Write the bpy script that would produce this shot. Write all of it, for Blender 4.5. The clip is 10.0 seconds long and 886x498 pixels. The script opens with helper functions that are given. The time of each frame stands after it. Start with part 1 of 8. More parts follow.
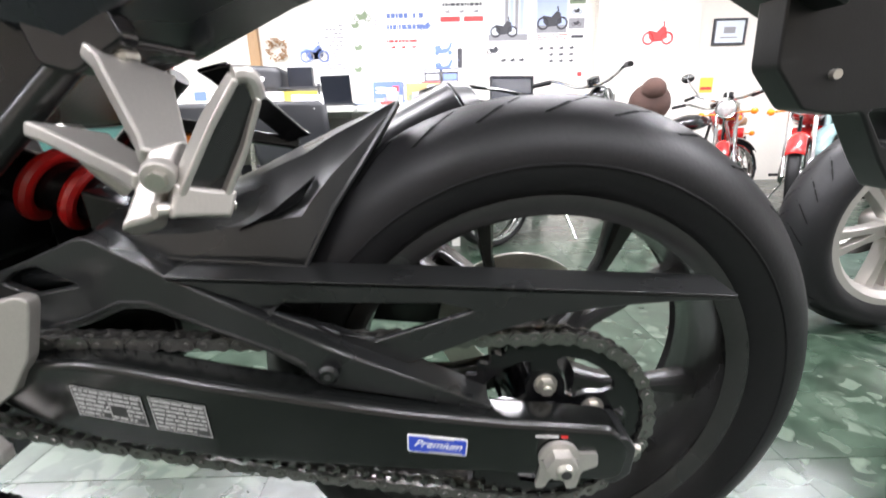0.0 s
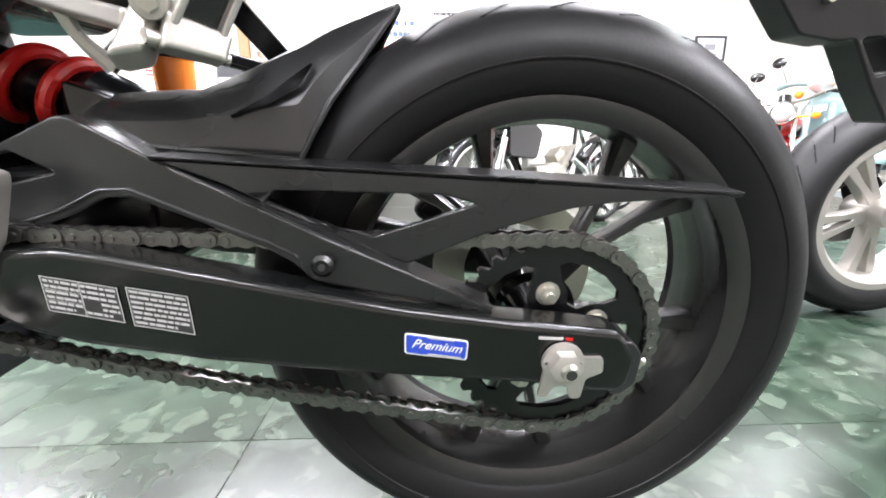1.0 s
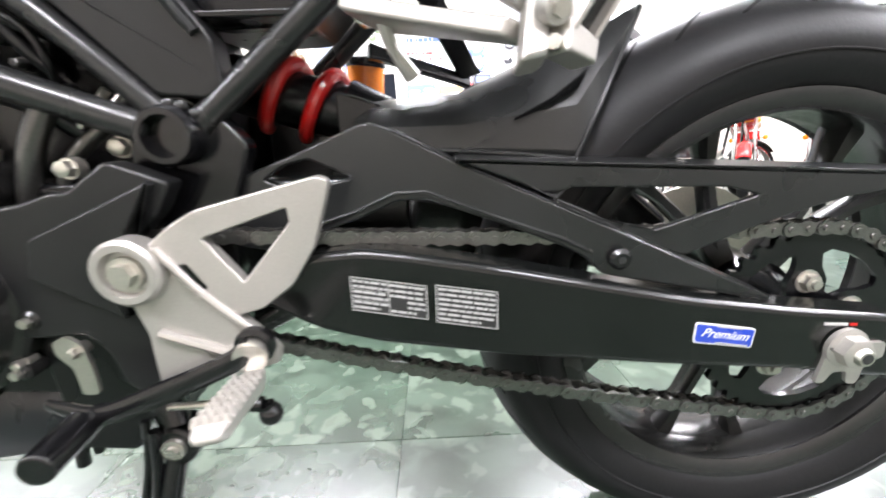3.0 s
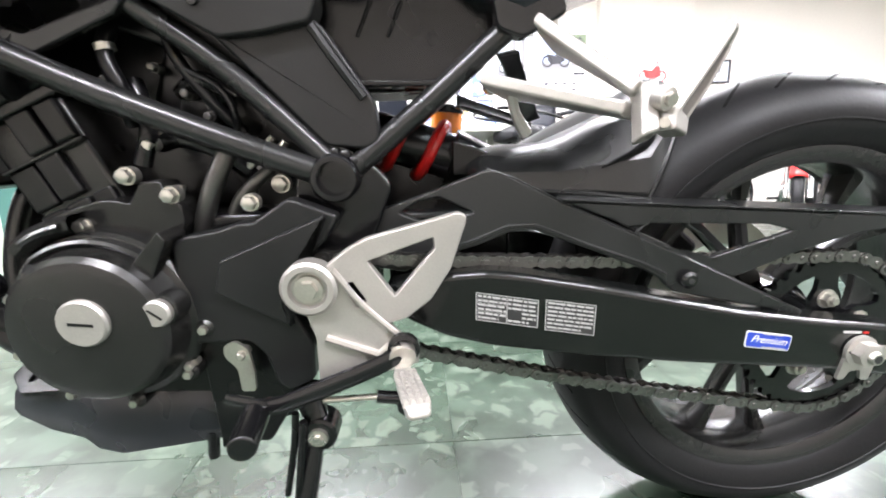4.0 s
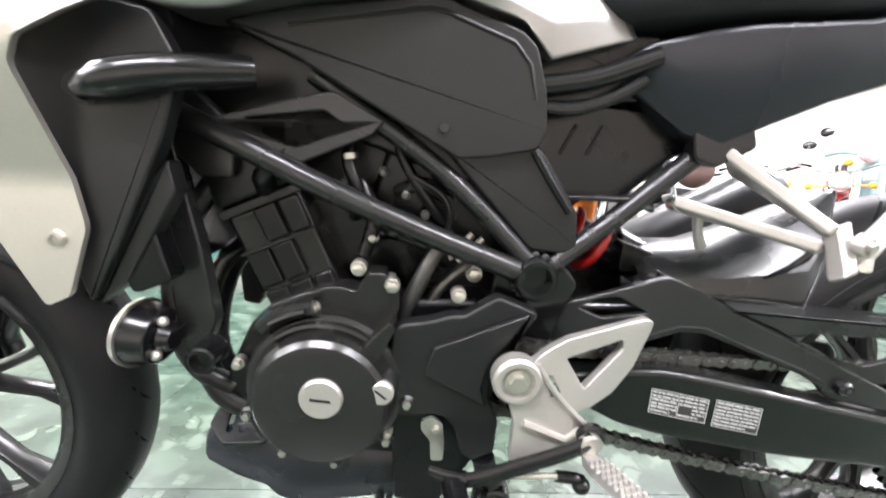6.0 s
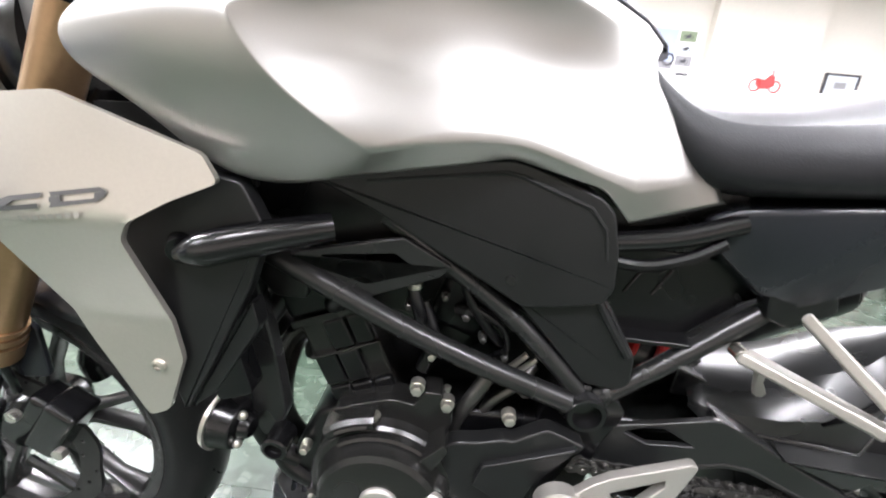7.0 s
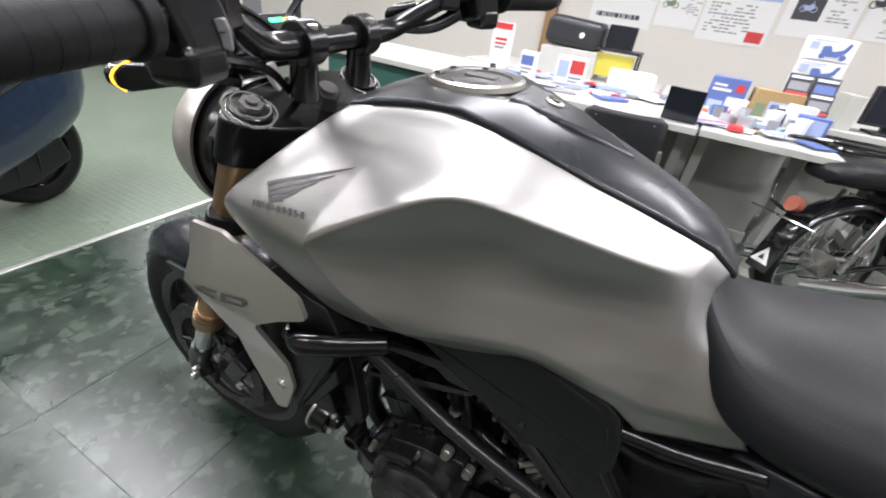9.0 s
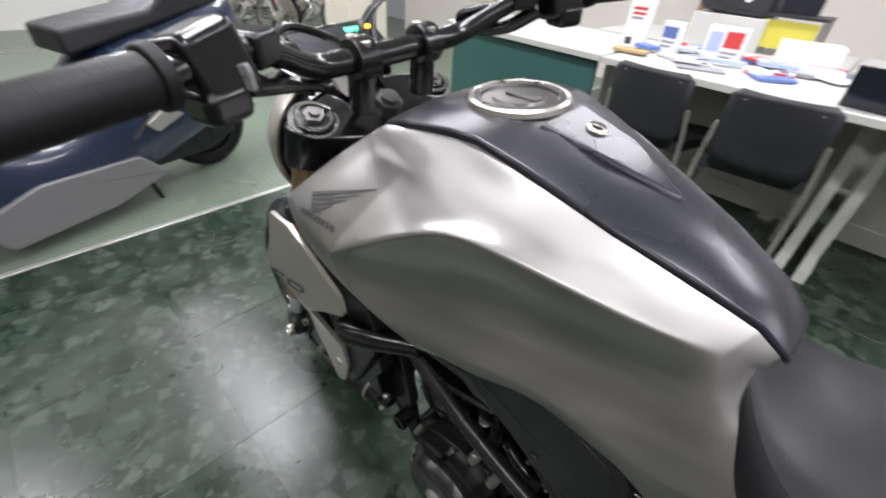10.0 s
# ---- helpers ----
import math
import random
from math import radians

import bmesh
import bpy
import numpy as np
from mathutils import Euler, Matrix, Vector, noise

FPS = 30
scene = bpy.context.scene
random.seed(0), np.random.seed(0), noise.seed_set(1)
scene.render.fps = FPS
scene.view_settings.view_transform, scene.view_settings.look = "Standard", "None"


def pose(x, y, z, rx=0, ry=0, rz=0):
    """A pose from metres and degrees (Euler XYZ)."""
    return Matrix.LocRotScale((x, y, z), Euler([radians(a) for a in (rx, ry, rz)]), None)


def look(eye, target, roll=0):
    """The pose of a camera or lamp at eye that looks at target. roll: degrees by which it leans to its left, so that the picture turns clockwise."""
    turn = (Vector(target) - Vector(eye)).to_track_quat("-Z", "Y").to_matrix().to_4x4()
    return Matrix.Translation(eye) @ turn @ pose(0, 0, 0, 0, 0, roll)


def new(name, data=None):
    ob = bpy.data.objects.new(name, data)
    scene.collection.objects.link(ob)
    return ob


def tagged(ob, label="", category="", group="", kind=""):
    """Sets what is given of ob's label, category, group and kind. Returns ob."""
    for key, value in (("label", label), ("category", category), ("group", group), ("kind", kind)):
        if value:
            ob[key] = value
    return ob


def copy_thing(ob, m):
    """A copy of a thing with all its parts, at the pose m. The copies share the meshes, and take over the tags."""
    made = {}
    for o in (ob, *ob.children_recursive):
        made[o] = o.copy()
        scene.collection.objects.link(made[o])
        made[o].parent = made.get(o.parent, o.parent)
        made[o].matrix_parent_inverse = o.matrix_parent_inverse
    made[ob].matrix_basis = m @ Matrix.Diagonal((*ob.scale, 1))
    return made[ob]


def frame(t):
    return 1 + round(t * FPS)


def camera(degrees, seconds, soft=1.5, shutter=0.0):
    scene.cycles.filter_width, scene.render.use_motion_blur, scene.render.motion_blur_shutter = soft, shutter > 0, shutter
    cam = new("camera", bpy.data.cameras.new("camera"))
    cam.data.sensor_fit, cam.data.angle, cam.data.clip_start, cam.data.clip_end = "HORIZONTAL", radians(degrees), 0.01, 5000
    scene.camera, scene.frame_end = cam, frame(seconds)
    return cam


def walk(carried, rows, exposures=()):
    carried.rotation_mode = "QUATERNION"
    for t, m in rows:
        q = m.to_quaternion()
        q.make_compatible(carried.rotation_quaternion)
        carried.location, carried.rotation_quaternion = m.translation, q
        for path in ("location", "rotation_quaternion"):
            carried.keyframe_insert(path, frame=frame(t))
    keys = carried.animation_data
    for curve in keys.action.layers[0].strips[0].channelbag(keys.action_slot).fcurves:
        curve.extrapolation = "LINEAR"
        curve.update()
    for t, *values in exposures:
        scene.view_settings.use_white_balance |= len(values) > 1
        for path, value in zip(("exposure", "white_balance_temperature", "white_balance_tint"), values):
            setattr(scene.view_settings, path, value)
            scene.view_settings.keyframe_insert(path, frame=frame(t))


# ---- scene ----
cam = camera(93.7, 10.0, soft=1.8, shutter=0.4)
PATH = [
    (0, (-0.098, -0.47, 0.575), (-0.081, 1.459, 0.047), -1.4),
    (0.5, (-0.107, -0.488, 0.511), (-0.062, 1.449, 0.012), -0.4),
    (1, (-0.112, -0.481, 0.474), (-0.028, 1.463, 0.015), -0.1),
    (1.5, (-0.144, -0.469, 0.447), (-0.057, 1.476, -0.007), -0.4),
    (2, (-0.203, -0.452, 0.439), (-0.122, 1.495, -0.014), -0.6),
    (2.5, (-0.256, -0.454, 0.465), (-0.22, 1.494, 0.014), -1.6),
    (3, (-0.34, -0.485, 0.474), (-0.302, 1.465, 0.032), -2.2),
    (3.2, (-0.376, -0.503, 0.476), (-0.328, 1.446, 0.034), -2.2),
    (4.3, (-0.498, -0.57, 0.514), (-0.345, 1.396, 0.177), -0.4),
    (4.5, (-0.523, -0.575, 0.521), (-0.36, 1.392, 0.197), 0.1),
    (5, (-0.579, -0.58, 0.528), (-0.456, 1.389, 0.203), 0.9),
    (5.2, (-0.601, -0.582, 0.524), (-0.483, 1.389, 0.204), 1.2),
    (6.5, (-0.691, -0.581, 0.69), (-0.659, 1.391, 0.361), 4.0),
    (7, (-0.707, -0.553, 0.791), (-0.783, 1.364, 0.224), 5.6),
    (7.5, (-0.711, -0.521, 0.885), (-0.887, 1.32, 0.122), 8.7),
    (8, (-0.68, -0.528, 0.95), (-0.957, 1.274, 0.128), 10.4),
    (8.5, (-0.659, -0.532, 0.989), (-1.123, 1.189, 0.083), 11.1),
    (9, (-0.631, -0.494, 1.059), (-1.335, 1.069, 0.03), 8.2),
    (9.5, (-0.592, -0.44, 1.078), (-1.387, 1.003, -0.058), 7.8),
    (10, (-0.573, -0.417, 1.109), (-1.674, 0.758, -0.077), 4.0),
]
EXPOSURES = [(0.0, 1.12), (1.0, 1.62), (2.0, 1.74), (3.0, 1.80), (5.0, 1.78), (6.5, 2.0), (7.0, 1.45), (7.5, 0.9), (8.0, 0.5), (9.0, -0.15), (10.0, -0.25)]
walk(cam, [(t, look(eye, target, roll)) for t, eye, target, roll in PATH], EXPOSURES)

from mathutils.bvhtree import BVHTree

# ---------- world, exposure ----------
world = bpy.data.worlds.new("showroom_world")
scene.world = world
world.use_nodes = True
world.node_tree.nodes["Background"].inputs[0].default_value = (0.9, 0.95, 1.0, 1)
world.node_tree.nodes["Background"].inputs[1].default_value = 0.25

# ---------- building helpers ----------


def smooth_mesh(me, angle=32):
    me.polygons.foreach_set("use_smooth", [True] * len(me.polygons))
    me.set_sharp_from_angle(angle=radians(angle))


FLAT = {}


def part(name, bm, material, parent, label="", bevel=0.0, segs=2, subsurf=0, angle=32):
    """Links a bmesh as one mesh object under a thing or under a part."""
    bmesh.ops.recalc_face_normals(bm, faces=bm.faces)
    corner = FLAT.pop(id(bm), None)
    me = bpy.data.meshes.new(name)
    bm.to_mesh(me)
    bm.free()
    smooth_mesh(me, angle)
    me.materials.append(material)
    ob = new(name, me)
    if parent is not None:
        ob.parent = parent
    if bevel:
        mod = ob.modifiers.new("bevel", "BEVEL")
        mod.width, mod.segments, mod.limit_method, mod.angle_limit = bevel, segs, "ANGLE", radians(40)
        mod.harden_normals = True
        if corner:
            mod.width, mod.use_clamp_overlap = min(bevel, corner * 0.6), False
    if subsurf:
        mod = ob.modifiers.new("subsurf", "SUBSURF")
        mod.levels = mod.render_levels = subsurf
    if label:
        tagged(ob, label)
    return ob


def thing(name, m, label, category, group="", kind=""):
    ob = new(name)
    ob.empty_display_size = 0.05
    ob.matrix_basis = m
    return tagged(ob, label, category, group, kind)


def round_poly(pts, r, n=4):
    """Rounds the corners of a closed outline."""
    out = []
    k = len(pts)
    for i in range(k):
        a, b, c = Vector(pts[i - 1]), Vector(pts[i]), Vector(pts[(i + 1) % k])
        u, v = a - b, c - b
        d = min(r, u.length * 0.45, v.length * 0.45)
        p, q = b + u.normalized() * d, b + v.normalized() * d
        for j in range(n + 1):
            s = j / n
            out.append(tuple((p * (1 - s) + b * s) * (1 - s) + (b * (1 - s) + q * s) * s))
    return out


def prism(bm, outline, y0, y1, holes=(), r=0.0):
    """A plate in the x-z plane, between y0 and y1, with holes."""
    loops = [round_poly(outline, r) if r else outline] + [round_poly(h, r * 0.7) if r else h for h in holes]
    verts, edges = [], []
    for loop in loops:
        vs = [bm.verts.new((p[0], y0, p[1])) for p in loop]
        edges += [bm.edges.new((vs[i], vs[(i + 1) % len(vs)])) for i in range(len(vs))]
        verts += vs
    got = bmesh.ops.triangle_fill(bm, edges=edges, use_beauty=True)
    faces = [g for g in got["geom"] if isinstance(g, bmesh.types.BMFace)]
    ext = bmesh.ops.extrude_face_region(bm, geom=faces)
    bmesh.ops.translate(bm, verts=[g for g in ext["geom"] if isinstance(g, bmesh.types.BMVert)], vec=(0, y1 - y0, 0))
    bmesh.ops.dissolve_limit(bm, angle_limit=0.002, verts=bm.verts, edges=bm.edges)
    if r:
        FLAT[id(bm)] = r
    return bm


def shear_y(bm, fn):
    """Moves every vertex sideways by fn(x, z)."""
    for v in bm.verts:
        v.co.y += fn(v.co.x, v.co.z)
    return bm


def catmull(pts, n):
    pts = [Vector(p) for p in pts]
    if len(pts) < 3 or n < 2:
        return pts
    ext = [pts[0] * 2 - pts[1]] + pts + [pts[-1] * 2 - pts[-2]]
    out = []
    for i in range(1, len(ext) - 2):
        p0, p1, p2, p3 = ext[i - 1:i + 3]
        for j in range(n):
            t = j / n
            out.append(0.5 * (2 * p1 + (p2 - p0) * t + (2 * p0 - 5 * p1 + 4 * p2 - p3) * t * t + (3 * p1 - p0 - 3 * p2 + p3) * t ** 3))
    return out + [pts[-1]]


def tube(bm, pts, r, n=12, curve=6, flat=1.0):
    """A round bar along points; r may be a list, flat squeezes it sideways."""
    path = catmull(pts, curve)
    rs = r if isinstance(r, (list, tuple)) else [r, r]
    rings, normal = [], None
    for i, p in enumerate(path):
        d = (path[min(i + 1, len(path) - 1)] - path[max(i - 1, 0)]).normalized()
        if normal is None:
            normal = d.orthogonal().normalized() if abs(d.y) > 0.9 else d.cross(Vector((0, 1, 0))).normalized()
        normal = (normal - d * normal.dot(d)).normalized()
        side = d.cross(normal)
        s = i / max(1, len(path) - 1) * (len(rs) - 1)
        k = min(int(s), len(rs) - 2)
        rr = rs[k] + (rs[k + 1] - rs[k]) * (s - k)
        rings.append([bm.verts.new(p + (normal * math.cos(a) + side * math.sin(a) * flat) * rr) for a in [2 * math.pi * j / n for j in range(n)]])
    for a, b in zip(rings, rings[1:]):
        for j in range(n):
            bm.faces.new((a[j], a[(j + 1) % n], b[(j + 1) % n], b[j]))
    bm.faces.new(rings[0])
    bm.faces.new(list(reversed(rings[-1])))
    return bm


def lathe(bm, prof, cx=0.0, cz=0.0, n=48, closed=False, a0=0.0, a1=360.0):
    """Turns a profile of (y, radius) round the axle at (cx, cz)."""
    full = abs(a1 - a0) > 359.9
    steps = n if full else n + 1
    rings = []
    for i in range(steps):
        a = radians(a0 + (a1 - a0) * i / n)
        rings.append([bm.verts.new((cx + r * math.cos(a), y, cz + r * math.sin(a))) for y, r in prof])
    m = len(prof)
    for i in range(n):
        a, b = rings[i], rings[(i + 1) % steps]
        for j in range(m if closed else m - 1):
            k = (j + 1) % m
            bm.faces.new((a[j], a[k], b[k], b[j]))
    if not closed and full:
        for j in (0, m - 1):
            if prof[j][1] > 1e-4:
                bm.faces.new([ring[j] for ring in rings])
    bmesh.ops.remove_doubles(bm, verts=bm.verts, dist=1e-6)
    return bm


def rod(bm, p, q, r, r2=None, n=16):
    p, q = Vector(p), Vector(q)
    d = q - p
    m = Matrix.Translation((p + q) / 2) @ d.to_track_quat("Z", "Y").to_matrix().to_4x4()
    bmesh.ops.create_cone(bm, cap_ends=True, segments=n, radius1=r, radius2=r if r2 is None else r2, depth=d.length, matrix=m)
    return bm


def box(bm, c, s, rot=(0, 0, 0)):
    m = Matrix.Translation(c) @ Euler([radians(a) for a in rot]).to_matrix().to_4x4() @ Matrix.Diagonal((*s, 1))
    bmesh.ops.create_cube(bm, size=1, matrix=m)
    return bm


def ball(bm, c, r, s=(1, 1, 1), u=16, v=10):
    bmesh.ops.create_uvsphere(bm, u_segments=u, v_segments=v, radius=r, matrix=Matrix.Translation(c) @ Matrix.Diagonal((*s, 1)))
    return bm


def loft(bm, rings, closed=True, cap=True):
    rows = [[bm.verts.new(p) for p in ring] for ring in rings]
    m = len(rows[0])
    for a, b in zip(rows, rows[1:]):
        for j in range(m if closed else m - 1):
            k = (j + 1) % m
            bm.faces.new((a[j], a[k], b[k], b[j]))
    if cap:
        bm.faces.new(rows[0])
        bm.faces.new(list(reversed(rows[-1])))
    return bm


def B():
    return bmesh.new()


# ---------- materials ----------
def paint(name, color, rough=0.5, metal=0.0, scale=60.0, vary=0.12, bump=0.02, stretch=(1, 1, 1), coat=0.0, dirt=0.0, spec=0.5):
    """A surface with grain and blotches at two scales."""
    m = bpy.data.materials.new(name)
    m.use_nodes = True
    nt = m.node_tree
    b = nt.nodes["Principled BSDF"]
    co = nt.nodes.new("ShaderNodeTexCoord")
    mp = nt.nodes.new("ShaderNodeMapping")
    mp.inputs["Scale"].default_value = stretch
    nt.links.new(co.outputs["Object"], mp.inputs["Vector"])
    fine, wide = nt.nodes.new("ShaderNodeTexNoise"), nt.nodes.new("ShaderNodeTexNoise")
    fine.inputs["Scale"].default_value, fine.inputs["Detail"].default_value = scale * 6, 4
    wide.inputs["Scale"].default_value, wide.inputs["Detail"].default_value = scale * 0.15, 3
    for t in (fine, wide):
        nt.links.new(mp.outputs[0], t.inputs["Vector"])
    add = nt.nodes.new("ShaderNodeMath")
    add.operation = "ADD"
    nt.links.new(fine.outputs[0], add.inputs[0])
    nt.links.new(wide.outputs[0], add.inputs[1])
    ramp = nt.nodes.new("ShaderNodeMapRange")
    ramp.inputs["From Min"].default_value, ramp.inputs["From Max"].default_value = 0.6, 1.4
    ramp.inputs["To Min"].default_value, ramp.inputs["To Max"].default_value = 1 - vary, 1 + vary
    nt.links.new(add.outputs[0], ramp.inputs["Value"])
    mul = nt.nodes.new("ShaderNodeVectorMath")
    mul.operation = "SCALE"
    mul.inputs[0].default_value = color
    nt.links.new(ramp.outputs[0], mul.inputs["Scale"])
    nt.links.new(mul.outputs[0], b.inputs["Base Color"])
    rr = nt.nodes.new("ShaderNodeMapRange")
    rr.inputs["From Min"].default_value, rr.inputs["From Max"].default_value = 0.3, 0.7
    rr.inputs["To Min"].default_value, rr.inputs["To Max"].default_value = max(0.02, rough * 0.85), min(1, rough * 1.15)
    nt.links.new(wide.outputs[0], rr.inputs["Value"])
    nt.links.new(rr.outputs[0], b.inputs["Roughness"])
    b.inputs["Metallic"].default_value = metal
    b.inputs["Coat Weight"].default_value = coat
    b.inputs["Coat Roughness"].default_value = 0.08
    b.inputs["Specular IOR Level"].default_value = spec
    if bump:
        bp = nt.nodes.new("ShaderNodeBump")
        bp.inputs["Strength"].default_value, bp.inputs["Distance"].default_value = bump * 5, 0.001
        nt.links.new(fine.outputs[0], bp.inputs["Height"])
        nt.links.new(bp.outputs[0], b.inputs["Normal"])
    return m


def glowing(name, color, strength):
    m = bpy.data.materials.new(name)
    m.use_nodes = True
    b = m.node_tree.nodes["Principled BSDF"]
    b.inputs["Base Color"].default_value = (*color, 1)
    b.inputs["Emission Color"].default_value = (*color, 1)
    b.inputs["Emission Strength"].default_value = strength
    return m


def tile_material():
    """Polished green terrazzo tile with pale chips, shifted from tile to tile."""
    m = bpy.data.materials.new("green_stone_tile")
    m.use_nodes = True
    nt = m.node_tree
    b = nt.nodes["Principled BSDF"]

    def node(kind, **inputs):
        n = nt.nodes.new(kind)
        for k, v in inputs.items():
            n.inputs[k].default_value = v
        return n

    co, info = node("ShaderNodeTexCoord"), node("ShaderNodeObjectInfo")
    mul = node("ShaderNodeMath")
    mul.operation, mul.inputs[1].default_value = "MULTIPLY", 40.0
    nt.links.new(info.outputs["Random"], mul.inputs[0])
    add = node("ShaderNodeVectorMath")
    nt.links.new(co.outputs["Object"], add.inputs[0])
    nt.links.new(mul.outputs[0], add.inputs[1])
    warp = node("ShaderNodeTexNoise", Scale=22.0, Detail=2)
    nt.links.new(add.outputs[0], warp.inputs["Vector"])
    wadd = node("ShaderNodeVectorMath")
    wadd.operation = "MULTIPLY_ADD"
    wadd.inputs[1].default_value = (0.045, 0.045, 0.045)
    nt.links.new(warp.outputs["Color"], wadd.inputs[0])
    nt.links.new(add.outputs[0], wadd.inputs[2])
    big = node("ShaderNodeTexNoise", Scale=3.5, Detail=4)
    nt.links.new(add.outputs[0], big.inputs["Vector"])
    cloud = node("ShaderNodeTexNoise", Scale=14.0, Detail=6)
    nt.links.new(add.outputs[0], cloud.inputs["Vector"])
    ground = nt.nodes.new("ShaderNodeValToRGB")
    g = ground.color_ramp.elements
    g[0].position, g[0].color = 0.35, (0.009, 0.018, 0.011, 1)
    g[1].position, g[1].color = 0.70, (0.027, 0.045, 0.030, 1)
    nt.links.new(cloud.outputs[0], ground.inputs[0])
    last = ground.outputs[0]
    for scale, lo, col in ((13.0, 0.62, (0.030, 0.048, 0.033, 1)), (22.0, 0.76, (0.058, 0.078, 0.058, 1)), (46.0, 0.86, (0.050, 0.068, 0.050, 1))):
        vor = node("ShaderNodeTexVoronoi", Scale=scale)
        nt.links.new(wadd.outputs[0], vor.inputs["Vector"])
        sep = nt.nodes.new("ShaderNodeSeparateColor")
        nt.links.new(vor.outputs["Color"], sep.inputs[0])
        chip = node("ShaderNodeMapRange")
        chip.inputs["From Min"].default_value, chip.inputs["From Max"].default_value = lo, lo + 0.10
        nt.links.new(sep.outputs[0], chip.inputs["Value"])
        edge = node("ShaderNodeTexVoronoi", Scale=scale)
        edge.feature = "DISTANCE_TO_EDGE"
        nt.links.new(wadd.outputs[0], edge.inputs["Vector"])
        er = node("ShaderNodeMapRange")
        er.inputs["From Min"].default_value, er.inputs["From Max"].default_value = 0.0, 0.16
        nt.links.new(edge.outputs["Distance"], er.inputs["Value"])
        both = nt.nodes.new("ShaderNodeMath")
        both.operation = "MULTIPLY"
        nt.links.new(chip.outputs[0], both.inputs[0])
        nt.links.new(er.outputs[0], both.inputs[1])
        mm = nt.nodes.new("ShaderNodeMix")
        mm.data_type = "RGBA"
        nt.links.new(both.outputs[0], mm.inputs[0])
        nt.links.new(last, mm.inputs[6])
        mm.inputs[7].default_value = col
        last = mm.outputs[2]
    nt.links.new(last, b.inputs["Base Color"])
    rr = node("ShaderNodeMapRange")
    rr.inputs["To Min"].default_value, rr.inputs["To Max"].default_value = 0.16, 0.40
    nt.links.new(big.outputs[0], rr.inputs["Value"])
    nt.links.new(rr.outputs[0], b.inputs["Roughness"])
    b.inputs["Specular IOR Level"].default_value = 0.58
    bp = node("ShaderNodeBump", Strength=0.06, Distance=0.004)
    nt.links.new(big.outputs[0], bp.inputs["Height"])
    nt.links.new(bp.outputs[0], b.inputs["Normal"])
    return m


RUBBER = paint("tyre_rubber", (0.0075, 0.0075, 0.0080), 0.46, scale=40, vary=0.25, bump=0.04, spec=0.24)
# darker than the rubber, to paint the shade inside the tread
GROOVE_SHADE = paint("tyre_groove_shade", (0.003, 0.003, 0.003), 0.9, spec=0.1)
BLACK = paint("satin_black_paint", (0.0045, 0.0045, 0.005), 0.19, scale=30, vary=0.2, bump=0.008, spec=0.5)
GUARD = paint("black_guard_plastic", (0.0120, 0.0126, 0.0126), 0.30, scale=70, vary=0.18, bump=0.02, spec=0.55)
SWING = paint("swingarm_black", (0.005, 0.0055, 0.0053), 0.20, scale=40, vary=0.15, bump=0.008, spec=0.5)
FRAME = paint("frame_dark_grey", (0.013, 0.0132, 0.0132), 0.27, metal=0.1, scale=50, vary=0.15, bump=0.01, spec=0.55)
ENGINE = paint("engine_dark_metal", (0.014, 0.0138, 0.0132), 0.24, metal=0.25, scale=60, vary=0.2, bump=0.03, spec=0.6)
ENGDARK = paint("engine_black", (0.0035, 0.0035, 0.004), 0.28, scale=40, vary=0.2, bump=0.02, spec=0.4)
PANEL = paint("side_panel_black", (0.0075, 0.0077, 0.008), 0.36, scale=80, vary=0.12, bump=0.03, spec=0.42)
SEAT = paint("seat_vinyl", (0.0105, 0.011, 0.0128), 0.42, scale=110, vary=0.12, bump=0.06, spec=0.30)
ALLOY = paint("cast_alloy_silver", (0.44, 0.42, 0.39), 0.36, metal=0.65, scale=90, vary=0.08, bump=0.03)
STEEL = paint("zinc_steel", (0.55, 0.53, 0.48), 0.3, metal=0.9, scale=60, vary=0.12, bump=0.02)
CHROME = paint("bright_chrome", (0.75, 0.75, 0.76), 0.08, metal=1.0, scale=20, vary=0.05, bump=0)
CHAIN = paint("chain_steel", (0.19, 0.187, 0.178), 0.27, metal=0.9, scale=80, vary=0.3, bump=0.01)
TANK = paint("brushed_silver_tank", (0.415, 0.404, 0.388), 0.39, metal=0.97, scale=40, vary=0.03, bump=0.0, stretch=(1, 6, 8))
SHROUD = paint("champagne_silver_shroud", (0.54, 0.51, 0.465), 0.32, metal=0.8, scale=50, vary=0.04, bump=0.006)
GOLD = paint("bronze_fork_tube", (0.36, 0.23, 0.13), 0.3, metal=0.8, scale=30, vary=0.08, bump=0.008)
RED = paint("red_spring_paint", (0.42, 0.010, 0.009), 0.3, scale=40, vary=0.1, bump=0.01, coat=0.3)
ORANGE = paint("brake_fluid_amber", (0.80, 0.22, 0.02), 0.25, scale=20, vary=0.1, bump=0)
WHITE = paint("label_white", (0.8, 0.8, 0.78), 0.5, vary=0.05, bump=0)
LABEL = paint("label_black", (0.02, 0.02, 0.02), 0.45, vary=0.1, bump=0)
LABELGREY = paint("label_print_grey", (0.42, 0.42, 0.41), 0.5, vary=0.05, bump=0)
BLUE = paint("sticker_blue", (0.025, 0.06, 0.42), 0.3, vary=0.06, bump=0)
LOGO = paint("logo_dark_grey", (0.10, 0.10, 0.10), 0.4, metal=0.4, vary=0.05, bump=0)
PALEGREY = paint("pale_grey_plastic", (0.14, 0.14, 0.14), 0.42, scale=60, vary=0.08, bump=0.01)
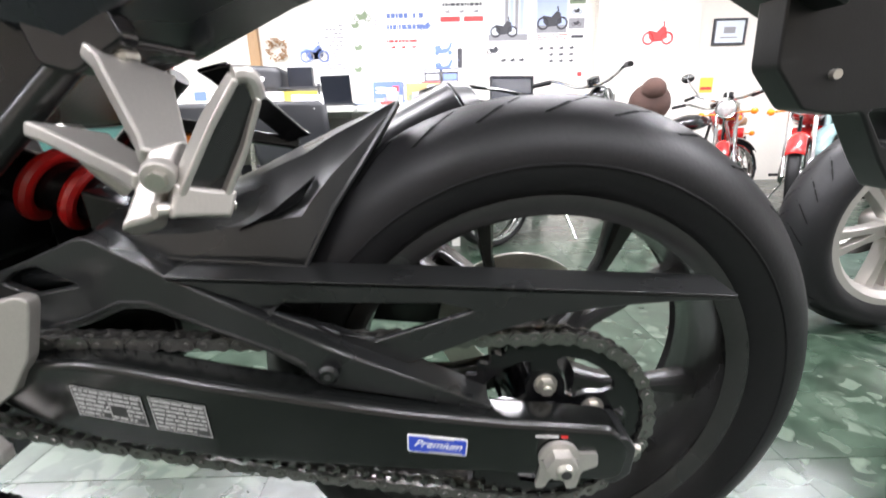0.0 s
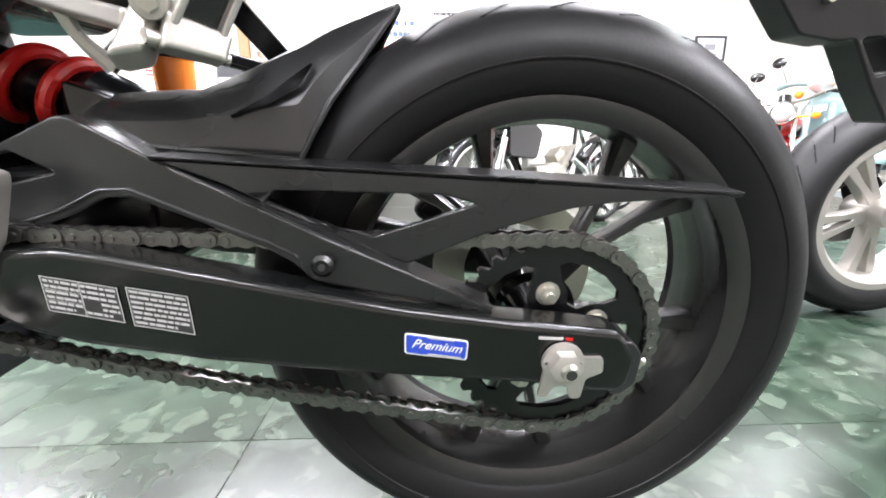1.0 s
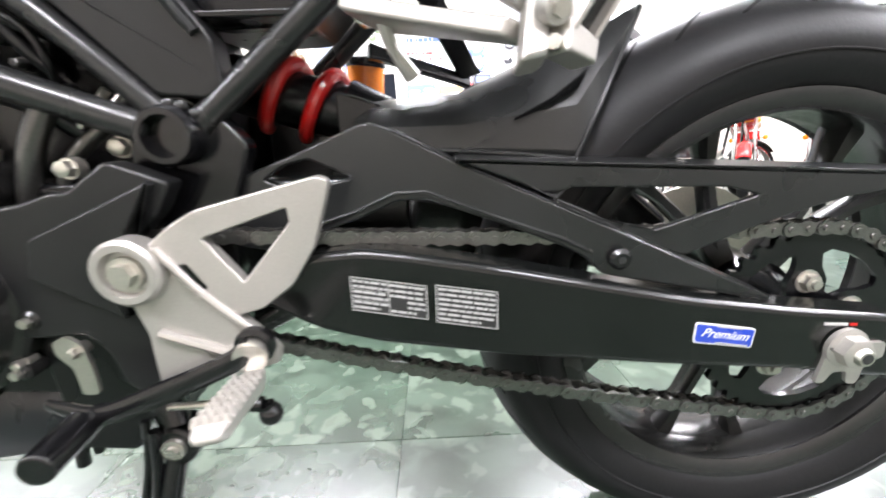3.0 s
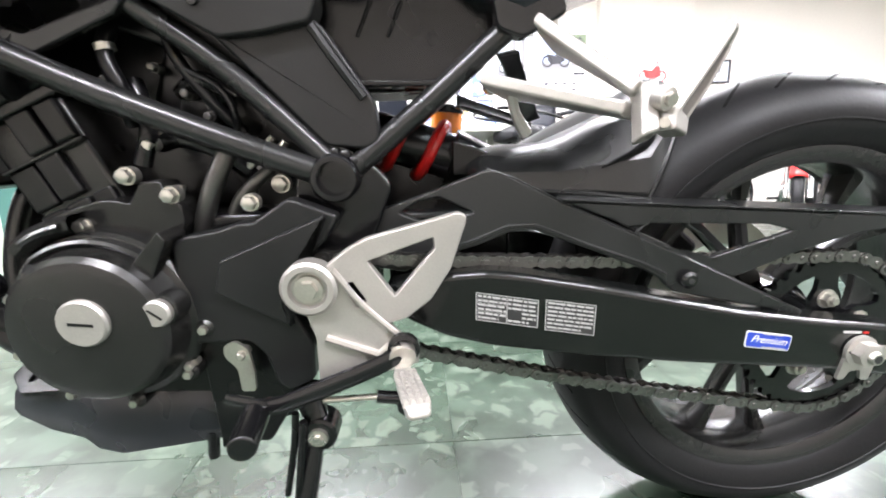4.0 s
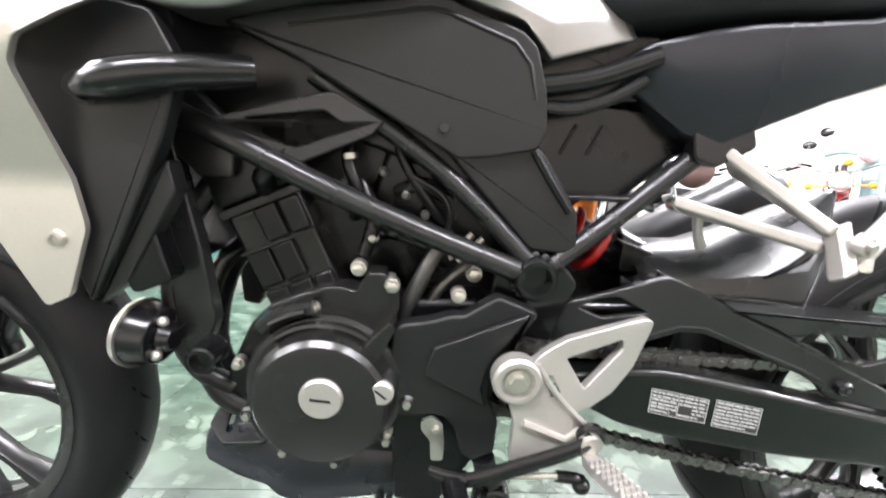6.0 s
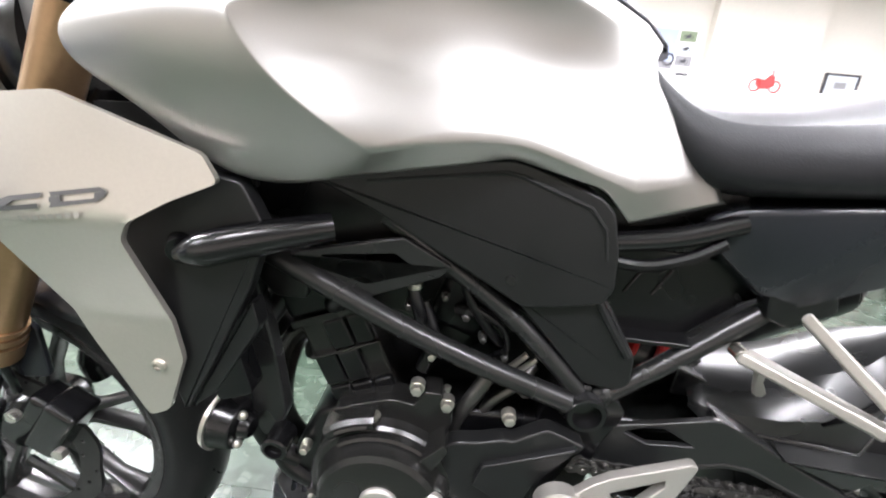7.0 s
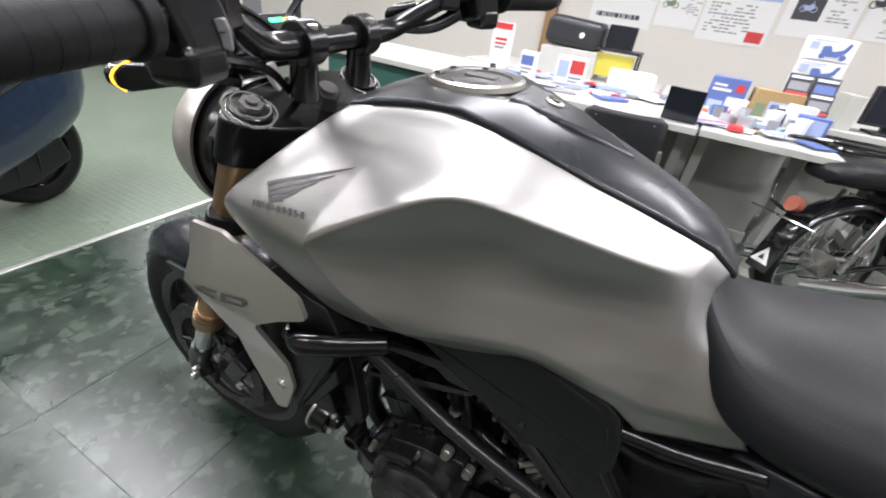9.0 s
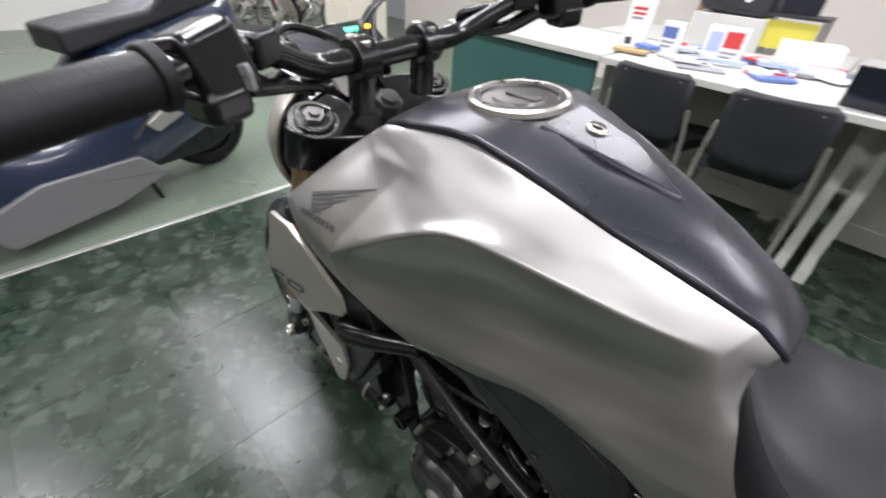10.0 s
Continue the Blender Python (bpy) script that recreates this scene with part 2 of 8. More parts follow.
COVER = paint("tank_cover_dark", (0.0145, 0.0158, 0.0198), 0.27, scale=50, vary=0.08, bump=0.006, spec=0.45)
RIMBLACK = paint("rim_satin_black", (0.034, 0.034, 0.0335), 0.25, metal=0.45, scale=30, vary=0.12, bump=0.006, spec=0.6)
ROTOR = paint("blackened_brake_rotor", (0.035, 0.034, 0.033), 0.35, metal=0.7, scale=60, vary=0.15, bump=0.02)
DISC = paint("dark_brake_disc", (0.12, 0.117, 0.112), 0.35, metal=0.85, scale=60, vary=0.15, bump=0.02)

# ---------- the motorcycle in the middle ----------
LEAN = 4.5
bike = thing("motorcycle", pose(0, 0, 0, LEAN), "silver and black naked sport motorcycle leaning on its side stand", "motorcycle")
RX, RZ = 0.005, 0.309        # rear axle
FX, FZ = -1.335, 0.296       # front axle


def wheel(prefix, cx, cz, y0, half, radius, seat, parent, spokes_at, tyre_prof):
    tyre = part(prefix + "_tyre", lathe(B(), tyre_prof, cx, cz, 96, closed=True), RUBBER, parent, "black rubber radial tyre", angle=60)
    w = half * 0.82
    ri = seat - 0.014
    rim_prof = [(-w, seat + 0.006), (-w + 0.004, seat + 0.008), (-w + 0.012, seat - 0.004), (0, seat - 0.020), (w - 0.012, seat - 0.004), (w - 0.004, seat + 0.008), (w, seat + 0.006), (w, seat - 0.004),
                (w - 0.006, seat - 0.014), (w - 0.012, ri + 0.004), (w - 0.020, ri), (-w + 0.020, ri), (-w + 0.012, ri + 0.004), (-w + 0.006, seat - 0.014), (-w, seat - 0.004)]
    rim = part(prefix + "_rim", lathe(B(), rim_prof, cx, cz, 80, closed=True), RIMBLACK, parent, "black cast alloy rim", angle=40)
    hub = part("hub", lathe(B(), [(-0.05, 0.0), (-0.05, 0.03), (-0.035, 0.045), (0.035, 0.045), (0.05, 0.03), (0.05, 0.0)], cx, cz, 32), BLACK, rim)
    for mid, spread in spokes_at:
        ring = []
        for r, wd, th in ((0.038, 0.013, 0.020), (0.09, 0.0068, 0.014), (0.15, 0.0062, 0.013), (seat - 0.012, 0.013, 0.020)):
            a = radians(mid + spread * (0.25 + 0.75 * (r - 0.038) / (seat - 0.050)))
            c, s = math.cos(a), math.sin(a)
            ring.append([(cx + r * c - k * wd * s, y, cz + r * s + k * wd * c) for k, y in ((-1, -th * 0.6), (-0.6, -th), (0.6, -th), (1, -th * 0.6), (1, th * 0.6), (0.6, th), (-0.6, th), (-1, th * 0.6))])
        part("spoke", loft(B(), ring), RIMBLACK, rim)
    return tyre, rim


shoulder = [(-0.056, 0.214), (-0.066, 0.226), (-0.0725, 0.240), (-0.0738, 0.252), (-0.0710, 0.264), (-0.063, 0.2765), (-0.049, 0.2885), (-0.031, 0.2985), (-0.012, 0.3040)]
rear_prof = shoulder + [(-y, r) for y, r in reversed(shoulder)]
front_prof = [(y * 0.72, 0.214 + (r - 0.214) * 0.88) for y, r in rear_prof]
pairs = [(49 + 72 * k, d) for k in range(5) for d in (-14, 14)]
rear_tyre, rear_rim = wheel("rear", RX, RZ, 0, 0.0755, 0.306, 0.213, bike, pairs, rear_prof)


def tread(prof, half, cx, cz, count, parent, mirror=True):
    """Curved dark strips laid across the crown, painting the shade of grooves along the tyre's profile, joined into one
    mesh a tyre.
    """
    bm = B()
    near = sorted((y, r) for y, r in prof if y > 0)

    def crown(y):
        if y <= near[0][0]:
            return near[0][1] + 0.0005
        for (ya, ra), (yb, rb) in zip(near, near[1:]):
            if y <= yb:
                return ra + (rb - ra) * (y - ya) / (yb - ya) + 0.0005
        return near[-1][1]
    for i in range(count):
        for side in ((-1, 1) if mirror else (1,)):
            a0 = 2 * math.pi * (i + (0.5 if side > 0 else 0)) / count
            pts = [(0.006 + 0.056 * t * (half / 0.0755), a0 + 0.26 * t ** 1.4 - 0.05) for t in (0, 0.25, 0.5, 0.75, 1)]
            rows = []
            for j, (y, a) in enumerate(pts):
                wd = (0.003, 0.008, 0.010, 0.009, 0.003)[j]
                rows.append([bm.verts.new((cx + crown(y) * math.cos(a + d), side * y, cz + crown(y) * math.sin(a + d))) for d in (-wd, wd)])
            for p, q in zip(rows, rows[1:]):
                bm.faces.new((p[0], p[1], q[1], q[0]))
    return tagged(part("tread_groove_shade", bm, GROOVE_SHADE, parent), kind="stuff")


tread(rear_prof, 0.0738, RX, RZ, 30, rear_tyre)
part("sidewall_ring", lathe(B(), [(-0.0722, 0.246), (-0.0746, 0.2475), (-0.0746, 0.2485), (-0.0722, 0.250)], RX, RZ, 96, closed=True), RUBBER, rear_tyre)
bm = B()
rod(bm, (RX + 0.13, -0.02, RZ - 0.125), (RX + 0.118, -0.022, RZ - 0.112), 0.0045)
part("valve", bm, STEEL, rear_rim)

# sprocket, carrier and its bolts
SX, SZ = 0.001, 0.313
spr = [((SX + (0.0958 if k % 4 in (1, 2) else 0.0895) * math.cos(2 * math.pi * k / 144)), (SZ + (0.0958 if k % 4 in (1, 2) else 0.0895) * math.sin(2 * math.pi * k / 144))) for k in range(144)]
holes = []
for k in range(5):
    a = radians(59 + 72 * k)
    holes.append([(SX + r * math.cos(a + d), SZ + r * math.sin(a + d)) for r, d in ((0.038, -0.14), (0.050, -0.26), (0.060, -0.42), (0.072, -0.47), (0.0765, -0.38), (0.0772, -0.13), (0.0772, 0.13), (0.0765, 0.38), (0.072, 0.47), (0.060, 0.42), (0.050, 0.26), (0.038, 0.14))])
sprocket = part("rear_sprocket", prism(B(), spr, -0.104, -0.098, holes), BLACK, bike, "black rear sprocket with worn teeth")
part("sprocket_carrier", lathe(B(), [(-0.05, 0.0), (-0.05, 0.036), (-0.092, 0.028), (-0.106, 0.026), (-0.106, 0.0)], SX, SZ, 32), BLACK, bike)
for k in range(5):
    a = radians(95 - 72 * k)
    x, z = SX + 0.046 * math.cos(a), SZ + 0.046 * math.sin(a)
    bm = lathe(B(), [(-0.095, 0.0), (-0.095, 0.011), (-0.105, 0.011), (-0.105, 0.0)], x, z, 20)
    lathe(bm, [(-0.105, 0.0), (-0.105, 0.0085), (-0.112, 0.008), (-0.113, 0.0)], x, z, 6)
    lathe(bm, [(-0.112, 0.0), (-0.112, 0.0045), (-0.116, 0.004), (-0.116, 0.0)], x, z, 10)
    part("sprocket_bolt", bm, STEEL, sprocket)

# drive chain: rollers in one mesh, each link plate pair a piece
CXF, CZF, RF, RR, CY = -0.578, 0.388, 0.040, 0.0970, -0.101
d = math.hypot(SX - CXF, SZ - CZF)
base = math.atan2(SZ - CZF, SX - CXF)
off = math.acos((RF - RR) / d)
a_top, a_bot = base + off, base - off
p_ft, p_rt = (CXF + RF * math.cos(a_top), CZF + RF * math.sin(a_top)), (SX + RR * math.cos(a_top), SZ + RR * math.sin(a_top))
p_fb, p_rb = (CXF + RF * math.cos(a_bot), CZF + RF * math.sin(a_bot)), (SX + RR * math.cos(a_bot), SZ + RR * math.sin(a_bot))
loop = []
for k in range(41):
    s = k / 40
    loop.append((p_ft[0] + (p_rt[0] - p_ft[0]) * s, p_ft[1] + (p_rt[1] - p_ft[1]) * s - 0.006 * 4 * s * (1 - s)))
arc = a_top - a_bot
for k in range(1, 40):
    a = a_top - arc * k / 40
    loop.append((SX + RR * math.cos(a), SZ + RR * math.sin(a)))
for k in range(41):
    s = k / 40
    loop.append((p_rb[0] + (p_fb[0] - p_rb[0]) * s, p_rb[1] + (p_fb[1] - p_rb[1]) * s - 0.010 * 4 * s * (1 - s)))
for k in range(1, 40):
    a = a_bot - (2 * math.pi - arc) * k / 40
    loop.append((CXF + RF * math.cos(a), CZF + RF * math.sin(a)))
lens = [0.0]
for i in range(len(loop)):
    p, q = loop[i], loop[(i + 1) % len(loop)]
    lens.append(lens[-1] + math.hypot(q[0] - p[0], q[1] - p[1]))
count = int(round(lens[-1] / 0.0152 / 2)) * 2


def chain_at(s):
    s %= lens[-1]
    i = max(j for j in range(len(loop)) if lens[j] <= s)
    t = (s - lens[i]) / max(1e-9, lens[i + 1] - lens[i])
    p, q = loop[i], loop[(i + 1) % len(loop)]
    return p[0] + (q[0] - p[0]) * t, p[1] + (q[1] - p[1]) * t


pins = [chain_at(lens[-1] * i / count) for i in range(count)]
bm = B()
for x, z in pins:
    rod(bm, (x, CY - 0.0075, z), (x, CY + 0.0075, z), 0.0042, n=8)
chain = part("drive_chain", bm, CHAIN, bike, "oily grey steel roller chain")


def link_mesh(name, w, inner):
    bm = B()
    half = 0.0152 / 2
    for s in (-1, 1):
        y = s * (0.0048 if inner else 0.0070)
        pts = []
        for k in range(9):
            a = math.pi / 2 + math.pi * k / 8
            pts.append((-half + w * math.cos(a), w * math.sin(a)))
        pts.append((0, -w * 0.72))
        for k in range(9):
            a = -math.pi / 2 + math.pi * k / 8
            pts.append((half + w * math.cos(a), w * math.sin(a)))
        pts.append((0, w * 0.72))
        top = [bm.verts.new((p[0], y - 0.0010, p[1])) for p in pts]
        bot = [bm.verts.new((p[0], y + 0.0010, p[1])) for p in pts]
        bm.faces.new(top)
        bm.faces.new(list(reversed(bot)))
        for i in range(len(pts)):
            j = (i + 1) % len(pts)
            bm.faces.new((top[i], bot[i], bot[j], top[j]))
    if not inner:
        for x in (-half, half):
            rod(bm, (x, -0.0098, 0), (x, -0.0078, 0), 0.0026, 0.0028, n=8)
    bmesh.ops.recalc_face_normals(bm, faces=bm.faces)
    me = bpy.data.meshes.new(name)
    bm.to_mesh(me)
    bm.free()
    smooth_mesh(me)
    me.materials.append(CHAIN)
    return me


inner_link, outer_link = link_mesh("inner_link", 0.0068, True), link_mesh("outer_link", 0.0066, False)
for i in range(count):
    p, q = pins[i], pins[(i + 1) % count]
    ob = new("chain_link", inner_link if i % 2 else outer_link)
    ob.parent = chain
    ob.matrix_basis = Matrix.Translation(((p[0] + q[0]) / 2, CY, (p[1] + q[1]) / 2)) @ Matrix.Rotation(-math.atan2(q[1] - p[1], q[0] - p[0]), 4, "Y")

# swingarm: the near arm, the far arm and the bridge
arm = [(-0.500, 0.400), (-0.470, 0.404), (-0.435, 0.411), (-0.400, 0.4145), (-0.363, 0.411), (-0.290, 0.400), (-0.213, 0.383), (-0.133, 0.366), (-0.050, 0.353), (0.046, 0.341), (0.056, 0.332), (0.066, 0.316), (0.062, 0.288),
       (0.050, 0.281), (0.028, 0.283), (-0.023, 0.292), (-0.125, 0.302), (-0.215, 0.312), (-0.300, 0.323), (-0.390, 0.331), (-0.440, 0.342), (-0.479, 0.360), (-0.500, 0.374)]
bm = prism(B(), arm, -0.1455, -0.110, r=0.012)
for x in (-0.29, -0.40):
    bmesh.ops.bisect_plane(bm, geom=bm.verts[:] + bm.edges[:] + bm.faces[:], plane_co=(x, 0, 0), plane_no=(1, 0, 0))
swing = part("swingarm", shear_y(bm, lambda x, z: 0.13 * max(0, -x - 0.29)), SWING, bike, "satin black box-section swingarm", bevel=0.007, segs=4)
part("swingarm_far_side", prism(B(), arm, 0.110, 0.138, r=0.01), SWING, swing, bevel=0.005)
part("swingarm_bridge", box(B(), (-0.43, 0.02, 0.415), (0.14, 0.16, 0.10)), SWING, swing, bevel=0.01)
part("end_cap", prism(B(), [(0.045, 0.333), (0.062, 0.330), (0.070, 0.318), (0.068, 0.290), (0.055, 0.279), (0.045, 0.281)], -0.144, -0.106, r=0.004), GUARD, swing, bevel=0.002)
bm = B()
rod(bm, (0.060, -0.125, 0.302), (0.083, -0.125, 0.300), 0.004)
lathe(bm, [(-0.131, 0.0), (-0.131, 0.006), (-0.119, 0.006), (-0.119, 0.0)], 0.074, 0.301, 6)
part("adjuster_bolt", bm, STEEL, swing)
adj = prism(B(), [(-0.015, 0.320), (-0.004, 0.329), (0.013, 0.326), (0.018, 0.320), (0.034, 0.320), (0.035, 0.306), (0.021, 0.300), (0.018, 0.281), (0.009, 0.281), (0.006, 0.294), (-0.006, 0.293),
                  (-0.011, 0.283), (-0.019, 0.283), (-0.015, 0.307)], -0.1490, -0.1455, r=0.003)
part("chain_adjuster_plate", adj, ALLOY, swing, "worn cast adjuster plate")
bm = lathe(B(), [(-0.144, 0.0), (-0.144, 0.0175), (-0.148, 0.0175), (-0.149, 0.014), (-0.149, 0.0)], 0.000, 0.317, 28)
lathe(bm, [(-0.149, 0.0), (-0.149, 0.014), (-0.158, 0.0135), (-0.159, 0.011), (-0.159, 0.0)], 0.000, 0.317, 6)
axle_nut = part("axle_nut", bm, ALLOY, swing, "dull axle nut")
bm = lathe(B(), [(-0.163, 0.0), (-0.163, 0.0062), (-0.1575, 0.0085), (-0.1575, 0.0)], 0.002, 0.3155, 20)
part("axle_end", bm, STEEL, axle_nut)
# thin black disc painting the shade inside the hollow axle
part("axle_hole_shade", lathe(B(), [(-0.1634, 0.0), (-0.1634, 0.0045), (-0.1625, 0.0045), (-0.1625, 0.0)], 0.002, 0.3155, 16), LABEL, axle_nut)
axle_nut.location.y = -0.003
part("chain_wear_mark", box(B(), (-0.0105, -0.1459, 0.3375), (0.020, 0.001, 0.0022), (0, 4, 0)), LABELGREY, swing, "pale and red wear gauge label")
part("wear_mark_red", box(B(), (0.0045, -0.1461, 0.3365), (0.006, 0.001, 0.0022), (0, 4, 0)), RED, swing)


def arm_y(x):
    return -0.1458 + 0.13 * max(0, -x - 0.29)


def data_label(x0, x1, ztop, zbot, drop, rows, parent, table=False):
    """A printed warning label with unreadable lines as bars, lying on the arm."""
    def quad(bm, a, b, za, zb, lift):
        v = []
        for x, z in ((a, za), (b, za), (b, zb), (a, zb)):
            v.append(bm.verts.new((x, arm_y(x) - lift, z - drop * (x - x0))))
        bm.faces.new(v)
    bm = B()
    quad(bm, x0, x1, ztop, zbot, 0.0004)
    lab = part("data_label", bm, LABEL, parent, "small black data label with grey print")
    bm = B()
    e = 0.0008
    for a, b, za, zb in ((x0, x1, ztop, ztop - e), (x0, x1, zbot + e, zbot), (x0, x0 + e, ztop, zbot), (x1 - e, x1, ztop, zbot)):
        quad(bm, a, b, za, zb, 0.0007)
    h = (ztop - zbot) / (rows + 0.6)
    rng = random.Random(int(-x0 * 1000))
    mid = x0 + (x1 - x0) * 0.5
    for a0, a1 in (((x0 + 0.002, mid - 0.001), (mid + 0.001, x1 - 0.002)) if table else ((x0 + 0.002, x1 - 0.002),)):
        for i in range(rows):
            z = ztop - h * (i + 0.75)
            x, end = a0, a1 - (0.0 if i < rows - 1 else 0.25 * (a1 - a0))
            if table and a0 > mid and 2 < i < 5:
                x = a0 + 0.014
            while x < end - 0.001:
                w = min(rng.uniform(0.003, 0.010), end - x)
                quad(bm, x, x + w, z + h * 0.24, z - h * 0.24, 0.0007)
                x += w + rng.choice((0.0008, 0.0012))
    if table:
        quad(bm, mid - 0.0004, mid + 0.0004, ztop, zbot, 0.0007)
        for i in (2, 4):
            quad(bm, x0, mid, ztop - h * (i + 0.26), ztop - h * (i + 0.34), 0.0007)
    part("label_print", bm, LABELGREY, lab)


data_label(-0.410, -0.348, 0.393, 0.363, 0.13, 6, swing, True)
data_label(-0.341, -0.292, 0.386, 0.353, 0.12, 7, swing)

# the blue dealer sticker
st = prism(B(), [(-0.130, 0.3450), (-0.0785, 0.3365), (-0.0800, 0.3185), (-0.1305, 0.3265)], -0.1432, -0.1424, r=0.003)
sticker = part("dealer_sticker", st, WHITE, swing, "small blue sticker with white script")
part("sticker_field", prism(B(), [(-0.1288, 0.3436), (-0.0797, 0.3355), (-0.0810, 0.3197), (-0.1292, 0.3276)], -0.1436, -0.1431, r=0.002), BLUE, sticker)
fc = bpy.data.curves.new("sticker_word", "FONT")
fc.body, fc.size, fc.extrude, fc.shear, fc.align_x, fc.align_y = "Premium", 0.0112, 0.0001, 0.4, "CENTER", "CENTER"
word = new("sticker_word", fc)
word.data.materials.append(WHITE)
word.parent = sticker
word.matrix_basis = pose(-0.1045, -0.1439, 0.3325, 90, 9.5, 0)
bm = B()
for a, b, z in ((-0.112, -0.090, 0.3395), (-0.112, -0.084, 0.3245)):
    box(bm, ((a + b) / 2, -0.1438, z - 0.16 * ((a + b) / 2 + 0.105)), (b - a, 0.0002, 0.0014), (0, 9.5, 0))
part("sticker_small_print", bm, LABELGREY, sticker)
sticker.location = (0.0005, -0.0034, 0.0005)

# chain guard in two pieces
up = [(-0.556, 0.449), (-0.529, 0.461), (-0.453, 0.488), (-0.397, 0.510), (-0.386, 0.510), (-0.366, 0.501), (-0.316, 0.476), (-0.203, 0.426), (-0.055, 0.357), (-0.060, 0.352), (-0.122, 0.367), (-0.203, 0.384), (-0.217, 0.398), (-0.235, 0.408),
      (-0.285, 0.427), (-0.345, 0.448), (-0.370, 0.447), (-0.405, 0.431), (-0.440, 0.420), (-0.482, 0.401), (-0.540, 0.410)]


def guard_y(x):
    return 0.16 * max(0.0, -0.19 - x)


bm = prism(B(), up, -0.130, -0.121, [[(-0.407, 0.467), (-0.443, 0.483), (-0.465, 0.478), (-0.485, 0.466), (-0.457, 0.456)]], r=0.004)
for x in (-0.19, -0.30, -0.40, -0.48):
    bmesh.ops.bisect_plane(bm, geom=bm.verts[:] + bm.edges[:] + bm.faces[:], plane_co=(x, 0, 0), plane_no=(1, 0, 0))
guard = part("chain_guard", shear_y(bm, lambda x, z: guard_y(x)), GUARD, bike, "matt black chain guard with an open lattice", bevel=0.0034, segs=3)
lip = [(-0.392, 0.5105), (-0.366, 0.502), (-0.316, 0.477), (-0.203, 0.427), (-0.058, 0.358)]
bm = B()
for (xa, za), (xb, zb) in zip(lip, lip[1:]):
    ya, yb = -0.1306 + guard_y(xa), -0.1306 + guard_y(xb)
    r0 = [(xa, ya, za), (xa, ya + 0.034, za + 0.001), (xa, ya + 0.034, za - 0.003), (xa, ya + 0.004, za - 0.005)]
    r1 = [(xb, yb, zb), (xb, yb + 0.030, zb + 0.001), (xb, yb + 0.030, zb - 0.003), (xb, yb + 0.004, zb - 0.005)]
    loft(bm, [r0, r1])
part("guard_lip", bm, GUARD, guard, bevel=0.001)
# pressed crease along the arch of the guard
part("guard_crease", tube(B(), [(x, -0.1302 + guard_y(x), z) for x, z in ((-0.212, 0.4035), (-0.235, 0.4145), (-0.290, 0.4335), (-0.345, 0.4545), (-0.372, 0.4535), (-0.410, 0.4365), (-0.450, 0.4245))], 0.0016, 8, 1), GUARD, guard)
low = [(-0.321, 0.480), (-0.242, 0.4745), (-0.063, 0.464), (0.096, 0.4535), (0.149, 0.450), (0.150, 0.4465), (0.098, 0.446), (0.041, 0.442), (0.009, 0.438), (-0.019, 0.431), (-0.061, 0.418), (-0.127, 0.392), (-0.164, 0.405), (-0.210, 0.434), (-0.270, 0.460)]
hole = [(-0.245, 0.444), (-0.229, 0.4545), (-0.098, 0.450), (-0.070, 0.4425), (-0.160, 0.4145), (-0.190, 0.4195)]
bm = prism(B(), low, -0.114, -0.107, [hole], r=0.004)
part("guard_lower_lattice", bm, GUARD, guard, bevel=0.002, segs=3)
bm = B()
loft(bm, [[(x, -0.1156, z + 0.0015), (x, -0.075, z + 0.003), (x, -0.075, z - 0.001), (x, -0.112, z - 0.003)] for x, z in ((-0.321, 0.480), (-0.242, 0.4745), (-0.063, 0.464), (0.096, 0.4535), (0.151, 0.4495))])
part("guard_top_lip", bm, GUARD, guard, bevel=0.001)
bm = lathe(B(), [(-0.129, 0.0), (-0.129, 0.009), (-0.136, 0.009), (-0.139, 0.006), (-0.139, 0.0)], -0.192, 0.399, 24)
part("guard_bolt", bm, BLACK, guard)
# socket not sunk: a black hexagon paints its shade
part("bolt_socket_shade", lathe(B(), [(-0.1396, 0.0), (-0.1396, 0.003), (-0.138, 0.003), (-0.138, 0.0)], -0.192, 0.399, 6), LABEL, guard)

# hugger over the front of the rear tyre, running out into a point
rows = []
for x, zt, zb, w in ((-0.408, 0.518, 0.498, 0.060), (-0.392, 0.529, 0.488, 0.074), (-0.360, 0.531, 0.484, 0.080), (-0.312, 0.533, 0.483, 0.082), (-0.265, 0.553, 0.479, 0.082), (-0.235, 0.567, 0.4755, 0.082), (-0.215, 0.576, 0.473, 0.082),
                     (-0.203, 0.581, 0.498, 0.076), (-0.190, 0.587, 0.522, 0.066), (-0.167, 0.596, 0.556, 0.040), (-0.148, 0.604, 0.585, 0.018), (-0.134, 0.609, 0.606, 0.003)):
    h = zt - zb
    half = [(-w, zb), (-w * 0.985, zb + h * 0.10), (-w * 0.93, zb + h * 0.44), (-w * 0.80, zb + h * 0.62), (-w * 0.50, zb + h * 0.90), (-w * 0.2, zb + h * 0.985)]
    rows.append([(x, y, z) for y, z in half] + [(x, -y, z) for y, z in reversed(half)])
ob = part("rear_hugger", loft(B(), rows, closed=False, cap=False), GUARD, bike, "matt grey-black hugger mudguard over the rear tyre", angle=24)
mod = ob.modifiers.new("thick", "SOLIDIFY")
mod.thickness, mod.offset = 0.004, 0
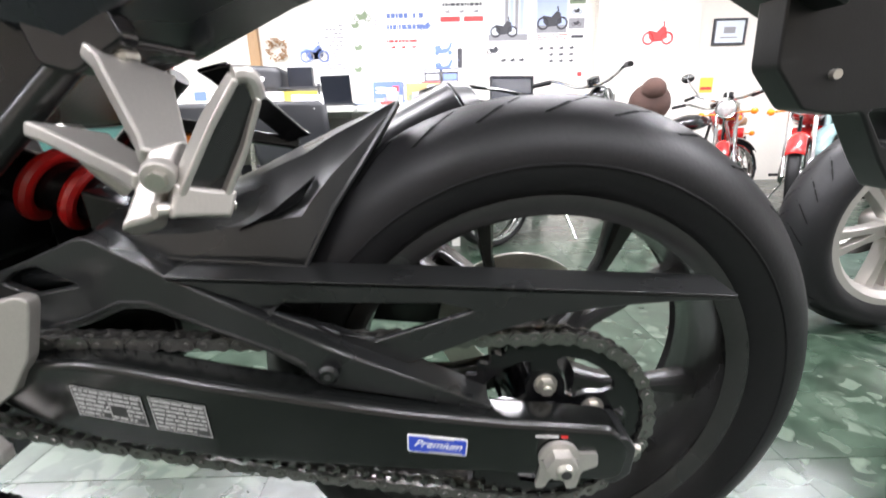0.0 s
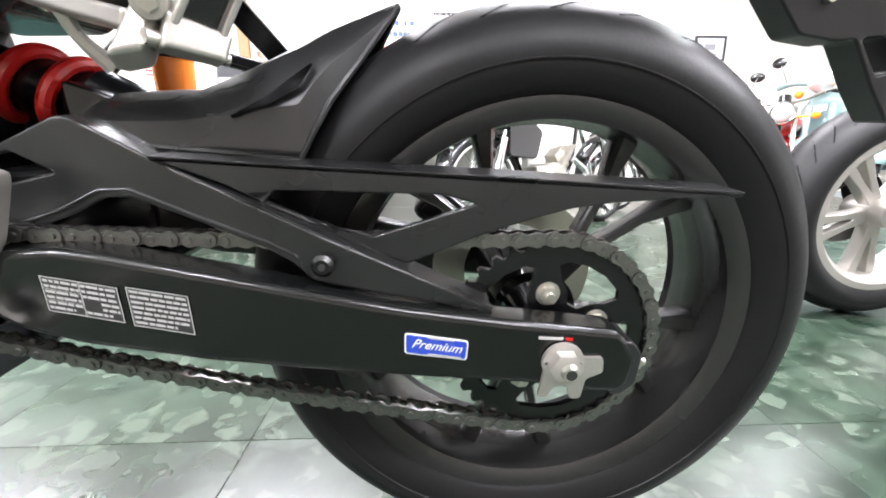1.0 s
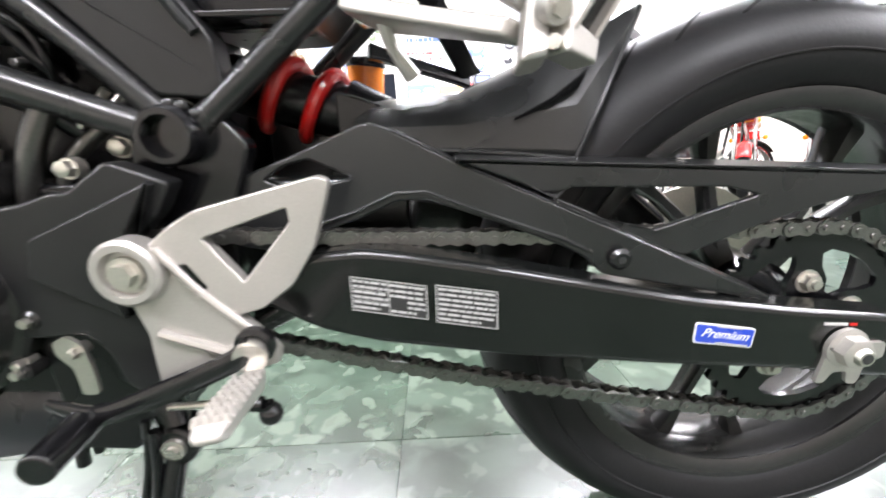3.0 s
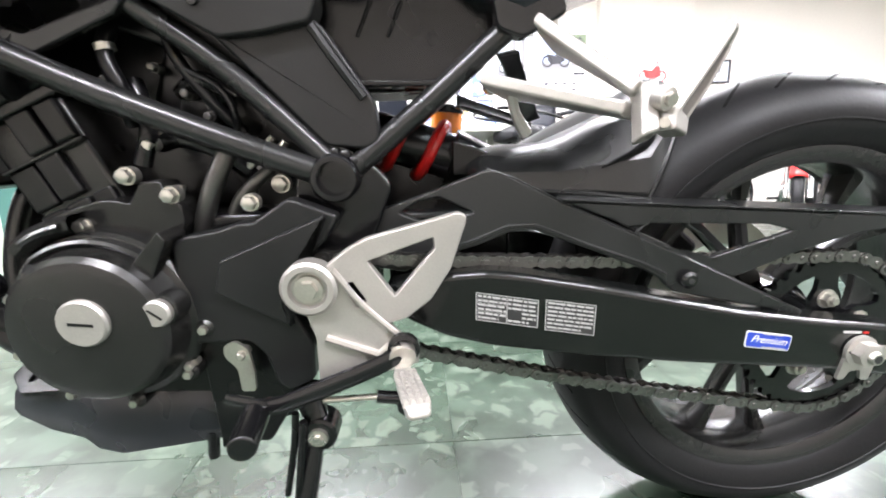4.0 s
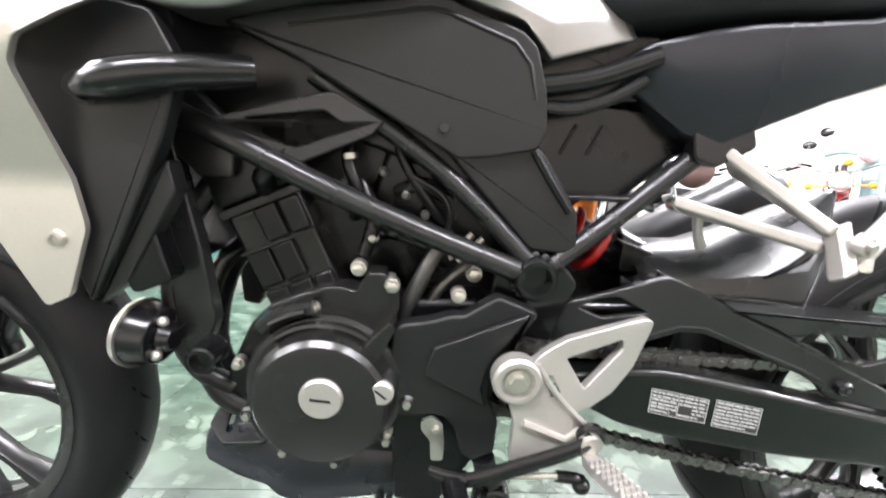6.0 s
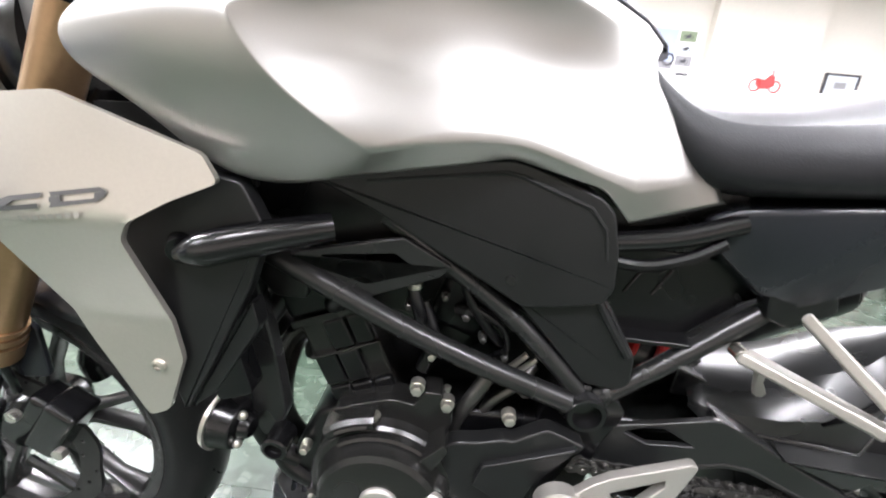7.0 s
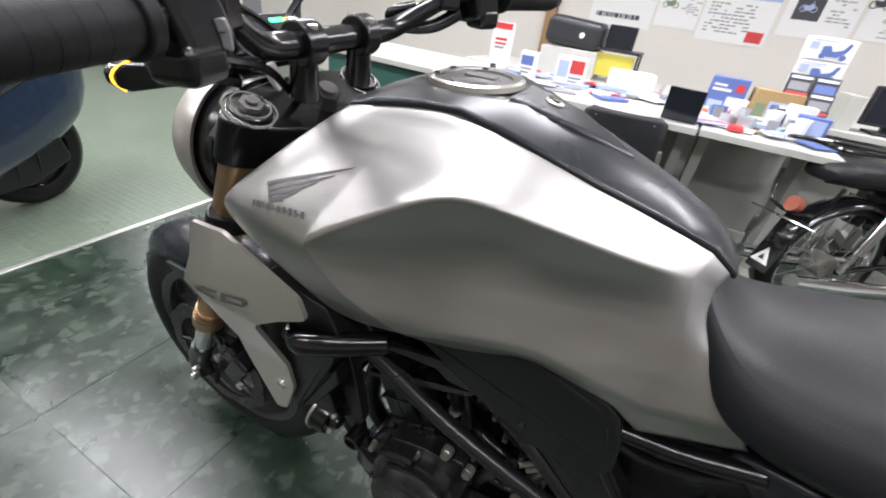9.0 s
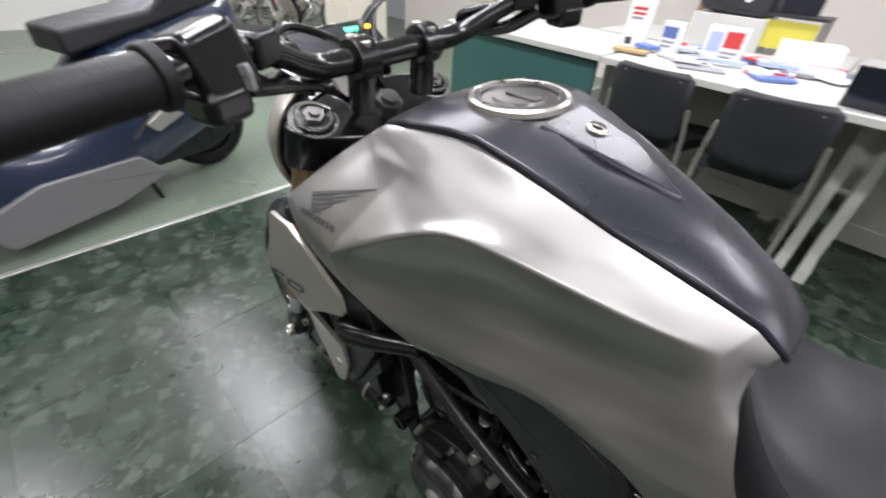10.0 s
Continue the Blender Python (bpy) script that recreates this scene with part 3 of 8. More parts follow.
part("hugger_rim", tube(B(), [(-0.392, -0.075, 0.489), (-0.312, -0.0835, 0.484), (-0.265, -0.0835, 0.480), (-0.216, -0.0835, 0.474), (-0.204, -0.0775, 0.498), (-0.190, -0.067, 0.523), (-0.167, -0.041, 0.557), (-0.135, -0.004, 0.607)], 0.0030, 8, 1), GUARD, ob)
# no slot is cut here: a raised black wedge carries its shade
part("hugger_vent_shade", loft(B(), [[(x, y - 0.0005, z), (x, y - 0.0045, z + d), (x, y + 0.004, z + d)] for x, y, z, d in ((-0.268, -0.0800, 0.508, 0.002), (-0.238, -0.0795, 0.519, 0.006), (-0.214, -0.0760, 0.532, 0.010), (-0.203, -0.068, 0.549, 0.002))]), BLACK, ob, "raised black wedge painting a slot's shade on the hugger's flank")

# ---------- frame, engine and front of the motorcycle ----------
frame_ob = part("main_frame", tube(tube(tube(B(), [(-0.560, -0.098, 0.511), (-0.668, -0.104, 0.553), (-0.768, -0.105, 0.595), (-0.893, -0.096, 0.652), (-0.930, -0.088, 0.668)], 0.0125, 16, 4),
                                       [(-0.552, -0.090, 0.522), (-0.602, -0.089, 0.572), (-0.654, -0.087, 0.618), (-0.712, -0.086, 0.659), (-0.785, -0.082, 0.707)], 0.0105, 16, 4),
                                  [(-0.530, -0.085, 0.512), (-0.450, -0.080, 0.578), (-0.378, -0.074, 0.640), (-0.330, -0.070, 0.672)], 0.0115, 16, 4), FRAME, bike, "dark grey tubular steel frame")
bm = B()
for s in (1,):
    tube(bm, [(-0.560, 0.098, 0.512), (-0.690, 0.104, 0.568), (-0.833, 0.106, 0.630), (-0.920, 0.090, 0.672)], 0.0125, 12, 4)
    tube(bm, [(-0.530, 0.085, 0.512), (-0.450, 0.080, 0.578), (-0.378, 0.074, 0.640)], 0.0115, 12, 4)
    tube(bm, [(-0.556, 0.090, 0.523), (-0.706, 0.086, 0.642), (-0.780, 0.082, 0.700)], 0.0105, 12, 4)
part("frame_far_side", bm, FRAME, frame_ob)
bm = lathe(B(), [(-0.066, 0.0), (-0.066, 0.024), (-0.108, 0.0235), (-0.112, 0.021), (-0.112, 0.0165), (-0.100, 0.0155), (-0.100, 0.0)], -0.545, 0.506, 32)
part("frame_cross_tube", bm, BLACK, frame_ob, "open-ended black frame cross tube")
bm = B()
rng = random.Random(4)
for k in range(9):
    a = radians(40 + 200 * k / 8)
    ball(bm, (-0.545 + 0.0245 * math.cos(a), -0.096 + 0.008 * rng.random(), 0.506 + 0.0245 * math.sin(a)), 0.0045, (1.2, 0.8, 1.0), 8, 6)
part("weld_bead", bm, FRAME, frame_ob)
diam = [(-0.889, 0.658), (-0.794, 0.683), (-0.762, 0.690), (-0.711, 0.664), (-0.723, 0.650), (-0.800, 0.617), (-0.830, 0.622)]
dhole = [(-0.850, 0.661), (-0.771, 0.671), (-0.749, 0.656), (-0.801, 0.636), (-0.840, 0.653)]
part("frame_gusset", prism(B(), diam, -0.100, -0.090, [dhole], r=0.004), FRAME, frame_ob, bevel=0.003)
part("steering_gusset", prism(B(), [(-0.955, 0.700), (-0.905, 0.690), (-0.862, 0.650), (-0.870, 0.600), (-0.905, 0.600), (-0.960, 0.660)], -0.088, -0.070, r=0.006), FRAME, frame_ob, bevel=0.004)
bm = B()
tube(bm, [(-0.955, -0.160, 0.674), (-0.930, -0.163, 0.682), (-0.890, -0.150, 0.692), (-0.830, -0.118, 0.700)], [0.009, 0.0165, 0.0165, 0.014], 16, 5)
tube(bm, [(-0.955, -0.158, 0.676), (-0.968, -0.130, 0.680), (-0.965, -0.08, 0.690)], 0.013, 14, 5)
part("tank_guard_tube", bm, BLACK, frame_ob, "gloss black tube below the tank")
# down tube and radiator
bm = B()
prism(bm, [(-0.985, 0.660), (-0.930, 0.665), (-0.920, 0.600), (-0.908, 0.530), (-0.898, 0.440), (-0.915, 0.395), (-0.940, 0.400), (-0.945, 0.500), (-0.970, 0.580)], -0.092, -0.070, r=0.006)
part("down_frame", bm, FRAME, frame_ob, bevel=0.004)
part("down_frame_far", prism(B(), [(-0.985, 0.660), (-0.930, 0.665), (-0.920, 0.600), (-0.908, 0.530), (-0.898, 0.440), (-0.915, 0.395), (-0.940, 0.400), (-0.945, 0.500), (-0.970, 0.580)], 0.070, 0.092, r=0.006), FRAME, frame_ob, bevel=0.004)
radiator = part("radiator", box(B(), (-0.975, 0, 0.60), (0.030, 0.24, 0.22), (0, -14, 0)), ENGDARK, bike, "black radiator core behind the fork", bevel=0.004)
bm = B()
for k in range(12):
    z = 0.51 + 0.016 * k
    box(bm, (-0.992 + (0.60 - z) * -0.25, 0, z), (0.004, 0.225, 0.003), (0, -14, 0))
part("radiator_fin", bm, ENGINE, radiator)
part("radiator_side_tank", prism(B(), [(-1.010, 0.715), (-0.965, 0.725), (-0.915, 0.500), (-0.955, 0.485)], -0.135, -0.105, r=0.008), ENGDARK, radiator, bevel=0.004)
bm = tube(B(), [(-0.905, -0.060, 0.590), (-0.935, -0.070, 0.540), (-0.948, -0.078, 0.480), (-0.945, -0.082, 0.420), (-0.925, -0.082, 0.375), (-0.890, -0.078, 0.350)], 0.0125, 14, 5)
part("coolant_hose", bm, ENGDARK, bike, "black rubber coolant hose")
part("lower_hose", tube(B(), [(-0.930, -0.070, 0.395), (-0.905, -0.080, 0.345), (-0.865, -0.082, 0.320)], 0.014, 14, 5), ENGDARK, bike)
bm = lathe(B(), [(-0.085, 0.0), (-0.085, 0.0165), (-0.118, 0.0165), (-0.120, 0.014), (-0.120, 0.011), (-0.112, 0.010), (-0.112, 0.0)], -0.905, 0.404, 28)
part("engine_mount_tube", bm, BLACK, bike)

# engine
def hex_bolt(x, y, z, r, parent, material=STEEL):
    bm = lathe(B(), [(y + 0.012, 0.0), (y + 0.012, r * 1.15), (y + 0.002, r * 1.15), (y + 0.002, 0.0)], x, z, 16)
    lathe(bm, [(y + 0.002, 0.0), (y + 0.002, r), (y - 0.005, r * 0.9), (y - 0.006, r * 0.6), (y - 0.006, 0.0)], x, z, 6)
    return part("cover_bolt", bm, material, parent)


engine = part("engine", prism(B(), [(-0.86, 0.445), (-0.76, 0.462), (-0.70, 0.472), (-0.58, 0.47), (-0.56, 0.34), (-0.66, 0.26), (-0.86, 0.27), (-0.90, 0.36)], -0.085, 0.10, r=0.02), ENGDARK, bike, "black water-cooled single-cylinder engine", bevel=0.008, segs=3)
ax = Vector((-0.040, 0, 0.094)).normalized()
bx = Vector((ax.z, 0, -ax.x))
c0 = Vector((-0.790, 0, 0.440))


def cyl_box(bm, u0, u1, v0, v1, y0, y1):
    """A block along the cylinder's axis: v up the bore, u across it."""
    ring = []
    for v in (v0, v1):
        ring.append([tuple(c0 + bx * u + ax * v + Vector((0, y, 0))) for u, y in ((u0, y0), (u1, y0), (u1, y1), (u0, y1))])
    return loft(bm, ring)


part("cylinder", cyl_box(B(), -0.046, 0.042, 0.00, 0.145, -0.070, 0.07), ENGINE, engine, bevel=0.006)
part("cylinder_head", cyl_box(B(), -0.052, 0.050, 0.150, 0.230, -0.074, 0.074), ENGDARK, engine, bevel=0.01)
for u, wd in ((-0.044, 0.028), (-0.013, 0.027), (0.017, 0.023)):
    for v, hv in ((0.030, 0.020), (0.054, 0.044), (0.102, 0.040)):
        if (u > 0 and hv > 0.042) or (u < -0.03 and v > 0.1):
            continue
        part("cylinder_rib", cyl_box(B(), u, u + wd, v, v + hv, -0.079 + 0.1 * abs(u), -0.068), ENGDARK, engine, bevel=0.0035)
part("cylinder_bead", cyl_box(B(), -0.046, 0.044, 0.097, 0.101, -0.078, -0.068), ENGINE, engine, bevel=0.0015)
for u, v in ((-0.040, 0.014), (-0.006, 0.014), (0.026, 0.014)):
    q = c0 + bx * u + ax * v
    hex_bolt(q.x, -0.080, q.z, 0.0052, engine)
for u0, u1, v0, v1, y0 in ((-0.058, 0.054, -0.008, 0.002, -0.080), (-0.050, 0.048, 0.142, 0.152, -0.078)):
    part("gasket_flange", cyl_box(B(), u0, u1, v0, v1, y0, 0.07), ENGINE, engine, bevel=0.002)
GX, GZ = -0.772, 0.372
gen = lathe(B(), [(-0.066, 0.0), (-0.066, 0.090), (-0.106, 0.088), (-0.110, 0.085), (-0.112, 0.079), (-0.120, 0.075), (-0.134, 0.072), (-0.139, 0.067), (-0.141, 0.058), (-0.142, 0.0)], GX, GZ, 64)
genc = part("generator_cover", gen, ENGINE, engine, "round dark generator cover", angle=25)
genc.location = (0.001, -0.012, 0.003)
part("timing_cap", lathe(B(), [(-0.139, 0.0), (-0.139, 0.0225), (-0.1445, 0.0225), (-0.147, 0.0205), (-0.147, 0.0)], -0.768, 0.384, 32), ALLOY, genc, "round bare alloy inspection cap")
# black bar on the flat cap, painting the slot's shade
part("cap_slot_shade", box(B(), (-0.768, -0.1472, 0.384), (0.021, 0.001, 0.0026), (0, 7, 0)), ENGDARK, genc)
part("cap_boss", lathe(B(), [(-0.075, 0.0), (-0.075, 0.019), (-0.130, 0.017), (-0.133, 0.015), (-0.133, 0.0)], -0.708, 0.388, 28), ENGINE, genc)
part("small_cap", lathe(B(), [(-0.115, 0.0), (-0.115, 0.0135), (-0.138, 0.0135), (-0.1405, 0.0115), (-0.1405, 0.0)], -0.708, 0.388, 28), ALLOY, genc, "small bare alloy plug")
# likewise a bar in black for the shade of the plug's slot
part("small_cap_slot_shade", box(B(), (-0.708, -0.1407, 0.388), (0.015, 0.001, 0.002), (0, 40, 0)), ENGDARK, genc)
bm = B()
box(bm, (-0.772, -0.1402, 0.332), (0.070, 0.0006, 0.0022), (0, -1, 0))
box(bm, (-0.775, -0.1402, 0.318), (0.045, 0.0006, 0.0018), (0, -1, 0))
part("cast_lettering", bm, ENGINE, genc)
lug = lathe(B(), [(-0.080, 0.088), (-0.112, 0.088), (-0.117, 0.093), (-0.117, 0.101), (-0.112, 0.105), (-0.080, 0.106)], GX, GZ, 40, closed=True, a0=96, a1=132)
part("cover_flange", lug, ENGINE, genc)
part("cover_rib", prism(B(), [(-0.744, 0.414), (-0.721, 0.441), (-0.701, 0.462), (-0.695, 0.453), (-0.718, 0.407), (-0.732, 0.406)], -0.126, -0.088, r=0.003), ENGINE, genc, bevel=0.004)
top = [(-0.841, 0.423), (-0.834, 0.466), (-0.800, 0.480), (-0.772, 0.489), (-0.757, 0.490), (-0.740, 0.486), (-0.728, 0.506), (-0.709, 0.507), (-0.704, 0.494), (-0.693, 0.484), (-0.692, 0.465), (-0.701, 0.450), (-0.760, 0.430)]
part("chain_tensioner_cover", prism(B(), top, -0.104, -0.070, r=0.004), ENGINE, engine, bevel=0.004)


for x, y, z, r in ((-0.737, -0.107, 0.512, 0.0075), (-0.701, -0.106, 0.493, 0.0075), (-0.785, -0.108, 0.466, 0.0065), (-0.628, -0.106, 0.484, 0.0075), (-0.608, -0.070, 0.498, 0.0085), (-0.726, -0.080, 0.540, 0.006),
                   (-0.702, -0.122, 0.322, 0.005), (-0.874, -0.100, 0.392, 0.006)):
    hex_bolt(x, y, z, r, engine)
spc = [(-0.699, 0.449), (-0.687, 0.456), (-0.659, 0.460), (-0.634, 0.468), (-0.623, 0.467), (-0.587, 0.490), (-0.570, 0.484), (-0.541, 0.472), (-0.556, 0.447), (-0.572, 0.434), (-0.591, 0.411), (-0.596, 0.386), (-0.587, 0.363), (-0.576, 0.340), (-0.578, 0.298), (-0.603, 0.285), (-0.617, 0.295), (-0.626, 0.330), (-0.640, 0.345), (-0.699, 0.345), (-0.701, 0.396)]
spcov = part("sprocket_cover", prism(B(), spc, -0.122, -0.100, r=0.006), PANEL, engine, "matt black front sprocket cover", bevel=0.004, segs=3)
raised = [(-0.654, 0.433), (-0.551, 0.475), (-0.561, 0.453), (-0.576, 0.436), (-0.594, 0.411), (-0.599, 0.386), (-0.592, 0.362), (-0.663, 0.402)]
part("cover_raised_panel", prism(B(), raised, -0.130, -0.118, r=0.004), PANEL, spcov, bevel=0.006, segs=3)
part("lower_engine_cover", prism(B(), [(-0.700, 0.350), (-0.610, 0.330), (-0.596, 0.280), (-0.640, 0.210), (-0.695, 0.215)], -0.105, -0.07, r=0.006), ENGDARK, engine, bevel=0.004)
part("air_box", prism(B(), [(-0.985, 0.745), (-0.94, 0.76), (-0.80, 0.79), (-0.60, 0.79), (-0.55, 0.66), (-0.62, 0.60), (-0.72, 0.635), (-0.80, 0.665), (-0.93, 0.66), (-0.985, 0.67)], -0.068, 0.068, r=0.012), ENGDARK, bike, "black air box under the tank", bevel=0.006)
# added block standing for the shaded hollow behind the frame tubes
part("engine_gap_fill", prism(B(), [(-0.80, 0.48), (-0.83, 0.60), (-0.80, 0.68), (-0.56, 0.70), (-0.535, 0.56), (-0.56, 0.46), (-0.70, 0.43)], -0.030, 0.060, r=0.01), ENGDARK, bike, "added black block for the dark gap behind the frame tubes", bevel=0.006)
# added block that keeps the space under the seat dark
part("under_seat_fill", prism(B(), [(-0.60, 0.775), (-0.43, 0.768), (-0.40, 0.700), (-0.56, 0.690)], -0.070, 0.070, r=0.008), ENGDARK, bike, "added black block filling the dark gap under the seat", bevel=0.005)
part("pivot_plate", prism(B(), [(-0.585, 0.520), (-0.545, 0.545), (-0.505, 0.515), (-0.490, 0.495), (-0.512, 0.440), (-0.520, 0.330), (-0.590, 0.315), (-0.600, 0.400)], -0.088, -0.066, r=0.008), BLACK, frame_ob, bevel=0.004)
part("pivot_plate_far", prism(B(), [(-0.585, 0.520), (-0.545, 0.545), (-0.505, 0.515), (-0.490, 0.495), (-0.512, 0.440), (-0.520, 0.330), (-0.590, 0.315), (-0.600, 0.400)], 0.066, 0.088, r=0.008), BLACK, frame_ob, bevel=0.004)
# ribs and arcs of the generator cover, plug lead and breather
for r0, a0, a1 in ((0.0800, 52, 128), (0.0965, 100, 124)):
    part("cover_arc", lathe(B(), [(-0.108, r0 - 0.004), (-0.119, r0 - 0.003), (-0.121, r0), (-0.119, r0 + 0.003), (-0.108, r0 + 0.004)], GX, GZ, 28, closed=True, a0=a0, a1=a1), ENGINE, genc)
for a in (200, 238, 276, 318, 352):
    part("cover_lug", lathe(B(), [(-0.085, 0.0), (-0.085, 0.0095), (-0.110, 0.009), (-0.113, 0.006), (-0.113, 0.0)], GX + 0.091 * math.cos(radians(a)), GZ + 0.091 * math.sin(radians(a)), 14), ENGINE, genc)
    part("lug_bolt", lathe(B(), [(-0.112, 0.0), (-0.112, 0.0048), (-0.118, 0.0044), (-0.118, 0.0)], GX + 0.091 * math.cos(radians(a)), GZ + 0.091 * math.sin(radians(a)), 6), STEEL, genc)
part("spark_plug_cap", tube(B(), [(-0.842, -0.070, 0.590), (-0.836, -0.092, 0.604), (-0.820, -0.098, 0.622)], [0.012, 0.011, 0.008], 12, 4), ENGDARK, engine)
part("plug_lead", tube(B(), [(-0.820, -0.098, 0.622), (-0.795, -0.092, 0.650), (-0.770, -0.070, 0.668)], 0.0038, 8, 5), ENGDARK, engine)
part("breather_hose", tube(B(), [(-0.748, -0.060, 0.560), (-0.742, -0.078, 0.590), (-0.752, -0.076, 0.625), (-0.745, -0.060, 0.660)], 0.0075, 12, 5), ENGDARK, engine)
for x, z, r in ((-0.744, 0.575, 0.0092), (-0.750, 0.628, 0.0090)):
    part("hose_clip", rod(B(), (x, -0.076, z - 0.003), (x - 0.001, -0.076, z + 0.003), r, r, 16), STEEL, engine)
part("starter_cable", tube(B(), [(-0.655, -0.058, 0.535), (-0.640, -0.078, 0.560), (-0.650, -0.080, 0.590), (-0.690, -0.074, 0.612)], 0.0034, 8, 5), ENGDARK, engine)
part("throttle_pipe", tube(B(), [(-0.700, -0.052, 0.590), (-0.672, -0.070, 0.600), (-0.640, -0.066, 0.585)], 0.0085, 12, 4), ENGINE, engine)
for x, y, z, r in ((-0.690, -0.064, 0.588, 0.005), (-0.668, -0.072, 0.566, 0.0045), (-0.716, -0.066, 0.612, 0.0045), (-0.756, -0.074, 0.600, 0.005), (-0.640, -0.072, 0.545, 0.0045)):
    hex_bolt(x, y, z, r, engine, DISC)
# hoses and pipes behind the frame tube
for pts, r, m in (([(-0.690, -0.075, 0.400), (-0.688, -0.080, 0.450), (-0.668, -0.085, 0.500), (-0.650, -0.080, 0.535)], 0.0095, DISC),
                  ([(-0.668, -0.07, 0.430), (-0.650, -0.078, 0.480), (-0.620, -0.075, 0.510), (-0.600, -0.06, 0.530)], 0.0065, DISC),
                  ([(-0.730, -0.05, 0.540), (-0.700, -0.07, 0.545), (-0.665, -0.075, 0.535), (-0.640, -0.06, 0.510)], 0.009, ENGDARK),
                  ([(-0.705, -0.06, 0.660), (-0.690, -0.072, 0.620), (-0.660, -0.07, 0.575), (-0.640, -0.06, 0.55)], 0.006, ENGDARK),
                  ([(-0.740, -0.06, 0.600), (-0.725, -0.075, 0.560), (-0.735, -0.08, 0.520)], 0.008, ENGDARK)):
    part("engine_hose", tube(B(), pts, r, 12, 5), m, engine)
for pts in ([(-0.712, -0.078, 0.448), (-0.708, -0.084, 0.470), (-0.702, -0.08, 0.500)], [(-0.640, -0.066, 0.515), (-0.612, -0.062, 0.545)], [(-0.628, -0.066, 0.512), (-0.600, -0.062, 0.540)]):
    part("cable_stay", tube(B(), pts, 0.0042, 8, 4), STEEL, engine)
part("throttle_body", box(B(), (-0.690, 0, 0.60), (0.07, 0.10, 0.09), (0, 20, 0)), ENGDARK, engine, bevel=0.01)
part("starter_motor", rod(B(), (-0.66, -0.03, 0.52), (-0.66, 0.07, 0.52), 0.03), ENGDARK, engine)
# exhaust box under the engine
rows = []
for x, zt, zb, w in ((-0.952, 0.256, 0.244, 0.040), (-0.938, 0.272, 0.226, 0.070), (-0.896, 0.290, 0.208, 0.084), (-0.858, 0.300, 0.192, 0.088), (-0.842, 0.290, 0.180, 0.093), (-0.815, 0.284, 0.174, 0.096), (-0.760, 0.282, 0.182, 0.096), (-0.702, 0.280, 0.190, 0.094), (-0.655, 0.276, 0.208, 0.088), (-0.62, 0.272, 0.212, 0.08)):
    zm = zb + (zt - zb) * 0.45
    rows.append([(x, -w * 0.80, zt), (x, -w * 0.93, zm + (zt - zm) * 0.6), (x, -w, zm), (x, -w * 0.94, zm - (zm - zb) * 0.6), (x, -w * 0.6, zb), (x, w * 0.6, zb), (x, w * 0.94, zm - (zm - zb) * 0.6), (x, w, zm), (x, w * 0.80, zt)])
belly = part("exhaust_chamber", loft(B(), rows), COVER, bike, "dark satin exhaust chamber below the engine", bevel=0.004)
slots = [[(-0.912 + 0.016 * k, 0.270), (-0.905 + 0.016 * k, 0.270), (-0.897 + 0.016 * k, 0.312), (-0.904 + 0.016 * k, 0.312)] for k in range(3)]
bm = prism(B(), [(-0.932, 0.282), (-0.922, 0.312), (-0.903, 0.334), (-0.866, 0.331), (-0.850, 0.300), (-0.851, 0.272), (-0.868, 0.254), (-0.915, 0.252)], -0.003, 0.003, slots, r=0.004)
for v in bm.verts:
    up, out = v.co.y, (v.co.z - 0.382) / 1.26
    v.co = Vector((v.co.x - 0.4 * (out + 0.075), out + 0.012, 0.284 + 0.35 * (out + 0.085) - up))
part("heat_shield", bm, FRAME, belly, "slotted grey heat shield on the exhaust", bevel=0.001)
part("exhaust_header", tube(B(), [(-0.875, 0.02, 0.52), (-0.935, 0.02, 0.47), (-0.950, 0.0, 0.36), (-0.90, 0.0, 0.27)], 0.019, 16, 6), ENGINE, belly)
bm = B()
rod(bm, (-0.712, -0.086, 0.215), (-0.716, -0.086, 0.180), 0.0065)
rod(bm, (-0.700, -0.080, 0.215), (-0.702, -0.080, 0.190), 0.005)
part("drain_hose", bm, ENGDARK, bike)
part("clip_stay", prism(B(), [(-0.664, 0.344), (-0.652, 0.349), (-0.640, 0.340), (-0.637, 0.314), (-0.638, 0.292), (-0.652, 0.292), (-0.653, 0.318), (-0.664, 0.332)], -0.128, -0.124, r=0.004), STEEL, engine, "yellow-zinc switch bracket")
hex_bolt(-0.647, -0.128, 0.334, 0.005, engine)

# rider's footrest bracket, peg, shift lever, side stand
br = [(-0.567, 0.311), (-0.566, 0.359), (-0.573, 0.384), (-0.588, 0.398), (-0.589, 0.416), (-0.580, 0.430), (-0.566, 0.433), (-0.552, 0.430), (-0.534, 0.444), (-0.515, 0.454), (-0.427, 0.474), (-0.419, 0.470), (-0.420, 0.462), (-0.435, 0.418),
      (-0.455, 0.388), (-0.479, 0.371), (-0.498, 0.367), (-0.468, 0.339), (-0.469, 0.328), (-0.516, 0.316)]
bh = [[(-0.514, 0.432), (-0.452, 0.451), (-0.451, 0.440), (-0.490, 0.395)], [(-0.537, 0.411), (-0.529, 0.4135), (-0.517, 0.393), (-0.526, 0.387)]]
bm = prism(B(), br, -0.150, -0.138, bh, r=0.003)
for x in (-0.56, -0.50, -0.46):
    bmesh.ops.bisect_plane(bm, geom=bm.verts[:] + bm.edges[:] + bm.faces[:], plane_co=(x, 0, 0), plane_no=(1, 0, 0))
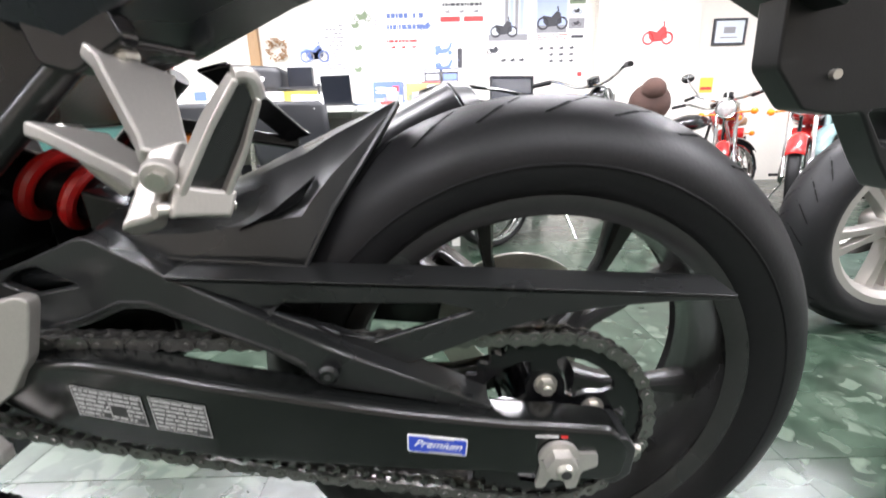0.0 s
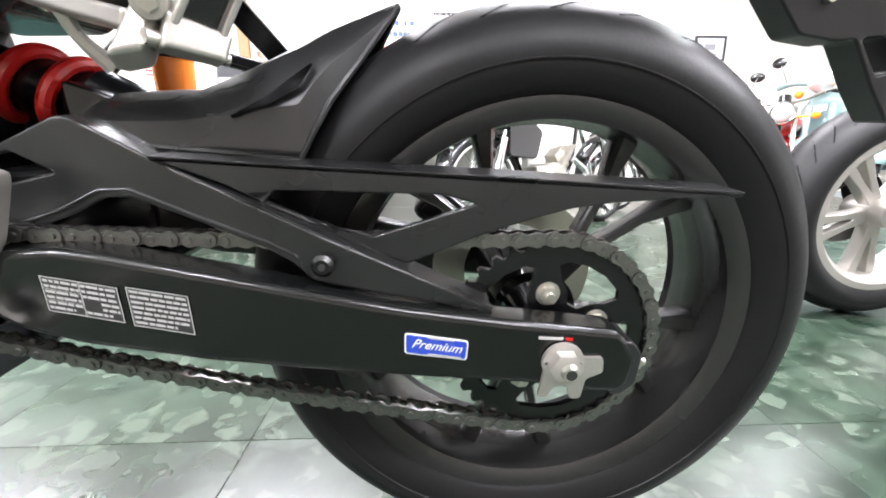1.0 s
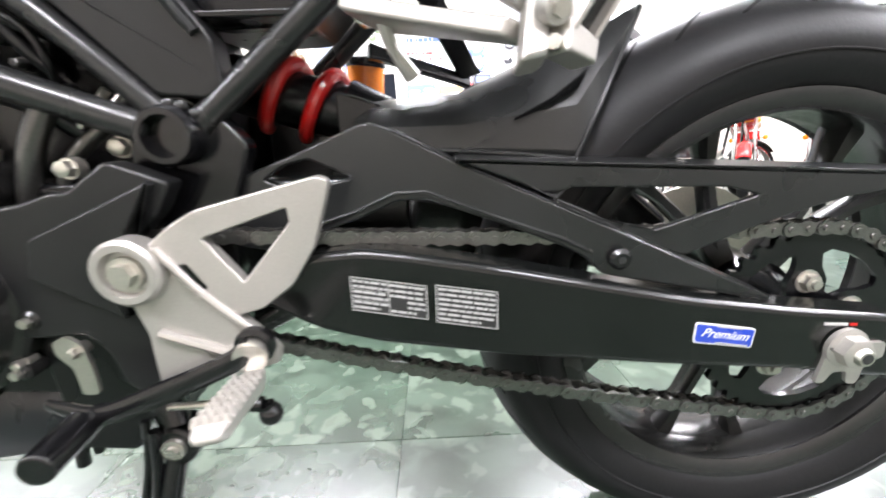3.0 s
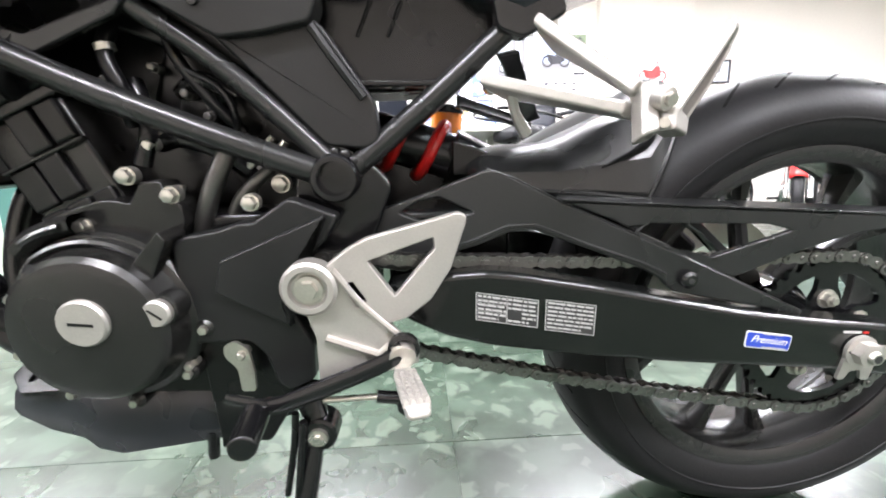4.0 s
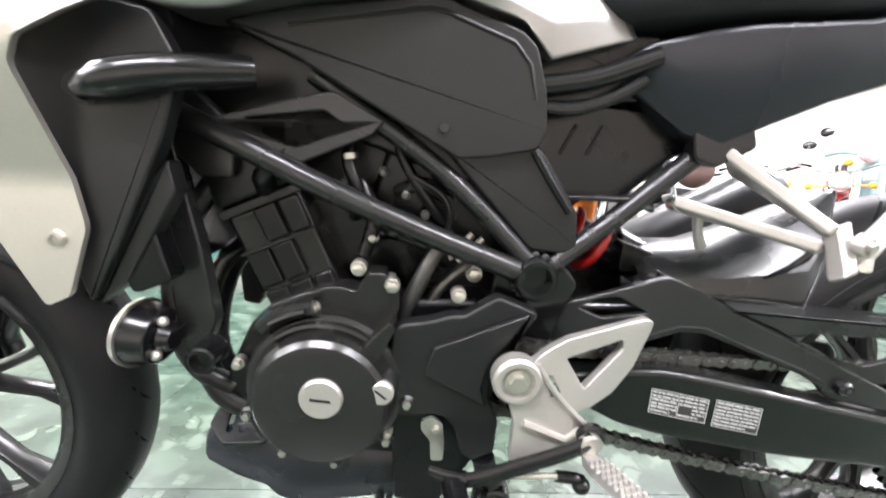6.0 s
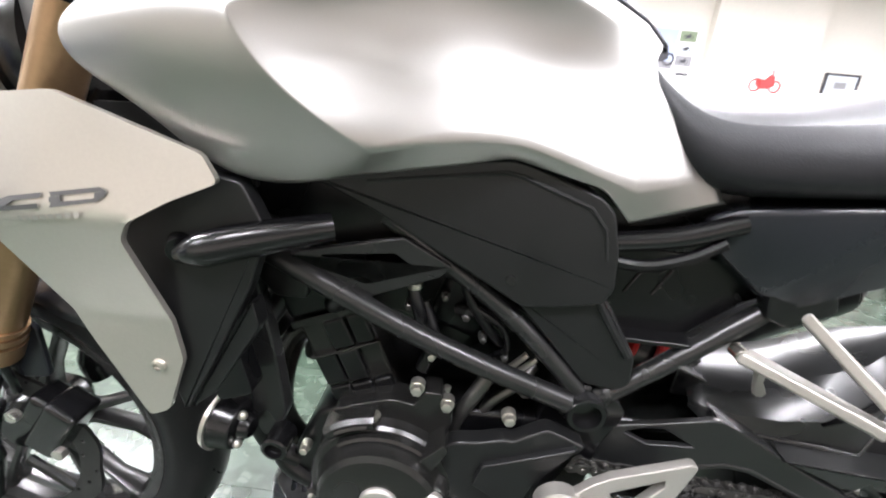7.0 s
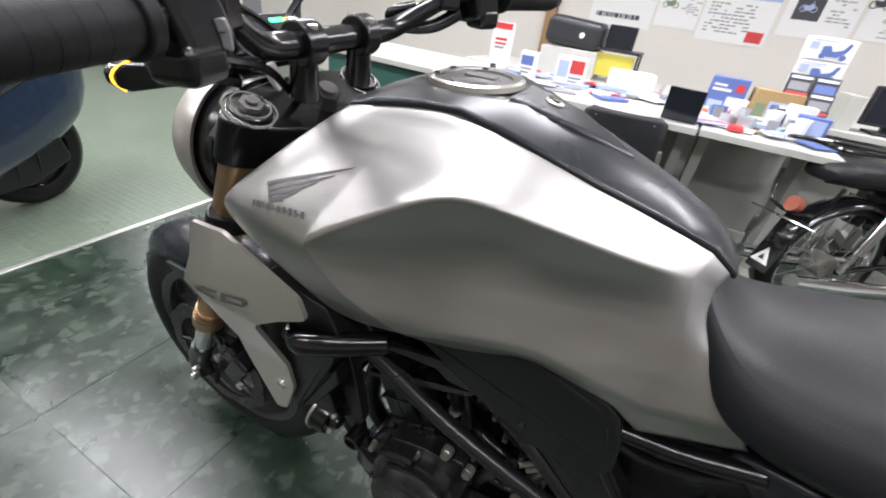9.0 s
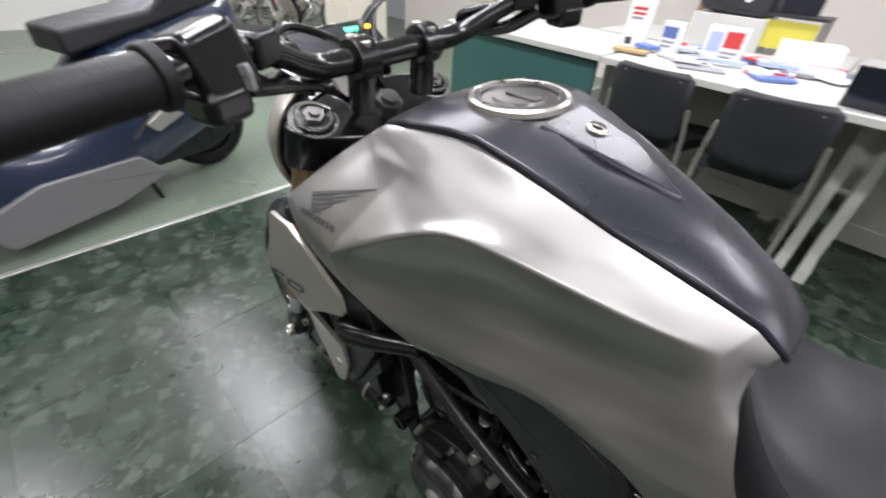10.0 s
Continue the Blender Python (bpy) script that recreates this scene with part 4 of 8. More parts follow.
bracket = part("footrest_bracket", shear_y(bm, lambda x, z: 0.15 * max(0, x + 0.56) * min(1, max(0, (z - 0.34) / 0.03))), ALLOY, bike, "bare cast alloy footrest bracket with a triangular heel guard", bevel=0.003, segs=3)
ring = lathe(B(), [(-0.146, 0.0), (-0.146, 0.026), (-0.162, 0.026), (-0.165, 0.023), (-0.165, 0.018), (-0.160, 0.016), (-0.160, 0.0)], -0.567, 0.408, 36)
boss = part("bracket_boss", ring, ALLOY, bracket)
boss.location = (0.0, 0.007, 0.003)
bm = lathe(B(), [(-0.160, 0.0), (-0.160, 0.0135), (-0.163, 0.013), (-0.163, 0.0)], -0.567, 0.408, 24)
lathe(bm, [(-0.163, 0.0), (-0.163, 0.0095), (-0.169, 0.009), (-0.169, 0.0)], -0.567, 0.408, 6)
part("boss_bolt", bm, STEEL, boss)
part("bracket_web", tube(B(), [(-0.556, -0.151, 0.360), (-0.508, -0.150, 0.340), (-0.492, -0.149, 0.352)], 0.004, 8, 1), ALLOY, bracket)
part("heel_plate_rib", tube(B(), [(-0.546, -0.150, 0.428), (-0.518, -0.147, 0.388), (-0.476, -0.146, 0.346)], 0.0032, 8, 3), ALLOY, bracket)
peg_a, peg_b = Vector((-0.485, -0.158, 0.327)), Vector((-0.469, -0.258, 0.352))
pl = (peg_b - peg_a).normalized()
px = (Vector((1, 0.3, 0)) - pl * Vector((1, 0.3, 0)).dot(pl)).normalized()
pz = px.cross(pl).normalized()
if pz.z < 0:
    pz = -pz
pr = []
for t, w, h0, h1 in ((0.0, 0.008, -0.012, 0.003), (0.18, 0.011, -0.012, 0.002), (0.9, 0.011, -0.009, 0.002), (1.0, 0.009, -0.006, 0.000)):
    c = peg_a + (peg_b - peg_a) * t
    pr.append([tuple(c - px * w + pz * h1), tuple(c + px * w + pz * h1), tuple(c + px * w * 0.8 + pz * h0), tuple(c - px * w * 0.8 + pz * h0)])
pegob = part("footrest_peg", loft(B(), pr), ALLOY, bracket, "ribbed alloy rider's footrest", bevel=0.003)
bm = B()
for k in range(8):
    for j in range(4):
        c = peg_a + (peg_b - peg_a) * (0.22 + 0.095 * k) + px * (-0.0084 + 0.0056 * j) + pz * 0.003
        ring = [[tuple(c + px * a * f + pl * b * f + pz * h) for a, b in ((-0.0024, -0.0026), (0.0024, -0.0026), (0.0024, 0.0026), (-0.0024, 0.0026))] for f, h in ((1, -0.002), (0.55, 0.0032))]
        loft(bm, ring)
tagged(part("peg_ridge", bm, ALLOY, pegob), kind="stuff")
bm = B()
rod(bm, (-0.486, -0.150, 0.345), (-0.484, -0.165, 0.342), 0.013)
part("peg_hinge", bm, STEEL, bracket)
part("peg_spring", lathe(B(), [(-0.150, 0.011), (-0.152, 0.0155), (-0.158, 0.0155), (-0.160, 0.011)], -0.483, 0.348, 20, closed=True), BLACK, bracket)
bm = tube(B(), [(-0.482, -0.160, 0.352), (-0.500, -0.162, 0.338), (-0.560, -0.160, 0.312), (-0.610, -0.160, 0.295), (-0.640, -0.158, 0.300), (-0.655, -0.156, 0.304)], [0.008, 0.009, 0.010, 0.009, 0.007, 0.005], 12, 4, flat=0.6)
lever = part("shift_lever", bm, BLACK, bike, "black gear shift lever")
bm = rod(B(), (-0.628, -0.156, 0.288), (-0.621, -0.212, 0.290), 0.0135, 0.0125)
part("shift_toe_peg", bm, BLACK, lever, bevel=0.003)
part("lever_link", tube(B(), [(-0.612, -0.159, 0.297), (-0.622, -0.158, 0.292), (-0.630, -0.157, 0.289)], 0.008, 10, 3), BLACK, lever)
bm = B()
rod(bm, (-0.565, -0.150, 0.292), (-0.505, -0.150, 0.293), 0.0032)
part("shift_rod", bm, STEEL, lever)
bm = B()
rod(bm, (-0.512, -0.150, 0.293), (-0.488, -0.150, 0.290), 0.0065)
ball(bm, (-0.483, -0.150, 0.281), 0.010)
rod(bm, (-0.486, -0.150, 0.290), (-0.482, -0.150, 0.279), 0.007)
part("rod_boot", bm, BLACK, lever)
bm = lathe(B(), [(-0.115, 0.0), (-0.115, 0.020), (-0.140, 0.019), (-0.142, 0.016), (-0.142, 0.0)], -0.576, 0.243, 28)
tube(bm, [(-0.590, -0.12, 0.290), (-0.582, -0.125, 0.262), (-0.576, -0.130, 0.243)], 0.014, 12, 3)
stand = part("side_stand", tube(bm, [(-0.580, -0.130, 0.240), (-0.590, -0.150, 0.180), (-0.605, -0.185, 0.090), (-0.615, -0.215, 0.026)], 0.0095, 12, 4), BLACK, bike, "black steel side stand, folded down")
part("stand_pivot_bolt", lathe(lathe(B(), [(-0.141, 0.0), (-0.141, 0.0105), (-0.1455, 0.010), (-0.1455, 0.0)], -0.576, 0.243, 20), [(-0.1455, 0.0), (-0.1455, 0.0055), (-0.149, 0.005), (-0.149, 0.0)], -0.576, 0.243, 6), STEEL, stand)
bm = tube(B(), [(-0.598, -0.138, 0.270), (-0.603, -0.140, 0.230), (-0.612, -0.150, 0.180)], 0.0038, 8, 3)
tube(bm, [(-0.590, -0.142, 0.262), (-0.594, -0.144, 0.225), (-0.600, -0.152, 0.175)], 0.0048, 8, 3)
part("stand_spring", bm, ENGDARK, stand)
part("stand_foot", box(B(), (-0.617, -0.228, 0.020), (0.05, 0.045, 0.008), (-4.5, 0, 0)), BLACK, stand, bevel=0.003)

# rear shock and its red spring, brake fluid pot
SA, SB = Vector((-0.508, 0, 0.545)), Vector((-0.424, 0, 0.520))
sd = (SB - SA).normalized()
su = Vector((-sd.z, 0, sd.x))
shock = part("shock_absorber", rod(rod(B(), SA - sd * 0.03, SB + sd * 0.02, 0.0275), SB, SB + sd * 0.045, 0.034, 0.026), ENGDARK, bike, "rear shock absorber with a red coil spring", bevel=0.003)
pts = []
for k in range(91):
    a = k * 2 * math.pi * 2.25 / 90 + 0.9
    pts.append(tuple(SA + (SB - SA) * (k / 90) + su * 0.033 * math.cos(a) + Vector((0, 0.033 * math.sin(a), 0))))
part("coil_spring", tube(B(), pts, 0.0072, 10, 1), RED, shock, "glossy red coil spring")
part("shock_lug", prism(B(), [(-0.425, 0.540), (-0.395, 0.530), (-0.372, 0.520), (-0.372, 0.500), (-0.425, 0.500)], -0.045, 0.045, r=0.005), ENGDARK, shock, bevel=0.004)
pot = part("brake_fluid_pot", rod(B(), (-0.420, 0.125, 0.532), (-0.418, 0.125, 0.578), 0.022, 0.0235), ORANGE, bike, "translucent brake reservoir with amber fluid")
part("pot_cap", rod(B(), (-0.418, 0.125, 0.576), (-0.417, 0.125, 0.588), 0.0255), BLACK, pot, bevel=0.003)
part("pot_hose", tube(B(), [(-0.420, 0.125, 0.534), (-0.425, 0.125, 0.50), (-0.44, 0.12, 0.46)], 0.005, 8, 4), BLACK, pot)

# side panel, seat, tail
sc = [(-0.862, 0.746), (-0.792, 0.762), (-0.670, 0.778), (-0.655, 0.777), (-0.580, 0.752), (-0.565, 0.739), (-0.553, 0.701), (-0.548, 0.660), (-0.556, 0.643), (-0.600, 0.634), (-0.636, 0.630), (-0.681, 0.655), (-0.735, 0.684), (-0.792, 0.716)]
side = part("side_cover", prism(B(), sc, -0.106, -0.070, r=0.0055), PANEL, bike, "matt black air box side cover", bevel=0.005, segs=3)
part("side_cover_edge", tube(B(), [(-0.800, -0.1045, 0.745), (-0.670, -0.1055, 0.766), (-0.655, -0.1055, 0.764), (-0.588, -0.1055, 0.741), (-0.571, -0.1055, 0.722), (-0.563, -0.1045, 0.690)], 0.0024, 8, 1), PANEL, side)
low2 = [(-0.650, 0.640), (-0.562, 0.655), (-0.545, 0.640), (-0.503, 0.577), (-0.500, 0.541), (-0.513, 0.532), (-0.552, 0.536)]
part("side_cover_lower", prism(B(), low2, -0.094, -0.066, r=0.006), PANEL, side, bevel=0.005)
part("cover_screw", lathe(B(), [(-0.104, 0.0), (-0.104, 0.006), (-0.109, 0.005), (-0.109, 0.0)], -0.652, 0.660, 12), ENGINE, side)
part("panel_strut", tube(B(), [(-0.557, -0.094, 0.642), (-0.538, -0.095, 0.614), (-0.513, -0.095, 0.580)], 0.005, 8, 2), PANEL, side)
# seat: lofted from the nose against the tank to the tail
rows = []
for x, zt, zb, w in ((-0.556, 0.886, 0.868, 0.030), (-0.545, 0.884, 0.845, 0.048), (-0.528, 0.866, 0.806, 0.070), (-0.502, 0.848, 0.768, 0.094), (-0.470, 0.842, 0.752, 0.112), (-0.404, 0.851, 0.758, 0.128), (-0.331, 0.862, 0.766, 0.134), (-0.262, 0.874, 0.768, 0.130), (-0.232, 0.892, 0.772, 0.125),
                     (-0.180, 0.906, 0.785, 0.12), (-0.02, 0.920, 0.820, 0.10), (0.14, 0.932, 0.850, 0.085), (0.22, 0.925, 0.870, 0.06)):
    row = [(x, -w * 0.98, zb), (x, -w, zb + (zt - zb) * 0.45), (x, -w * 0.86, zt - (zt - zb) * 0.16), (x, -w * 0.45, zt), (x, 0, zt + 0.004), (x, w * 0.45, zt), (x, w * 0.86, zt - (zt - zb) * 0.16), (x, w, zb + (zt - zb) * 0.45), (x, w * 0.98, zb)]
    rows.append(row)
part("seat", loft(B(), rows), SEAT, bike, "dark grey vinyl motorcycle seat", subsurf=2)
rows = []
for x, zt, zb, w in ((-0.468, 0.740, 0.712, 0.086), (-0.447, 0.752, 0.700, 0.097), (-0.40, 0.762, 0.664, 0.110), (-0.36, 0.768, 0.656, 0.116), (-0.25, 0.778, 0.705, 0.116), (-0.10, 0.812, 0.755, 0.105), (0.12, 0.860, 0.820, 0.085), (0.24, 0.880, 0.850, 0.05)):
    rows.append([(x, -w, zt), (x, -w * 0.98, (zt + zb) / 2), (x, -w * 0.8, zb), (x, w * 0.8, zb), (x, w * 0.98, (zt + zb) / 2), (x, w, zt)])
tail = part("tail_cowl", loft(B(), rows), COVER, bike, "dark tail cowl under the seat", bevel=0.006)
part("seat_rail", tube(B(), [(-0.562, -0.088, 0.705), (-0.500, -0.090, 0.716), (-0.440, -0.092, 0.739)], 0.0105, 12, 4), BLACK, frame_ob)
bm = B()
tube(bm, [(-0.558, -0.088, 0.686), (-0.520, -0.092, 0.685), (-0.480, -0.092, 0.698), (-0.450, -0.09, 0.716)], 0.0068, 10, 6)
part("wire_loom", bm, ENGDARK, bike, "taped black wiring loom")
inner = [(-0.56, 0.700), (-0.38, 0.690), (-0.34, 0.660), (-0.39, 0.640), (-0.44, 0.590), (-0.53, 0.588), (-0.56, 0.600)]
part("battery_box", prism(B(), inner, -0.060, 0.060, r=0.01), ENGDARK, bike, bevel=0.006)
for k in range(2):
    part("box_rib", tube(B(), [(-0.520 + 0.03 * k, -0.0605, 0.640), (-0.505 + 0.03 * k, -0.0610, 0.672)], 0.002, 8, 1), ENGDARK, bike)
# added black plate, hides the red spring from above
part("spring_hiding_plate", box(B(), (-0.488, -0.016, 0.594), (0.100, 0.140, 0.006)), ENGDARK, bike, bevel=0.002)
part("rail_bracket", prism(B(), [(-0.395, 0.690), (-0.330, 0.690), (-0.318, 0.655), (-0.360, 0.632), (-0.385, 0.640)], -0.092, -0.070, r=0.006), BLACK, frame_ob, bevel=0.004)

# passenger footrest hanger, both arms, with the folded peg
def plate_arm(p, q, wp, wq, th):
    """A flat cast arm from p to q, with its width at either end as a vector."""
    p, q, wp, wq = Vector(p), Vector(q), Vector(wp), Vector(wq)
    rows = []
    for t in (0.0, 0.12, 0.5, 0.88, 1.0):
        c, w = p + (q - p) * t, wp + (wq - wp) * t
        n = (q - p).cross(w).normalized() * th
        k = 1.12 if t in (0.0, 1.0) else 0.96
        rows.append([tuple(c - w * k - n), tuple(c - w * k * 0.5 - n * 1.25), tuple(c + w * k * 0.5 - n * 1.25), tuple(c + w * k - n), tuple(c + w * k + n), tuple(c - w * k + n)])
    return loft(B(), rows)


hang = part("passenger_hanger", plate_arm((-0.331, -0.072, 0.640), (-0.270, -0.152, 0.577), (0.018, 0.018, -0.010), (0.010, 0.008, -0.004), 0.006), ALLOY, bike, "cast alloy passenger footrest hanger", bevel=0.003)
# added dark block so no brightness shows through behind the spring
part("shock_gap_fill", prism(B(), [(-0.505, 0.530), (-0.400, 0.512), (-0.395, 0.455), (-0.505, 0.455)], 0.000, 0.060, r=0.006), ENGDARK, shock, bevel=0.004)
part("hanger_lower_arm", plate_arm((-0.386, -0.082, 0.591), (-0.280, -0.152, 0.563), (0.016, 0.016, -0.006), (0.009, 0.007, -0.002), 0.006), ALLOY, hang, bevel=0.003)
for p, q, w in (((-0.340, 0.074, 0.650), (-0.283, 0.156, 0.566), (0.014, 0.006, 0.004)), ((-0.408, 0.085, 0.590), (-0.284, 0.158, 0.558), (0.0, 0.003, 0.008))):
    part("hanger_far_arm", plate_arm(p, q, w, w, 0.005), BLACK, hang, "black far-side hanger arm", bevel=0.003)
part("hanger_strut", tube(B(), [(-0.372, -0.095, 0.585), (-0.366, -0.090, 0.565), (-0.352, -0.080, 0.545)], [0.006, 0.005, 0.007], 8, 3), ALLOY, hang)
for x, y, z in ((-0.333, -0.077, 0.646), (-0.388, -0.080, 0.591)):
    part("hanger_bolt", lathe(B(), [(y + 0.01, 0.0), (y + 0.01, 0.008), (y - 0.006, 0.008), (y - 0.008, 0.005), (y - 0.008, 0.0)], x, z, 16), STEEL, hang)
bm = plate_arm((-0.268, -0.148, 0.584), (-0.278, -0.178, 0.540), (0.010, 0.003, 0.003), (0.009, 0.003, 0.002), 0.009)
knuckle = part("hanger_knuckle", bm, ALLOY, hang, bevel=0.004)
part("knuckle_boss", rod(B(), (-0.266, -0.168, 0.572), (-0.262, -0.178, 0.570), 0.0105, 0.0095, 20), ALLOY, knuckle, bevel=0.001)
part("knuckle_bolt", rod(B(), (-0.262, -0.177, 0.570), (-0.261, -0.182, 0.569), 0.0055, n=6), STEEL, knuckle)
part("knuckle_clamp", plate_arm((-0.262, -0.172, 0.556), (-0.236, -0.150, 0.548), (0.002, 0.003, 0.010), (0.002, 0.003, 0.008), 0.010), ALLOY, knuckle, bevel=0.003)
# the folded peg is an open channel: two rails, a web between them and a rounded end
pa, pb, pw = Vector((-0.252, -0.160, 0.553)), Vector((-0.209, -0.160, 0.620)), Vector((0.0055, 0.0085, -0.0085))
pd = (pb - pa).normalized()
pn = pd.cross(pw).normalized()
ppeg = part("passenger_peg", loft(B(), [[tuple(q + pw * u * k + pn * v) for u, v in ((-1, -0.002), (1, -0.002), (1, 0.002), (-1, 0.002))] for q, k in ((pa, 1.0), (pa + (pb - pa) * 0.6, 0.92), (pb, 0.7))]), FRAME, hang, "folded alloy passenger peg, an open channel")
for u in (-1, 1):
    rail = [pa + pw * u, pa + (pb - pa) * 0.6 + pw * u * 0.92, pb + pw * u * 0.62]
    part("peg_rail", loft(B(), [[tuple(q + pw.normalized() * i + pn * j * h) for i, j in ((-0.0025, -1), (0.0025, -1), (0.0025, 1), (-0.0025, 1))] for q, h in zip(rail, (0.010, 0.009, 0.006))]), ALLOY, ppeg, bevel=0.002)
part("peg_end", tube(B(), [tuple(pb - pw * 0.7), tuple(pb + pd * 0.006), tuple(pb + pw * 0.7)], 0.0050, 10, 5), ALLOY, ppeg)
part("peg_pivot", rod(B(), (-0.266, -0.182, 0.552), (-0.240, -0.140, 0.545), 0.0045), STEEL, knuckle)

# silencer on the far side
muf = part("silencer", rod(rod(B(), (-0.36, 0.17, 0.44), (-0.06, 0.22, 0.58), 0.052, 0.060, 32), (-0.06, 0.22, 0.58), (-0.035, 0.224, 0.592), 0.060, 0.045, 32), ENGDARK, bike, "black steel silencer on the far side", bevel=0.004)
part("silencer_collar", rod(B(), (-0.40, 0.165, 0.422), (-0.355, 0.171, 0.443), 0.046, 0.054, 32), STEEL, muf)
part("link_pipe", tube(B(), [(-0.62, 0.08, 0.24), (-0.50, 0.12, 0.30), (-0.43, 0.155, 0.40), (-0.38, 0.168, 0.43)], 0.024, 14, 5), ENGINE, muf)
# rear brake on the far side
part("rear_brake_disc", lathe(B(), [(0.088, 0.065), (0.092, 0.065), (0.092, 0.108), (0.088, 0.108)], RX, RZ, 48, closed=True), STEEL, bike)
part("rear_caliper", box(B(), (RX - 0.085, 0.10, RZ + 0.075), (0.09, 0.05, 0.05), (0, 40, 0)), BLACK, bike, bevel=0.01)

# ---------- tank, shroud, fork, front wheel, controls ----------
def column(*pts):
    return list(pts)


# each column runs from the top centre over the shoulder crease down to the lower edge
SECT = [
    column((-0.905, 0.0, 0.972), (-0.903, -0.092, 0.968), (-0.955, -0.126, 0.925), (-1.022, -0.158, 0.864), (-1.034, -0.158, 0.846), (-1.026, -0.156, 0.828), (-1.004, -0.152, 0.812), (-0.988, -0.140, 0.800)),
    column((-0.868, 0.0, 0.982), (-0.868, -0.089, 0.979), (-0.908, -0.132, 0.940), (-0.946, -0.180, 0.884), (-0.952, -0.187, 0.856), (-0.946, -0.178, 0.818), (-0.914, -0.160, 0.765), (-0.905, -0.146, 0.733)),
    column((-0.820, 0.0, 0.988), (-0.818, -0.084, 0.986), (-0.848, -0.136, 0.936), (-0.880, -0.189, 0.872), (-0.868, -0.187, 0.846), (-0.836, -0.180, 0.812), (-0.785, -0.160, 0.780), (-0.798, -0.142, 0.757)),
    column((-0.790, 0.0, 0.990), (-0.790, -0.081, 0.987), (-0.814, -0.130, 0.950), (-0.842, -0.177, 0.896), (-0.822, -0.154, 0.873), (-0.794, -0.145, 0.833), (-0.752, -0.153, 0.789), (-0.762, -0.141, 0.764)),
    column((-0.745, 0.0, 0.985), (-0.745, -0.076, 0.976), (-0.750, -0.114, 0.962), (-0.755, -0.149, 0.948), (-0.752, -0.131, 0.917), (-0.742, -0.126, 0.872), (-0.714, -0.145, 0.795), (-0.716, -0.136, 0.773)),
    column((-0.660, 0.0, 0.955), (-0.660, -0.062, 0.947), (-0.660, -0.088, 0.935), (-0.660, -0.112, 0.920), (-0.660, -0.101, 0.890), (-0.655, -0.100, 0.854), (-0.662, -0.127, 0.795), (-0.669, -0.119, 0.781)),
    column((-0.600, 0.0, 0.934), (-0.600, -0.048, 0.927), (-0.600, -0.067, 0.915), (-0.600, -0.085, 0.902), (-0.598, -0.081, 0.880), (-0.595, -0.082, 0.845), (-0.590, -0.112, 0.773), (-0.580, -0.109, 0.760)),
    column((-0.552, 0.0, 0.912), (-0.552, -0.034, 0.907), (-0.556, -0.047, 0.900), (-0.562, -0.060, 0.890), (-0.556, -0.068, 0.866), (-0.550, -0.079, 0.835), (-0.551, -0.104, 0.761), (-0.549, -0.099, 0.729)),
    column((-0.530, 0.0, 0.892), (-0.531, -0.030, 0.890), (-0.534, -0.036, 0.884), (-0.538, -0.041, 0.877), (-0.538, -0.056, 0.852), (-0.512, -0.072, 0.822), (-0.473, -0.084, 0.778), (-0.461, -0.088, 0.755)),
]
def between(p, q, t):
    return [tuple(u + (v - u) * t for u, v in zip(a, b)) for a, b in zip(p, q)]


CORNERS = (2, 7)
dense, corner_at = [], {}
for i, col in enumerate(SECT):
    if i in CORNERS:
        dense.append(between(col, SECT[i - 1], 0.13))
    corner_at[i] = len(dense) + 1
    dense.append(col)
    if i in CORNERS:
        dense.append(between(col, SECT[i + 1], 0.13))
SECT = dense
first = [(x + 0.030, y * 0.86, z - 0.012) for x, y, z in SECT[0]]
last = [(x - 0.006, y * 0.86, z - 0.010) for x, y, z in SECT[-1]]
bm = B()
vl = bm.verts.layers.float.new("crease_vert")
grid = []
for half in [first] + SECT + [last]:
    x8, y8, z8 = half[-1]
    half = half + [(x8, y8 * 0.6, z8 + 0.006)]
    full = half + [(x, -y, z) for x, y, z in reversed(half[1:])]
    grid.append([bm.verts.new(p) for p in full])
nf = len(grid[0])
for a, b in zip(grid, grid[1:]):
    for j in range(nf):
        k = (j + 1) % nf
        bm.faces.new((a[j], a[k], b[k], b[j]))
bm.faces.new(grid[0])
bm.faces.new(list(reversed(grid[-1])))
cl = bm.edges.layers.float.new("crease_edge")


def crease(p, q, amount):
    e = bm.edges.get((p, q))
    if e:
        e[cl] = amount


for i in range(1, len(grid) - 2):
    for j, amount in ((1, 0.8), (3, 0.25 if i < corner_at[2] else 0.78), (7, 1.0)):
        crease(grid[i][j], grid[i + 1][j], amount)
        crease(grid[i][nf - j], grid[i + 1][nf - j], amount)
    if i >= corner_at[2]:
        crease(grid[i][6], grid[i + 1][6], 1.0)
        crease(grid[i][nf - 6], grid[i + 1][nf - 6], 1.0)
for i, js, amount in ((1, range(7), 0.85), (corner_at[2], range(3, 7), 0.85), (len(grid) - 2, range(7), 0.85)):
    for j in js:
        crease(grid[i][j], grid[i][j + 1], amount)
        crease(grid[i][(nf - j) % nf], grid[i][nf - j - 1], amount)
for i, j, amount in ((2, 3, 0.35), (4, 3, 0.35), (7, 3, 0.4), (2, 6, 0.6), (5, 6, 0.6), (7, 6, 0.6), (2, 7, 0.5), (5, 7, 0.8), (6, 7, 0.7), (7, 7, 0.9), (8, 7, 0.9)):
    for k in (j, nf - j):
        grid[corner_at[i]][k][vl] = amount
tank = part("fuel_tank", bm, TANK, bike, "brushed silver fuel tank with sharp shoulder creases", subsurf=3, angle=180)

